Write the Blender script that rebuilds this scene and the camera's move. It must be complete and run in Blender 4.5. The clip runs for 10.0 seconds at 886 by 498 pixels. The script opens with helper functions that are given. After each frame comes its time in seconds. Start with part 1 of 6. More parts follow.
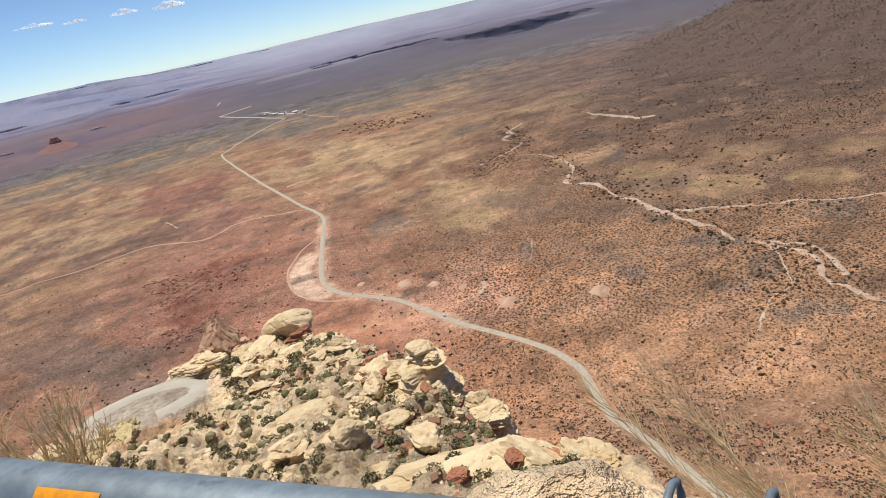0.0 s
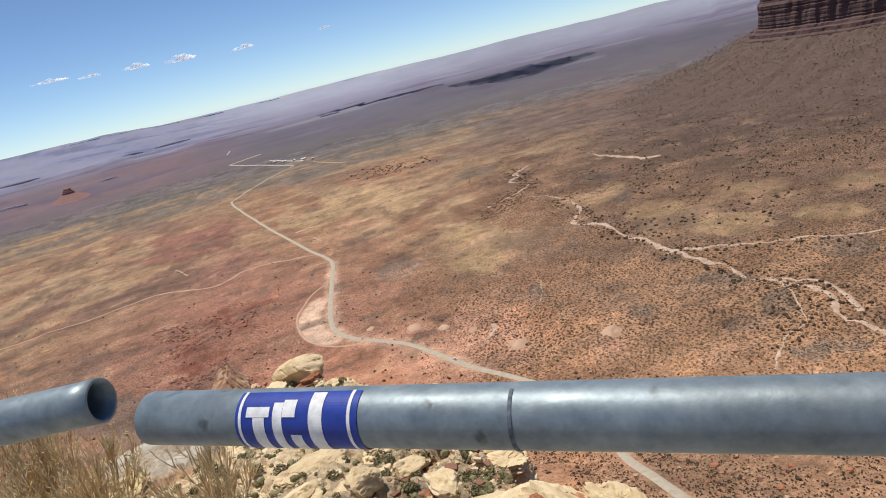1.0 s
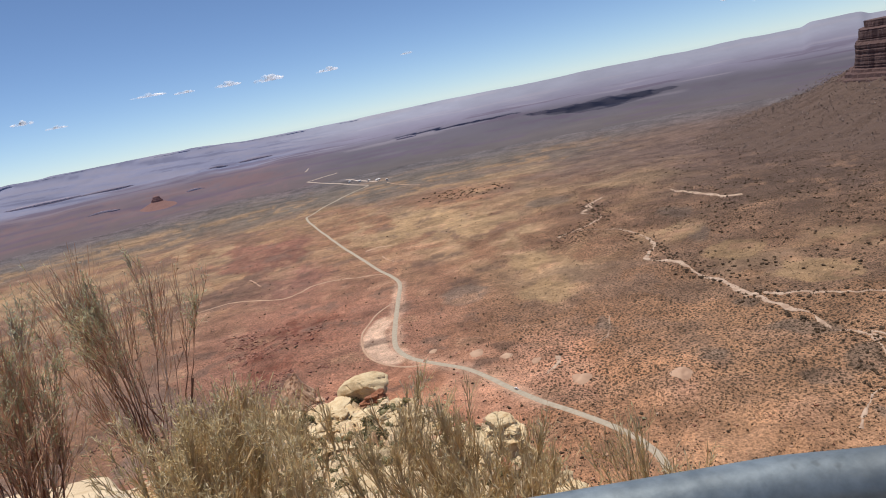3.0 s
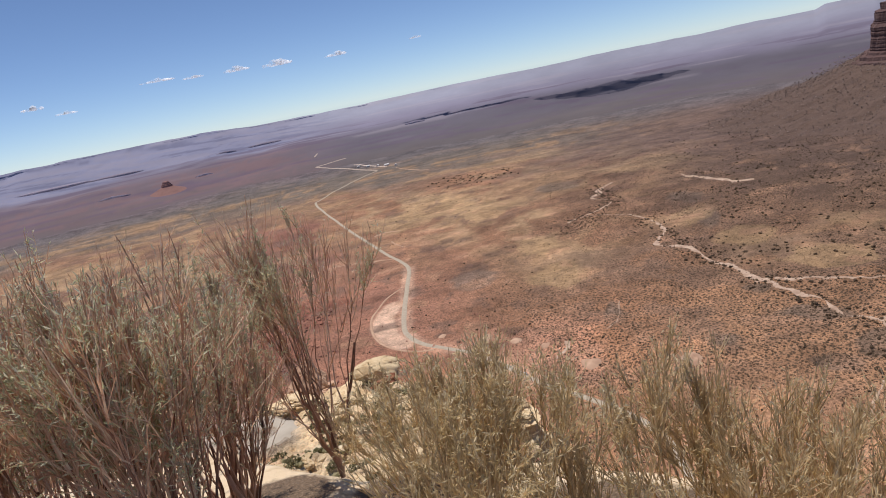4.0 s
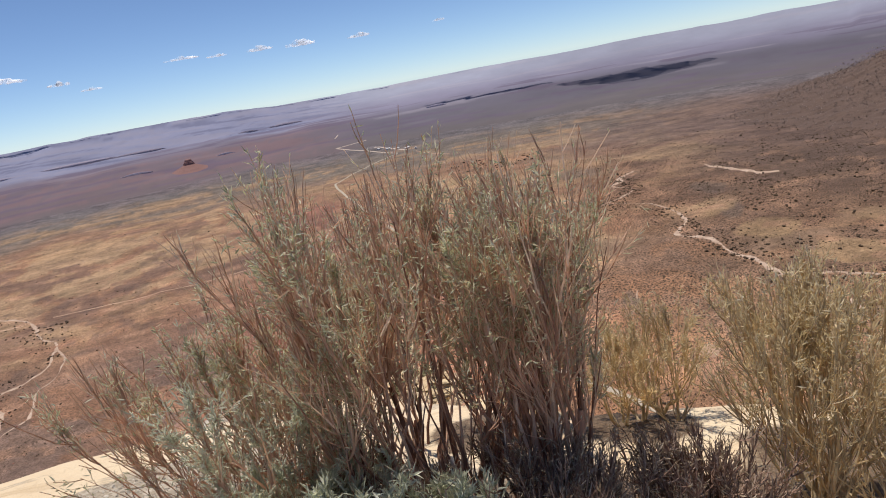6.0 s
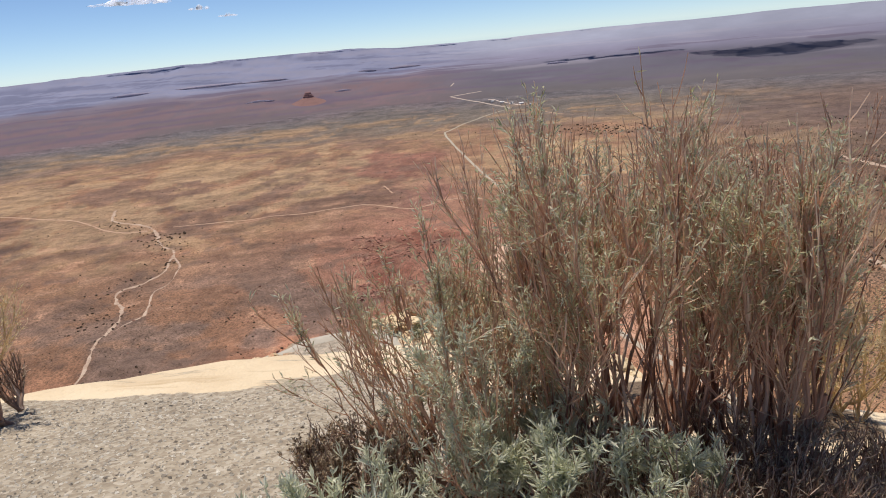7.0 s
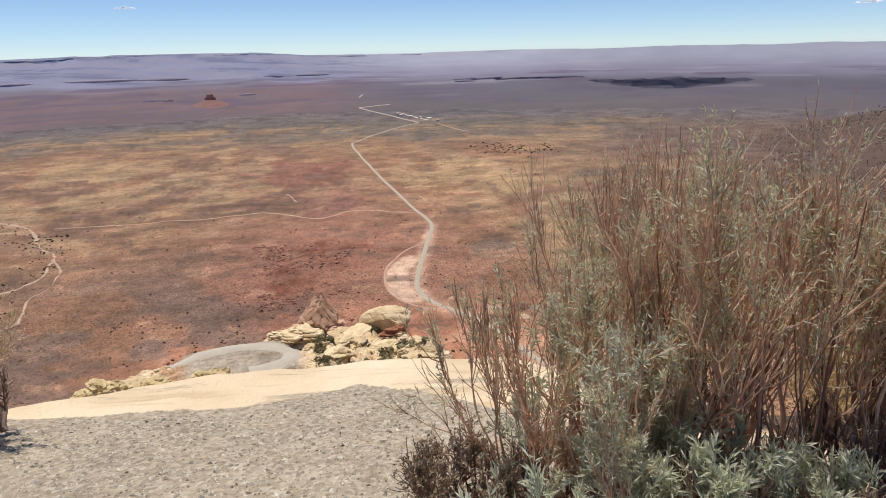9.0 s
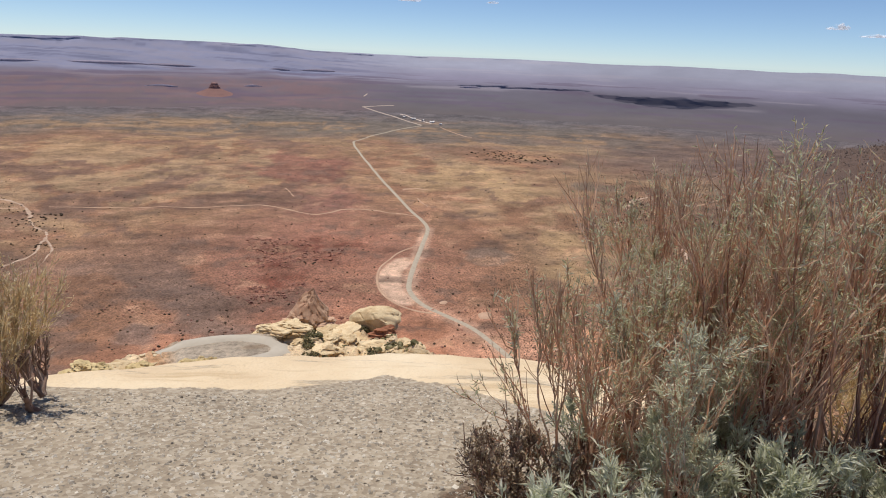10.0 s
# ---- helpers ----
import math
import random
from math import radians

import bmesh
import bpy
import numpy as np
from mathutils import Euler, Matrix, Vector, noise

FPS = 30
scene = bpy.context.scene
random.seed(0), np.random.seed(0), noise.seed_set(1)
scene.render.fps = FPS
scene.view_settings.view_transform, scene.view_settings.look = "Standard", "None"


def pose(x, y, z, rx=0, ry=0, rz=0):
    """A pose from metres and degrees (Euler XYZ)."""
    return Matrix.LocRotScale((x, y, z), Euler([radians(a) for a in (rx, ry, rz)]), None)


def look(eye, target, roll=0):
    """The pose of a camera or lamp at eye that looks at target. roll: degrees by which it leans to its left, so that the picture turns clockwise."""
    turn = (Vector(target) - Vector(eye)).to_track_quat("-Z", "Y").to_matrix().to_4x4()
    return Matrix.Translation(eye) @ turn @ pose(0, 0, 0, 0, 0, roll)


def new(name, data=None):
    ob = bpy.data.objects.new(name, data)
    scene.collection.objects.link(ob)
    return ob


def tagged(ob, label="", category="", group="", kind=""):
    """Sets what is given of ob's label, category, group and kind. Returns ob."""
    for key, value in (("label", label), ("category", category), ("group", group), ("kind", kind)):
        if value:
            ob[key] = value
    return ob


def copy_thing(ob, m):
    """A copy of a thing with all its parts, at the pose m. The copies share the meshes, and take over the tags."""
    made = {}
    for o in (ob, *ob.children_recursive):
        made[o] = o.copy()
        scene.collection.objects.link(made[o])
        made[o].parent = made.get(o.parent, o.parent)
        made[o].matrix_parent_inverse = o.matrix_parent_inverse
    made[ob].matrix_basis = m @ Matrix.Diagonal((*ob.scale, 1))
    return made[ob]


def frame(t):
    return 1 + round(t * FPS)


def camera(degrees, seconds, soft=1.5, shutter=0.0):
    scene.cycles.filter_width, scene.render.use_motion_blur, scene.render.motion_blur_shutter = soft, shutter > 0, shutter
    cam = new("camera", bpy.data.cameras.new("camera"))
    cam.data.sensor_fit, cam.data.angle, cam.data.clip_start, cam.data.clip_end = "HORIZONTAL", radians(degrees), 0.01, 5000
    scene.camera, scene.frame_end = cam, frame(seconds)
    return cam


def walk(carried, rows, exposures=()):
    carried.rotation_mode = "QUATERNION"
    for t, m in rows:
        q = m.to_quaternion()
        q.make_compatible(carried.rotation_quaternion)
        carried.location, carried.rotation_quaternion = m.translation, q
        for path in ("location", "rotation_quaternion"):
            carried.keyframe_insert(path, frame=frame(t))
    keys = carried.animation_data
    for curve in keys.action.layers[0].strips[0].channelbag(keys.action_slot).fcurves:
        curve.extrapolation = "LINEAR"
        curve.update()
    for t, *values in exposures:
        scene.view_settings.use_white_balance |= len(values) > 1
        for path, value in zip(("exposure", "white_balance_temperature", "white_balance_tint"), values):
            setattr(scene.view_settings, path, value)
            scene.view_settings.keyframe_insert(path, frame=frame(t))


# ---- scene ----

# ---------------------------------------------------------------- camera
cam = camera(68.25, 10.0, 1.0)
ROWS = [  # seconds, x, y, z, heading, pitch, lean
    (0, 0.000, 0.000, 1.449, 16.32, -20.10, 12.80),
    (0.3, -0.169, 0.152, 1.389, 16.41, -19.05, 8.17),
    (0.5, -0.309, 0.188, 1.411, 17.64, -17.33, 10.20),
    (0.8, -0.510, 0.278, 1.443, 17.49, -16.51, 12.90),
    (1, -0.617, 0.355, 1.439, 16.48, -16.27, 13.76),
    (1.5, -0.929, 0.586, 1.459, 7.47, -14.76, 14.07),
    (2, -1.294, 0.745, 1.470, 6.26, -12.81, 14.46),
    (2.5, -1.605, 0.883, 1.470, 11.19, -12.40, 11.52),
    (4, -2.780, 1.420, 1.461, 10.04, -13.92, 11.73),
    (4.5, -3.120, 1.470, 1.452, 8.56, -12.84, 10.86),
    (5, -3.410, 1.490, 1.452, 12.99, -13.30, 8.27),
    (5.2, -3.510, 1.490, 1.452, 11.74, -13.29, 11.74),
    (6.3, -3.903, 1.560, 1.442, 6.32, -15.21, 8.82),
    (6.5, -3.972, 1.575, 1.443, 5.26, -14.81, 6.74),
    (7, -4.207, 1.570, 1.468, -1.14, -17.65, 5.66),
    (7.5, -4.441, 1.512, 1.463, 1.43, -18.03, 4.16),
    (8, -4.608, 1.577, 1.473, 4.65, -16.97, 3.28),
    (8.5, -4.743, 1.602, 1.501, 4.42, -18.22, 2.20),
    (9, -4.887, 1.653, 1.502, 7.70, -17.05, 1.40),
    (9.5, -5.044, 1.642, 1.463, 12.08, -16.30, -2.30),
    (10, -5.150, 1.620, 1.473, 8.23, -16.66, -2.61),
]


def aimed(x, y, z, heading, pitch, lean):
    a, p = radians(heading), radians(pitch)
    way = Vector((math.sin(a) * math.cos(p), math.cos(a) * math.cos(p), math.sin(p)))
    eye = Vector((x, y, z))
    return look(eye, eye + way, -lean)


walk(cam, [(r[0], aimed(*r[1:])) for r in ROWS],
     [(0, 0.16, 6500, 10), (1, 0.12, 6500, 10), (2.5, 0.04, 6500, 11), (4, -0.06, 6500, 16), (5, -0.05, 6500, 16), (6.5, 0.07, 6500, 13), (7, 0.05, 6500, 13),
      (8, 0.10, 6500, 13), (9, 0.07, 6500, 13), (9.5, 0.04, 6500, 13), (10, -0.05, 6500, 13)])

# ---------------------------------------------------------------- light
SUN = Vector((-0.14, 0.22, 0.965)).normalized()
world = bpy.data.worlds.new("sky")
scene.world = world
world.use_nodes = True
wn = world.node_tree.nodes
sky = wn.new("ShaderNodeTexSky")
sky.sky_type, sky.sun_disc = "NISHITA", False
sky.sun_elevation, sky.sun_rotation = math.asin(SUN.z), math.atan2(SUN.x, SUN.y)
sky.altitude, sky.air_density, sky.dust_density, sky.ozone_density = 1900, 0.70, 0.08, 3.0
wn["Background"].inputs["Strength"].default_value = 0.106
cool = wn.new("ShaderNodeMix")
cool.data_type, cool.blend_type = "RGBA", "MULTIPLY"
cool.inputs[0].default_value = 1.0
cool.inputs[7].default_value = (0.92, 0.98, 1.02, 1)
world.node_tree.links.new(sky.outputs[0], cool.inputs[6])
world.node_tree.links.new(cool.outputs[2], wn["Background"].inputs["Color"])
sun = new("sun", bpy.data.lights.new("sun", "SUN"))
sun.data.energy, sun.data.angle, sun.data.color = 4.1, radians(0.53), (1.0, 0.93, 0.82)
sun.matrix_world = look(SUN * 50, (0, 0, 0))


# ---------------------------------------------------------------- small tools
def hashed(i, j, seed):
    h = (i.astype(np.int64) * 374761393 + j.astype(np.int64) * 668265263 + seed * 144665) & 0x7FFFFFFF
    h = ((h ^ (h >> 13)) * 1274126177) & 0x7FFFFFFF
    return ((h ^ (h >> 16)) & 0xFFFF) / 65535.0


def vnoise(x, y, seed=0):
    """Value noise, 0 to 1, on arrays."""
    x, y = np.asarray(x, float), np.asarray(y, float)
    i, j = np.floor(x), np.floor(y)
    u, v = x - i, y - j
    u, v = u * u * (3 - 2 * u), v * v * (3 - 2 * v)
    a, b = hashed(i, j, seed), hashed(i + 1, j, seed)
    c, d = hashed(i, j + 1, seed), hashed(i + 1, j + 1, seed)
    return (a + (b - a) * u) * (1 - v) + (c + (d - c) * u) * v


def fbm(x, y, octaves=4, seed=0):
    total, size, weight = 0, 1.0, 0.0
    for k in range(octaves):
        total = total + size * vnoise(x * 2 ** k + 17.3 * k, y * 2 ** k - 9.1 * k, seed + k)
        weight += size
        size *= 0.5
    return total / weight


def step(a, b, x):
    t = np.clip((x - a) / (b - a), 0, 1)
    return t * t * (3 - 2 * t)


def mesh_of(name, verts, faces, mats=(), smooth=False, mat_index=None):
    me = bpy.data.meshes.new(name)
    me.from_pydata(verts if isinstance(verts, list) else verts.tolist(), [], faces if isinstance(faces, list) else faces.tolist())
    for m in mats:
        me.materials.append(m)
    if smooth:
        me.polygons.foreach_set("use_smooth", [True] * len(me.polygons))
    if mat_index is not None:
        me.polygons.foreach_set("material_index", mat_index)
    me.update()
    return me


def part_of(name, me, parent, label=""):
    ob = new(name, me)
    ob.parent = parent
    if label:
        ob["label"] = label
    return ob


def part(name, bm, material, parent, label=""):
    """Links a bmesh as one mesh object under a thing or a part."""
    me = bpy.data.meshes.new(name)
    bm.to_mesh(me)
    bm.free()
    me.materials.append(material)
    return part_of(name, me, parent, label)


def empty(name, m=None):
    ob = new(name)
    ob.empty_display_size = 0.1
    if m is not None:
        ob.matrix_basis = m
    return ob


def grid_faces(rows, cols, wrap=False):
    i, j = np.meshgrid(np.arange(rows - 1), np.arange(cols if wrap else cols - 1), indexing="ij")
    a = i * cols + j
    b = i * cols + (j + 1) % cols
    return np.stack([a, b, b + cols, a + cols], -1).reshape(-1, 4)


def colour_layer(me, rgb):
    layer = me.color_attributes.new("soil", "FLOAT_COLOR", "POINT")
    data = np.ones((len(rgb), 4))
    data[:, :rgb.shape[1]] = rgb
    layer.data.foreach_set("color", data.ravel())


def tubes(lines, radii, sides=3):
    """Vertices and quads of many thin tapered tubes: lines (n, k, 3), radii (n, k)."""
    n, k, _ = lines.shape
    way = np.gradient(lines, axis=1)
    way /= np.linalg.norm(way, axis=2, keepdims=True) + 1e-9
    ref = np.where(np.abs(way[..., 2:3]) > 0.9, np.array([1.0, 0, 0]), np.array([0, 0, 1.0]))
    u = np.cross(way, ref)
    u /= np.linalg.norm(u, axis=2, keepdims=True) + 1e-9
    v = np.cross(way, u)
    ang = np.arange(sides) * 2 * np.pi / sides
    ring = (u[:, :, None] * np.cos(ang)[None, None, :, None] + v[:, :, None] * np.sin(ang)[None, None, :, None])
    verts = lines[:, :, None] + ring * radii[:, :, None, None]
    base = np.arange(n)[:, None, None] * k * sides
    a = np.arange(k - 1)[None, :, None] * sides
    s = np.arange(sides)[None, None, :]
    f = np.stack([base + a + s, base + a + (s + 1) % sides, base + a + sides + (s + 1) % sides, base + a + sides + s], -1)
    return verts.reshape(-1, 3), f.reshape(-1, 4)


# ---------------------------------------------------------------- materials
class Nodes:
    """Short hand for node materials."""

    def __init__(self, name, rough=0.8, metal=0.0):
        self.mat = bpy.data.materials.new(name)
        self.mat.use_nodes = True
        self.tree = self.mat.node_tree
        self.bsdf = self.tree.nodes["Principled BSDF"]
        self.bsdf.inputs["Roughness"].default_value = rough
        self.bsdf.inputs["Metallic"].default_value = metal
        self.bsdf.inputs["Specular IOR Level"].default_value = 0.25

    def add(self, kind, **sets):
        node = self.tree.nodes.new(kind)
        for key, value in sets.items():
            node.inputs[key.replace("_", " ")].default_value = value
        return node

    def link(self, a, b):
        self.tree.links.new(a, b)

    def noise(self, scale, detail=4, rough=0.55, stretch=None, coords="Object", distort=0.0):
        tex = self.add("ShaderNodeTexNoise", Scale=scale, Detail=detail, Roughness=rough, Distortion=distort)
        co = self.tree.nodes.new("ShaderNodeTexCoord")
        out = co.outputs[coords]
        if stretch:
            mp = self.tree.nodes.new("ShaderNodeMapping")
            mp.inputs["Scale"].default_value = stretch
            self.link(out, mp.inputs[0])
            out = mp.outputs[0]
        self.link(out, tex.inputs["Vector"])
        return tex.outputs["Fac"]

    def voronoi(self, scale, feature="F1", coords="Object", flat=False):
        tex = self.add("ShaderNodeTexVoronoi", Scale=scale)
        if flat:
            tex.voronoi_dimensions = "2D"
        tex.feature = feature
        co = self.tree.nodes.new("ShaderNodeTexCoord")
        self.link(co.outputs[coords], tex.inputs["Vector"])
        return tex

    def ramp(self, fac, stops):
        r = self.tree.nodes.new("ShaderNodeValToRGB")
        e = r.color_ramp.elements
        while len(e) < len(stops):
            e.new(0.5)
        for el, (p, c) in zip(e, stops):
            el.position = p
            el.color = (*c, 1) if len(c) == 3 else c
        self.link(fac, r.inputs[0])
        return r.outputs[0]

    def mix(self, a, b, fac, blend="MIX"):
        m = self.tree.nodes.new("ShaderNodeMix")
        m.data_type, m.blend_type = "RGBA", blend
        for sock, v in ((m.inputs[0], fac), (m.inputs[6], a), (m.inputs[7], b)):
            if isinstance(v, (int, float)):
                sock.default_value = v
            elif isinstance(v, tuple):
                sock.default_value = (*v, 1)
            else:
                self.link(v, sock)
        return m.outputs[2]

    def math(self, op, a, b=0.0):
        m = self.tree.nodes.new("ShaderNodeMath")
        m.operation = op
        for sock, v in ((m.inputs[0], a), (m.inputs[1], b)):
            if isinstance(v, (int, float)):
                sock.default_value = v
            else:
                self.link(v, sock)
        return m.outputs[0]

    def bump(self, height, strength, distance):
        b = self.add("ShaderNodeBump", Strength=strength, Distance=distance)
        self.link(height, b.inputs["Height"])
        self.link(b.outputs[0], self.bsdf.inputs["Normal"])

    def colour(self, out):
        if isinstance(out, tuple):
            self.bsdf.inputs["Base Color"].default_value = (*out, 1)
        else:
            self.link(out, self.bsdf.inputs["Base Color"])


def grey(v):
    return (v, v, v)


def ground_material():
    n = Nodes("valley_soil", 0.95)
    at = n.tree.nodes.new("ShaderNodeVertexColor")
    at.layer_name = "soil"
    big = n.ramp(n.noise(0.012, 8, 0.68), [(0.32, grey(0.74)), (0.5, grey(1.0)), (0.7, (1.28, 1.25, 1.20))])
    mid = n.ramp(n.noise(0.07, 7, 0.75), [(0.34, grey(0.66)), (0.5, grey(0.98)), (0.68, grey(1.34))])
    fine = n.ramp(n.noise(0.55, 4, 0.7), [(0.36, grey(0.62)), (0.5, grey(1.0)), (0.66, grey(1.36))])
    c = n.mix(at.outputs[0], big, 1.0, "MULTIPLY")
    c = n.mix(c, mid, 0.8, "MULTIPLY")
    c = n.mix(c, fine, 0.7, "MULTIPLY")
    streak = n.ramp(n.noise(0.016, 8, 0.72, stretch=(0.7, 1.15, 1.0)), [(0.36, grey(0.66)), (0.5, grey(1.0)), (0.64, grey(1.32))])
    c = n.mix(c, streak, 0.8, "MULTIPLY")
    # low plants, too small to build, standing thick or thin by place
    near = n.ramp(n.voronoi(0.34, flat=True).outputs["Distance"], [(0.20, grey(1)), (0.28, grey(0))])
    wide = n.ramp(n.voronoi(0.21, flat=True).outputs["Distance"], [(0.24, grey(1)), (0.32, grey(0))])
    patchy = n.ramp(n.noise(0.05, 4, 0.6), [(0.30, grey(0.35)), (0.46, grey(1))])
    both = n.math("MAXIMUM", n.math("MULTIPLY", near, 0.8), wide)
    cover = n.math("MULTIPLY", n.math("MULTIPLY", both, at.outputs[1]), patchy)
    c = n.mix(c, (0.080, 0.056, 0.036), cover)
    n.colour(c)
    n.bump(n.noise(0.12, 8, 0.75), 0.9, 4.0)
    return n.mat


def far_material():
    # haze sits in the soil layer's bluish far colours
    n = Nodes("hazy_far_plain", 1.0)
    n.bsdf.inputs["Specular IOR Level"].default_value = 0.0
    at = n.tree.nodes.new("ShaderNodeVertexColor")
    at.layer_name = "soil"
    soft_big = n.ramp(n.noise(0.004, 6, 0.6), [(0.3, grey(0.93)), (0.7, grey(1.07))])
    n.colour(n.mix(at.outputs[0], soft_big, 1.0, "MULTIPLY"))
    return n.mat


def rock_material(name, light, warm, dark, scale, bump=0.6):
    n = Nodes(name, 0.92)
    a = n.noise(scale, 6, 0.6)
    layers = n.noise(scale * 0.6, 5, 0.6, stretch=(0.35, 0.35, 3.2), distort=0.5)
    c = n.ramp(a, [(0.30, dark), (0.43, warm), (0.55, light), (0.75, light)])
    band = n.ramp(layers, [(0.36, warm), (0.47, light), (0.62, light), (0.7, warm)])
    c = n.mix(c, band, 0.5)
    info = n.tree.nodes.new("ShaderNodeObjectInfo")
    tint = n.ramp(info.outputs["Random"], [(0.0, (0.84, 0.80, 0.76)), (1.0, (1.08, 1.06, 1.04))])
    c = n.mix(c, tint, 1.0, "MULTIPLY")
    fine = n.ramp(n.noise(scale * 9, 4, 0.7), [(0.3, grey(0.8)), (0.7, grey(1.1))])
    c = n.mix(c, fine, 0.8, "MULTIPLY")
    n.colour(c)
    n.bump(n.math("ADD", layers, n.math("MULTIPLY", n.noise(scale * 5, 6, 0.7), 0.6)), bump, 0.6 / scale * 0.25)
    return n.mat


def plain_material(name, stops, scale, rough=0.8, metal=0.0, bump=0.0, dist=0.01):
    n = Nodes(name, rough, metal)
    f = n.noise(scale, 5, 0.6)
    n.colour(n.ramp(f, stops))
    if bump:
        n.bump(n.noise(scale * 3, 5, 0.6), bump, dist)
    return n.mat


def twig_material(name, a, b, c, thin=0.0):
    n = Nodes(name, 0.7)
    g = n.tree.nodes.new("ShaderNodeNewGeometry")
    col = n.ramp(g.outputs["Random Per Island"], [(0.0, a), (0.5, b), (1.0, c)])
    f = n.ramp(n.noise(14, 3, 0.5), [(0.3, grey(0.8)), (0.7, grey(1.15))])
    out = n.mix(col, f, 1.0, "MULTIPLY")
    n.colour(out)
    if thin:
        tr = n.tree.nodes.new("ShaderNodeBsdfTranslucent")
        n.link(out, tr.inputs[0])
        ms = n.tree.nodes.new("ShaderNodeMixShader")
        ms.inputs[0].default_value = thin
        n.link(n.bsdf.outputs[0], ms.inputs[1])
        n.link(tr.outputs[0], ms.inputs[2])
        n.link(ms.outputs[0], n.tree.nodes["Material Output"].inputs["Surface"])
    return n.mat


M_SOIL = ground_material()
M_FAR = far_material()
M_ROCK = rock_material("cream_sandstone", (0.72, 0.60, 0.39), (0.60, 0.44, 0.25), (0.30, 0.19, 0.10), 2.0, 0.9)
M_REDROCK = rock_material("red_sandstone", (0.42, 0.20, 0.12), (0.33, 0.14, 0.08), (0.15, 0.06, 0.04), 2.0, 0.9)
M_YELLOW_ROCK = rock_material("yellow_sandstone", (0.66, 0.55, 0.31), (0.57, 0.45, 0.24), (0.28, 0.20, 0.11), 2.0, 0.9)
M_WARM = rock_material("pink_sandstone", (0.60, 0.42, 0.30), (0.50, 0.31, 0.21), (0.28, 0.15, 0.10), 2.0, 0.9)
# haze over the distance is mixed into this muted red
M_BUTTE = rock_material("hazy_butte_rock", (0.29, 0.172, 0.160), (0.265, 0.155, 0.147), (0.20, 0.115, 0.115), 0.03)
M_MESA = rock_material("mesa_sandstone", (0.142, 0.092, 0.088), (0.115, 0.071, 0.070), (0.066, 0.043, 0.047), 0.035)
M_ROAD = plain_material("gravel_road", [(0.3, (0.365, 0.31, 0.235)), (0.7, (0.47, 0.41, 0.32))], 0.25, 0.95)
M_TRACK = plain_material("pale_dirt_track", [(0.3, (0.42, 0.265, 0.18)), (0.7, (0.56, 0.39, 0.275))], 0.05, 0.95)
M_FARTRACK = plain_material("pale_far_track", [(0.3, (0.40, 0.325, 0.265)), (0.7, (0.52, 0.44, 0.37))], 0.05, 0.95)
M_BARE = plain_material("bare_pale_yard", [(0.3, (0.55, 0.44, 0.36)), (0.7, (0.74, 0.64, 0.56))], 0.05, 0.95)
M_WASH = plain_material("dry_wash_sand", [(0.35, (0.36, 0.25, 0.18)), (0.65, (0.55, 0.42, 0.32))], 0.10, 0.95)
M_HAIRPIN = plain_material("grey_gravel", [(0.3, (0.42, 0.375, 0.305)), (0.7, (0.50, 0.455, 0.375))], 0.2, 0.95)
M_SCRUB = twig_material("desert_scrub", (0.044, 0.030, 0.017), (0.074, 0.049, 0.028), (0.12, 0.080, 0.046))
M_JUNIPER = twig_material("juniper_leaves", (0.095, 0.088, 0.036), (0.165, 0.148, 0.068), (0.27, 0.235, 0.13))
M_STEM = twig_material("woody_stems", (0.22, 0.105, 0.070), (0.48, 0.275, 0.185), (0.78, 0.56, 0.42))
M_TWIG = twig_material("dry_twigs", (0.60, 0.375, 0.26), (0.82, 0.595, 0.44), (0.95, 0.82, 0.67), 0.5)
M_LEAF = twig_material("grey_green_leaves", (0.46, 0.46, 0.26), (0.62, 0.61, 0.40), (0.82, 0.79, 0.61), 0.5)
M_FRESH = twig_material("silvery_green_leaves", (0.56, 0.58, 0.41), (0.72, 0.73, 0.56), (0.85, 0.86, 0.71), 0.5)
M_PALE = twig_material("pale_olive_leaves", (0.66, 0.53, 0.28), (0.80, 0.67, 0.41), (0.92, 0.83, 0.60), 0.55)
M_DULL = twig_material("dull_brown_leaves", (0.26, 0.185, 0.115), (0.42, 0.33, 0.22), (0.64, 0.55, 0.42), 0.3)
M_DEAD = twig_material("dead_purple_twigs", (0.17, 0.095, 0.070), (0.34, 0.22, 0.16), (0.58, 0.44, 0.34))
M_STRAW = twig_material("straw_grass", (0.60, 0.46, 0.27), (0.77, 0.63, 0.40), (0.90, 0.79, 0.57), 0.5)


def galvanised():
    n = Nodes("galvanised_steel", 0.5, 0.35)
    n.bsdf.inputs["Specular IOR Level"].default_value = 0.5
    spangle = n.ramp(n.noise(60, 5, 0.65), [(0.3, (0.165, 0.212, 0.245)), (0.7, (0.28, 0.338, 0.372))])
    dirt = n.ramp(n.noise(7, 6, 0.7), [(0.45, grey(1.0)), (0.68, (0.62, 0.60, 0.58))])
    c = n.mix(spangle, dirt, 0.8, "MULTIPLY")
    spots = n.ramp(n.noise(38, 3, 0.5), [(0.66, grey(1.0)), (0.74, (0.35, 0.33, 0.31))])
    n.colour(n.mix(c, spots, 0.8, "MULTIPLY"))
    r = n.ramp(n.noise(26, 5, 0.65), [(0.3, grey(0.40)), (0.75, grey(0.62))])
    n.link(r, n.bsdf.inputs["Roughness"])
    n.bump(n.noise(150, 3, 0.6), 0.10, 0.002)
    return n.mat


M_STEEL = galvanised()


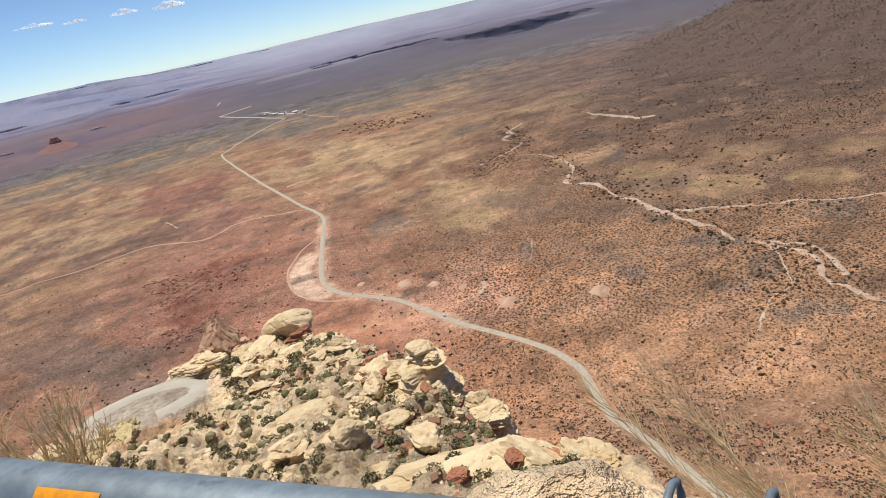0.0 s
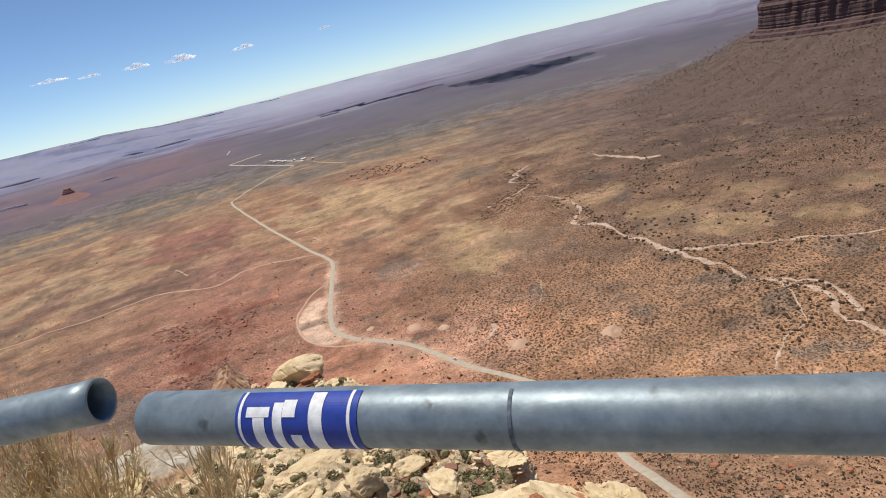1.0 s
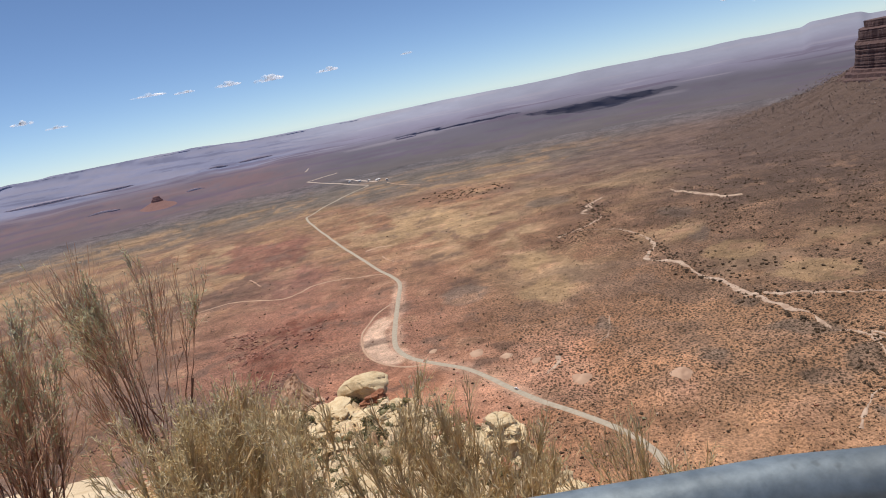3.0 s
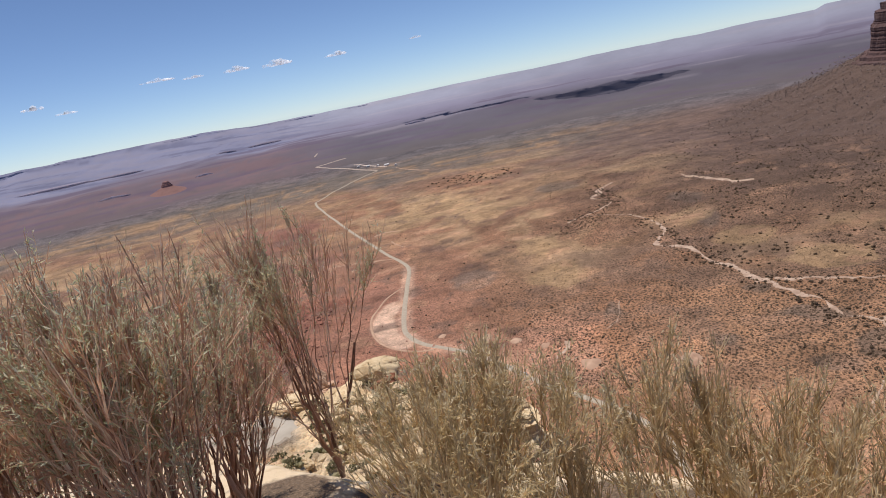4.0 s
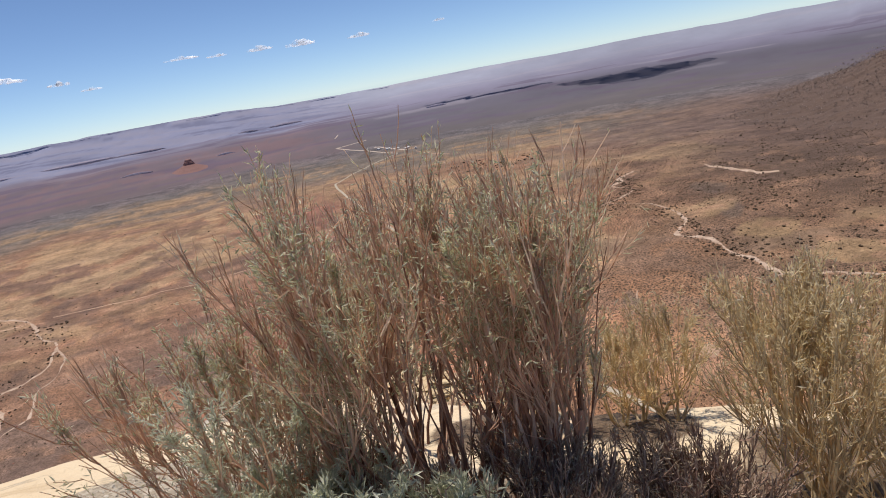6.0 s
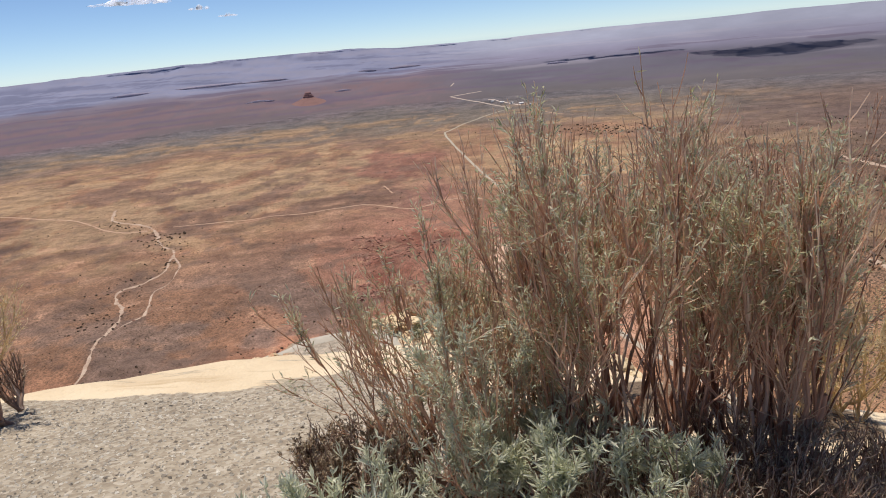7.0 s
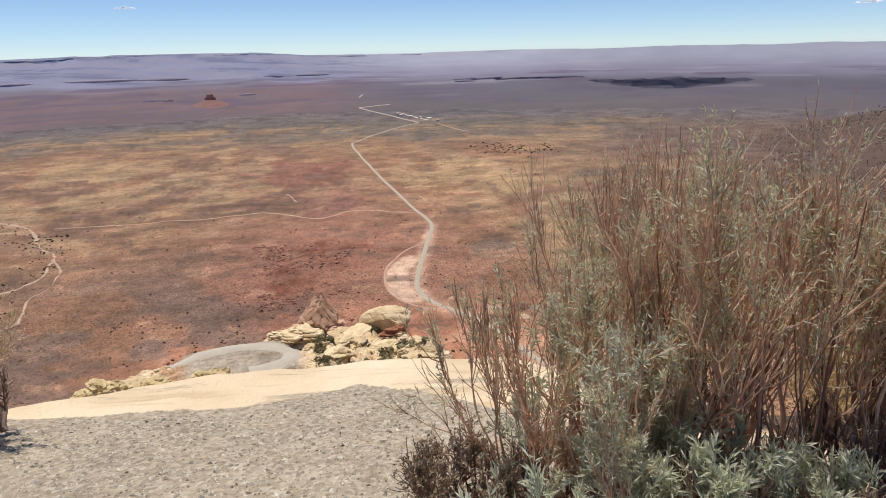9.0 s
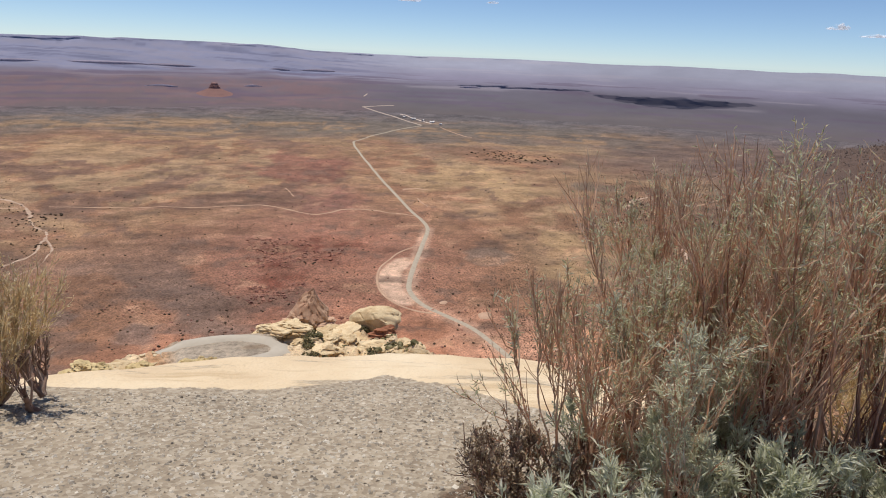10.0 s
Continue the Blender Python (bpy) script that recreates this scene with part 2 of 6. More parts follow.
def sticker(name, rgb, rough=0.45):
    n = Nodes(name, rough)
    wear = n.ramp(n.noise(120, 4, 0.6), [(0.35, grey(0.82)), (0.6, grey(1.05))])
    n.colour(n.mix(rgb, wear, 1.0, "MULTIPLY"))
    return n.mat


M_ORANGE = sticker("orange_sticker", (0.85, 0.33, 0.02))
M_YELLOW = sticker("yellow_print", (0.80, 0.52, 0.10))
M_VIOLET = sticker("violet_print", (0.27, 0.24, 0.45))
M_NAVY = sticker("navy_sticker", (0.03, 0.06, 0.33))
M_WHITE = sticker("white_print", (0.78, 0.79, 0.80))
M_BLACK = sticker("black_sticker", (0.012, 0.013, 0.017), 0.75)
M_PINK = sticker("pink_print", (0.60, 0.03, 0.30))
M_LEMON = sticker("lemon_print", (0.75, 0.66, 0.12))

# ---------------------------------------------------------------- the land
CX, CY = -2.5, 1.0                      # middle of the land's rings
DEEP = -298.5                           # the valley floor


def talus(r):
    d = np.maximum(450 - r, 0)
    return 0.45 * d * d / (d + 60)


RIDGE_R = (10, 16, 30, 50, 100, 150, 200, 230)
RIDGE_Z = (-7, -13, -27, -38.5, -60, -75.5, -86.5, -94)
EDGE_A = (-60, -32, -26, -16, -8, -2, 2.5, 6.5, 9.6, 12, 15.2, 17.5, 20.8, 26, 34, 50, 80)
EDGE_R = (60, 120, 172, 194, 199, 209, 199, 160, 146, 138, 92, 71, 50, 46, 43, 30, 26)


ROAD = [(150, 150), (168, 229), (183, 295), (190, 334), (203, 375), (215, 415), (216, 438), (213, 462), (202, 494), (188, 527), (172, 560),
        (157, 602), (145, 640), (130, 679), (105, 715), (81, 750), (70, 787), (70, 823), (84, 902), (106, 1008), (126, 1108),
        (122, 1176), (107, 1260), (77, 1490), (42, 1770), (-1, 2150), (16, 2280), (120, 2530), (212, 2680), (280, 2770)]
LOOP = [(90, 722), (68, 732), (42, 764), (29, 812), (32, 881), (46, 922), (66, 968), (92, 1000)]


def smooth_line(points, spacing):
    p = np.array(points, float)
    k = len(p)
    out = []
    for i in range(k - 1):
        a, b, c, d = p[max(i - 1, 0)], p[i], p[i + 1], p[min(i + 2, k - 1)]
        n = max(2, int(np.linalg.norm(c - b) / spacing))
        for t in np.linspace(0, 1, n, endpoint=False):
            out.append(0.5 * (2 * b + (c - a) * t + (2 * a - 5 * b + 4 * c - d) * t * t + (3 * b - a - 3 * c + d) * t ** 3))
    out.append(p[-1])
    return np.array(out)


GRADED = np.concatenate([smooth_line(ROAD[:24], 9), smooth_line(LOOP, 9), [(52, 800), (55, 840), (60, 880)]])


def graded(x, y):
    """1 on and beside the road, where the ground was levelled."""
    w = np.zeros(len(x))
    m = (x > -20) & (x < 270) & (y > 100) & (y < 1350)
    q = np.stack([x[m], y[m]], -1)
    if len(q):
        d = np.full(len(q), 1e9)
        for g in GRADED:
            d = np.minimum(d, (q[:, 0] - g[0]) ** 2 + (q[:, 1] - g[1]) ** 2)
        w[m] = 1 - step(9, 30, np.sqrt(d))
    return w


MOUNDS = ((8.3, 758), (12.2, 727), (14.9, 703), (17.6, 675), (21.5, 623), (30.3, 610))


def land(x, y, rough=True):
    """Height of the land and its polar place."""
    dx, dy = x - CX, y - CY
    r = np.hypot(dx, dy)
    a = np.degrees(np.arctan2(dx, dy))
    u = np.clip((r - 2200) / 2600, 0, 1.05)
    z = np.where(r > 2200, DEEP * r * ((1 - u) / 2200 + u / 60000), DEEP)
    z = z + talus(r)
    # gullies and low mounds
    if rough:
        near = np.exp(-(r / 900) ** 2)
        flat_z = z
        z = z + (fbm(x / 60, y / 60, 5, 3) - 0.5) * (3 + 22 * near)
        rill = np.abs(fbm(x / 26 + 9, y / 26, 3, 11) - 0.5) * 2
        z = z - 5.0 * near * (1 - rill) ** 4
        z = z + (flat_z - z) * graded(x, y)
        z = z + (fbm(x / 420, y / 420, 3, 21) - 0.5) * np.interp(r, [400, 900, 2000], [4, 12, 16])
        # far low benches and the long blue ridge on the skyline
        far = step(3300, 4300, r)
        skyl = 0.42 + 0.35 * fbm(a / 7 + 40, r / 900, 4, 31) + 0.45 * step(-3, -9, a) * step(-34, -24, a) + 0.55 * step(41.5, 42.3, a) * step(46, 45.2, a)
        z = z + far * (skyl - 0.55) * 0.0085 * r * step(4050, 4500, r + 260 * (fbm(a / 5, a * 0, 3, 33) - 0.5))
        z = z + 5 * step(2950, 3200, r + 500 * (fbm(a / 9, a * 0 + 3, 3, 35) - 0.5)) * step(0.5, 0.62, fbm(a / 4, r / 260, 3, 37)) * step(4, -3, a)
        for a0, r0 in MOUNDS:
            x0, y0 = CX + r0 * math.sin(radians(a0)), CY + r0 * math.cos(radians(a0))
            z = z + 2.0 * np.exp(-(((x - x0) ** 2 + (y - y0) ** 2) / 160.0) ** 1.5)
    # the sandstone ridge that runs out below the overlook
    edge = np.interp(a, EDGE_A, EDGE_R)
    if rough:
        edge = edge * (1 + 0.10 * (fbm(a / 2.2, a * 0 + 7, 4, 41) - 0.5))
    shelf = step(-18.5, -15.5, a) * step(-5.5, -8.5, a)
    edge = edge * (1 - shelf) + 187 * shelf
    top = np.interp(r, RIDGE_R, RIDGE_Z)
    if rough:
        lump = fbm(x / 14, y / 14, 5, 51)
        top = top + (lump - 0.5) * np.interp(r, [10, 40, 120], [2, 6, 12])
        q = top / 2.6
        top = 0.45 * top + 0.55 * 2.6 * (np.floor(q) + step(0.55, 1.0, q - np.floor(q)))
        q = (top + 1.5 * (lump - 0.5)) / 0.8
        top = top - 0.45 * 0.8 * (q - np.floor(q) - step(0.6, 1.0, q - np.floor(q))) * step(25, 50, r)
        crack = np.abs(fbm(x / 7, y / 7, 4, 57) - 0.5) * 2
        top = top - 2.2 * (1 - step(0.0, 0.16, crack)) * step(20, 60, r)
        top = top + (fbm(x / 2.2, y / 2.2, 4, 55) - 0.5) * 2.4
    # the bench that carries the road's hairpin
    bench = shelf * step(160, 167, r)
    top = top * (1 - bench) + bench * (-80.0 - 0.02 * (r - 170))
    over = np.maximum(r - edge, 0)
    top = top - 1.9 * over - 10 * step(0, 6, over)
    ridge = top > z
    z = np.maximum(z, top)
    # the mesa top behind the overlook
    back = step(80, 105, np.abs(a - 8))
    z = z * (1 - back) + back * (-0.6 + 2.0 * (fbm(x / 60, y / 60, 3, 61) - 0.5) * step(15, 80, r))
    return z, r, a, ridge


def soils(x, y, r, a, ridge):
    """Colour of the soil, by place, with haze put in far out."""
    def blob(a0, r0, wa, wr):
        return np.exp(-((a - a0) / wa) ** 2 - (np.log(r / r0) / wr) ** 2)

    red, tan = np.array([0.36, 0.193, 0.136]), np.array([0.37, 0.245, 0.135])
    brown, greyish = np.array([0.29, 0.170, 0.105]), np.array([0.21, 0.155, 0.125])
    slate, gold = np.array([0.145, 0.131, 0.113]), np.array([0.352, 0.250, 0.152])
    pale, cream = np.array([0.55, 0.33, 0.23]), np.array([0.84, 0.70, 0.47])
    n1 = fbm(x / 300, y / 300, 5, 71)
    n2 = fbm(x / 90, y / 90, 5, 73)
    n3 = fbm(a * 0.45 + 3 * n2, r / 75 + n1 * 3, 5, 75)
    n4 = fbm(x / 38, y / 38, 5, 79)
    c = np.ones((len(x), 1)) * brown
    def lay(c, col, w):
        w = np.clip(w, 0, 1)[:, None]
        return c * (1 - w) + col * w
    c = lay(c, tan, step(0.48, 0.64, n3) * step(950, 1250, r) * 0.65)
    # straw-coloured grass
    grass = np.zeros(len(x))
    for a0, r0, wa, wr, amt in ((20, 1020, 5, 0.13, 0.9), (18, 1280, 7, 0.15, 1.0), (31, 1180, 3, 0.07, 1.0), (37.6, 940, 4, 0.07, 1.0), (45, 1040, 5, 0.05, 1.0),
                                (52, 1060, 5, 0.05, 0.9), (-11, 1650, 6, 0.10, 1.0), (-18.6, 1560, 6, 0.12, 1.0), (-25, 1950, 5, 0.07, 0.7), (-17, 1850, 6, 0.05, 1.0),
                                (-2.5, 1560, 3, 0.08, 0.6), (6, 1760, 6, 0.12, 1.0), (33, 1900, 13, 0.16, 1.0), (-2, 2520, 6, 0.04, 0.8), (-26, 1250, 6, 0.12, 0.7), (12, 1500, 7, 0.2, 0.9)):
        c = lay(c, gold, amt * 1.5 * blob(a0, r0, wa, wr) * step(0.42, 0.58, 0.5 * n2 + 0.5 * n3 + 0.12 * (n4 - 0.5)))
        grass = np.maximum(grass, amt * blob(a0, r0, wa, wr) * step(0.42, 0.58, 0.5 * n2 + 0.5 * n3 + 0.12 * (n4 - 0.5)))
    c = lay(c, red, 1.5 * blob(-2, 880, 12, 0.34) * step(0.25, 0.5, n1 + 0.10))
    c = lay(c, red * np.array([0.82, 0.80, 0.88]), 1.3 * np.maximum(blob(-5.2, 1800, 4.2, 0.10), blob(-2.8, 1350, 4, 0.12)) * step(0.30, 0.5, n2 + 0.10))
    # straw and dark sage in broad ragged patches on the western flats
    n5 = fbm(x / 120 + 1.0 * n2, y / 170 + 0.8 * n4, 6, 91)
    flats = step(1, -7, a) * step(1150, 1400, r) * step(2450, 2150, r + 500 * (n1 - 0.5))
    c = lay(c, np.array([0.352, 0.255, 0.158]), 0.8 * flats * step(0.49, 0.56, n5))
    c = lay(c, np.array([0.20, 0.128, 0.095]), 0.85 * flats * step(0.48, 0.41, n5))
    bald = blob(-4.4, 1720, 5.0, 0.15) + 0.7 * (n2 - 0.5) + 0.3 * (n4 - 0.5)
    c = lay(c, np.array([0.235, 0.118, 0.088]), 0.9 * step(0.42, 0.60, bald))
    c = lay(c, np.array([0.225, 0.088, 0.060]), 1.2 * (0.35 + 0.65 * step(0.44, 0.58, n4)) * np.maximum(blob(-6.5, 860, 2.6, 0.17), blob(-2.5, 1000, 4, 0.10)))
    c = lay(c, np.array([0.475, 0.235, 0.145]), 1.2 * step(820, 520, r + 300 * (n1 - 0.5)) * step(30, 14, a + 24 * (n2 - 0.5)))
    c = lay(c, np.array([0.49, 0.278, 0.162]), 0.95 * step(950, 600, r) * step(10, 22, a))
    c = lay(c, np.array([0.49, 0.305, 0.185]), 0.8 * step(22, 36, a) * step(1100, 700, r))
    c = lay(c, np.array([0.34, 0.215, 0.140]), 0.7 * step(24, 40, a) * step(900, 1200, r) * step(2100, 1700, r))
    # grey sage flats
    c = lay(c, greyish, step(0.56, 0.66, n2) * step(14, 24, a) * 0.45 * step(1300, 900, r) * (1 - 0.6 * step(620, 450, r)))
    c = lay(c, greyish, step(0.49, 0.60, n2) * step(-7, -13, a) * 0.8 * step(1200, 800, r))
    for a0, r0, wa, wr in ((31.4, 1310, 1.9, 0.045), (33.1, 1133, 1.2, 0.06), (36.4, 805, 1.6, 0.025), (40.4, 728, 3.0, 0.03), (44.4, 655, 1.8, 0.05), (24.1, 762, 0.8, 0.07), (33.0, 655, 1.6, 0.03),
                           (41.6, 612, 2.0, 0.025), (49.8, 796, 2.5, 0.05), (49.0, 568, 2.5, 0.03), (46.5, 551, 2.0, 0.03), (21.0, 1623, 2.4, 0.04), (12.2, 978, 2.2, 0.06), (13.3, 1613, 0.8, 0.05)):
        c = lay(c, np.array([0.19, 0.163, 0.138]), 0.65 * step(0.36, 0.62, blob(a0, r0, wa, wr) + 0.9 * (n4 - 0.5) + 0.3 * (n2 - 0.5)))
    # straw-coloured flats with ragged edges
    for a0, r0, wa, wr in ((18.4, 1089, 2.4, 0.055), (19.5, 930, 2.6, 0.06), (31.7, 1170, 2.1, 0.05), (43.8, 1066, 3.6, 0.035), (41.6, 902, 3.6, 0.05), (35.8, 1021, 2.6, 0.05), (50.5, 1054, 3.0, 0.03),
                           (48.6, 920, 3.0, 0.04), (10.4, 1685, 3.5, 0.10), (7.1, 1542, 3.0, 0.07), (14.1, 1479, 3.0, 0.10), (18.1, 2314, 5.0, 0.06), (29.5, 1752, 6.0, 0.05)):
        w = step(0.36, 0.56, blob(a0, r0, wa, wr) + 0.8 * (n4 - 0.5) + 0.5 * (n2 - 0.5))
        c = lay(c, np.array([0.400, 0.288, 0.165]), 0.75 * w)
        grass = np.maximum(grass, 0.6 * w)
    # pink bare ground beside the road
    c = lay(c, np.array([0.56, 0.325, 0.225]), 0.75 * step(0.35, 0.65, blob(16, 660, 9, 0.16) + 0.7 * (n2 - 0.5) + 0.5 * (n4 - 0.5)))
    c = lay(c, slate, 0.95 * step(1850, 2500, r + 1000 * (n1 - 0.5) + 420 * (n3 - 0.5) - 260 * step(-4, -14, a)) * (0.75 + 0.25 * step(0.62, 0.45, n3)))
    c = lay(c, tan, 0.45 * step(0.54, 0.63, n3) * step(1900, 2300, r) * step(3300, 2700, r))
    c = lay(c, gold, 0.7 * blob(32, 2650, 8, 0.03) * step(0.40, 0.55, n3))
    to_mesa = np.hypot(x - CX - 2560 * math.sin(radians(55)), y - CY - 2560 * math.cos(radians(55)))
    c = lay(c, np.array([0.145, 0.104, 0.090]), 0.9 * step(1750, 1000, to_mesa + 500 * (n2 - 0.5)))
    # bare pale soil of the lay-by and the levelled verges
    bare = np.zeros(len(x))
    m = (np.abs(x - 80) < 170) & (np.abs(y - 880) < 330)
    q = np.stack([x[m], y[m]], -1)
    d = np.full(len(q), 1e9)
    for g in smooth_line([(62, 764), (50, 786), (44, 820), (48, 866), (60, 900), (72, 925)], 6):
        d = np.minimum(d, np.hypot(q[:, 0] - g[0], q[:, 1] - g[1]))
    bare[m] = step(21, 12, d + 9 * (n4[m] - 0.5))
    d = np.full(len(q), 1e9)
    for g in smooth_line(ROAD[9:21], 8):
        d = np.minimum(d, np.hypot(q[:, 0] - g[0], q[:, 1] - g[1]))
    bare[m] = np.maximum(bare[m], 0.5 * step(16, 6, d + 14 * (n4[m] - 0.5)))
    c = lay(c, np.array([0.69, 0.51, 0.385]), 0.95 * bare)
    # pale scalloped mounds by the road
    for a0, r0 in MOUNDS:
        c = lay(c, pale, 0.75 * blob(a0, r0 - 24, 1.9, 0.045) * step(0.34, 0.52, n4))
    c = lay(c, np.array([0.56, 0.33, 0.20]), 0.8 * np.maximum(blob(39, 531, 3, 0.05), blob(31, 640, 2, 0.04)) * step(0.42, 0.55, n4))
    c = lay(c, np.array([0.46, 0.29, 0.19]), 0.6 * step(0.62, 0.72, n4) * step(2200, 1200, r))
    c = lay(c, np.array([0.17, 0.12, 0.095]), 0.6 * step(0.40, 0.30, n4) * step(2600, 1500, r) * (1 - 0.7 * step(12, 22, a)))
    # the far plain and its ridges, with distance haze put into their colours
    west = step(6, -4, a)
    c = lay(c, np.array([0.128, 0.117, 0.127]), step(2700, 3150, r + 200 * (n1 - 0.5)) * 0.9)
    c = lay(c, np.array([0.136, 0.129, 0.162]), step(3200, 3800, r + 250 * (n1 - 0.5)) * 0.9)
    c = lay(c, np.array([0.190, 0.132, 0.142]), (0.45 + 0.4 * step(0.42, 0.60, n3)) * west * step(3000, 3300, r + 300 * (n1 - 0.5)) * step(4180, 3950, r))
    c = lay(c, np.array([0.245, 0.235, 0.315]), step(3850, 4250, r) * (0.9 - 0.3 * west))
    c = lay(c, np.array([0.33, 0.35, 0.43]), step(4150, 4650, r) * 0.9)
    # the ridge's relief is painted on as darker and paler streaks
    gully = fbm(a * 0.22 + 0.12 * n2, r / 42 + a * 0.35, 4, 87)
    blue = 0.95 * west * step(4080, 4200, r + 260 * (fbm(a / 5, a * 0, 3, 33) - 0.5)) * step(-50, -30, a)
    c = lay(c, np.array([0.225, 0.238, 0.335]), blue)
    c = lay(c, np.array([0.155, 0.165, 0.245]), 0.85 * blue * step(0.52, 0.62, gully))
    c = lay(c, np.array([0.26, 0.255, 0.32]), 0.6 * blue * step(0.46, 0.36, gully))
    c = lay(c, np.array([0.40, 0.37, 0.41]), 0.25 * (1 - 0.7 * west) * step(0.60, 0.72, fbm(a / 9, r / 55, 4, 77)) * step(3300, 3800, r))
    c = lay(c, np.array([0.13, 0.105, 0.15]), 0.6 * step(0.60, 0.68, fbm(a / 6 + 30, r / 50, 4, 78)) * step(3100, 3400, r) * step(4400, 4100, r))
    # the ridge: cream sandstone, with rusty ground between
    m1, m2 = fbm(x / 9, y / 9, 5, 81), fbm(x / 30, y / 30, 3, 83)
    rock = np.ones((len(x), 1)) * cream
    rock = lay(rock, np.array([0.80, 0.65, 0.44]), step(0.48, 0.60, m1))
    rock = lay(rock, np.array([0.50, 0.24, 0.12]), step(44, 70, r) * (step(0.50, 0.62, m2) * step(6, 14, a) + step(0.60, 0.68, m2) * 0.6))
    rock = lay(rock, np.array([0.50, 0.36, 0.21]), step(0.58, 0.66, fbm(x / 4, y / 4, 4, 85)) * 0.3)
    edge = np.interp(a, EDGE_A, EDGE_R)
    w = step(6, -2, r - edge)[:, None] * ridge[:, None]
    c = c * (1 - w) + rock * w
    bench = step(-18, -16, a) * step(-6, -7.5, a) * step(160, 166, r) * step(192, 186, r)
    c = lay(c, np.array([0.44, 0.395, 0.32]), bench)
    c = lay(c, np.array([0.30, 0.225, 0.15]), 0.6 * bench * step(1.0, 0.5, np.hypot((a + 9.6) / 1.5, (r - 177) / 1.6) + 0.9 * (m1 - 0.5)))
    back = step(80, 100, np.abs(a - 8))
    c = lay(c, np.array([0.36, 0.24, 0.15]), back)
    thick = 1.2 * step(12, 24, a + 10 * (n2 - 0.5)) * step(2100, 1400, r) + 0.55 * step(2500, 800, r)
    thick = np.clip(thick, 0, 1) * step(150, 260, r) * (1 - 0.7 * step(640, 430, r + 120 * (n2 - 0.5))) * (1 - 0.8 * step(820, 640, r) * step(20, 10, a)) * (1 - w[:, 0]) * (1 - back) * (1 - 0.85 * np.clip(grass * 1.6, 0, 1))
    thick = thick * (1 - bare)
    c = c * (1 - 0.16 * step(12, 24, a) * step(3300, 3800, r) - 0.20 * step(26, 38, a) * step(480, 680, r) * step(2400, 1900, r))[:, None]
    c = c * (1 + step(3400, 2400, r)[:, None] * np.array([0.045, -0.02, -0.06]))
    c = c * (1 + (step(0, -9, a) * step(1700, 1150, r) * step(200, 330, r))[:, None] * np.array([0.0, 0.0, 0.03]))
    return np.concatenate([c, thick[:, None]], 1)


SHEET = {}                              # the land's rings, bearings and heights, once built


def sheet_z(x, y):
    """Height of the built sheet of land, between its points."""
    dx, dy = np.asarray(x, float) - CX, np.asarray(y, float) - CY
    r, a = np.hypot(dx, dy), np.degrees(np.arctan2(dx, dy))
    rr, az, z = SHEET["rr"], SHEET["az"], SHEET["z"]
    i = np.clip(np.searchsorted(rr, r) - 1, 0, len(rr) - 2)
    j = np.clip(np.searchsorted(az, a) - 1, 0, len(az) - 2)
    u = np.clip((r - rr[i]) / (rr[i + 1] - rr[i]), 0, 1)
    v = np.clip((a - az[j]) / (az[j + 1] - az[j]), 0, 1)
    return (z[i, j] * (1 - v) + z[i, j + 1] * v) * (1 - u) + (z[i + 1, j] * (1 - v) + z[i + 1, j + 1] * v) * u


def build_land():
    az = np.concatenate([np.arange(-44, 64, 0.17), np.arange(64, 316, 3.0)])
    rr = [8.0]
    while rr[-1] < 4780:
        rr.append(rr[-1] * (1.0050 if 40 < rr[-1] < 215 else 1.0065 if 600 < rr[-1] < 1010 else 1.0040 if 3900 < rr[-1] < 4600 else 1.0145) + 0.02)
    rr = np.array(rr)
    R, A = np.meshgrid(rr, np.radians(az), indexing="ij")
    x, y = (CX + R * np.sin(A)).ravel(), (CY + R * np.cos(A)).ravel()
    z, r, a, ridge = land(x, y)
    SHEET.update(az=az, rr=rr, z=z.reshape(R.shape))
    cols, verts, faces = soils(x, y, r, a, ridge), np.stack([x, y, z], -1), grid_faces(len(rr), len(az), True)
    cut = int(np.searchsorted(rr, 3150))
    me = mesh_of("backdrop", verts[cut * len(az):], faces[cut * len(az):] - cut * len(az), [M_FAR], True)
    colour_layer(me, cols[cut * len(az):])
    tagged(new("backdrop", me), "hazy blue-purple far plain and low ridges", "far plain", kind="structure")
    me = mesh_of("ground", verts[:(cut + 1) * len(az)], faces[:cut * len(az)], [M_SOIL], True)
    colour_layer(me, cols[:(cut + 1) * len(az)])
    return tagged(new("ground", me), "red and tan desert valley with a cream sandstone ridge", "ground", kind="structure")


build_land()


def ground_z(x, y):
    return float(sheet_z(np.array([x]), np.array([y]))[0])


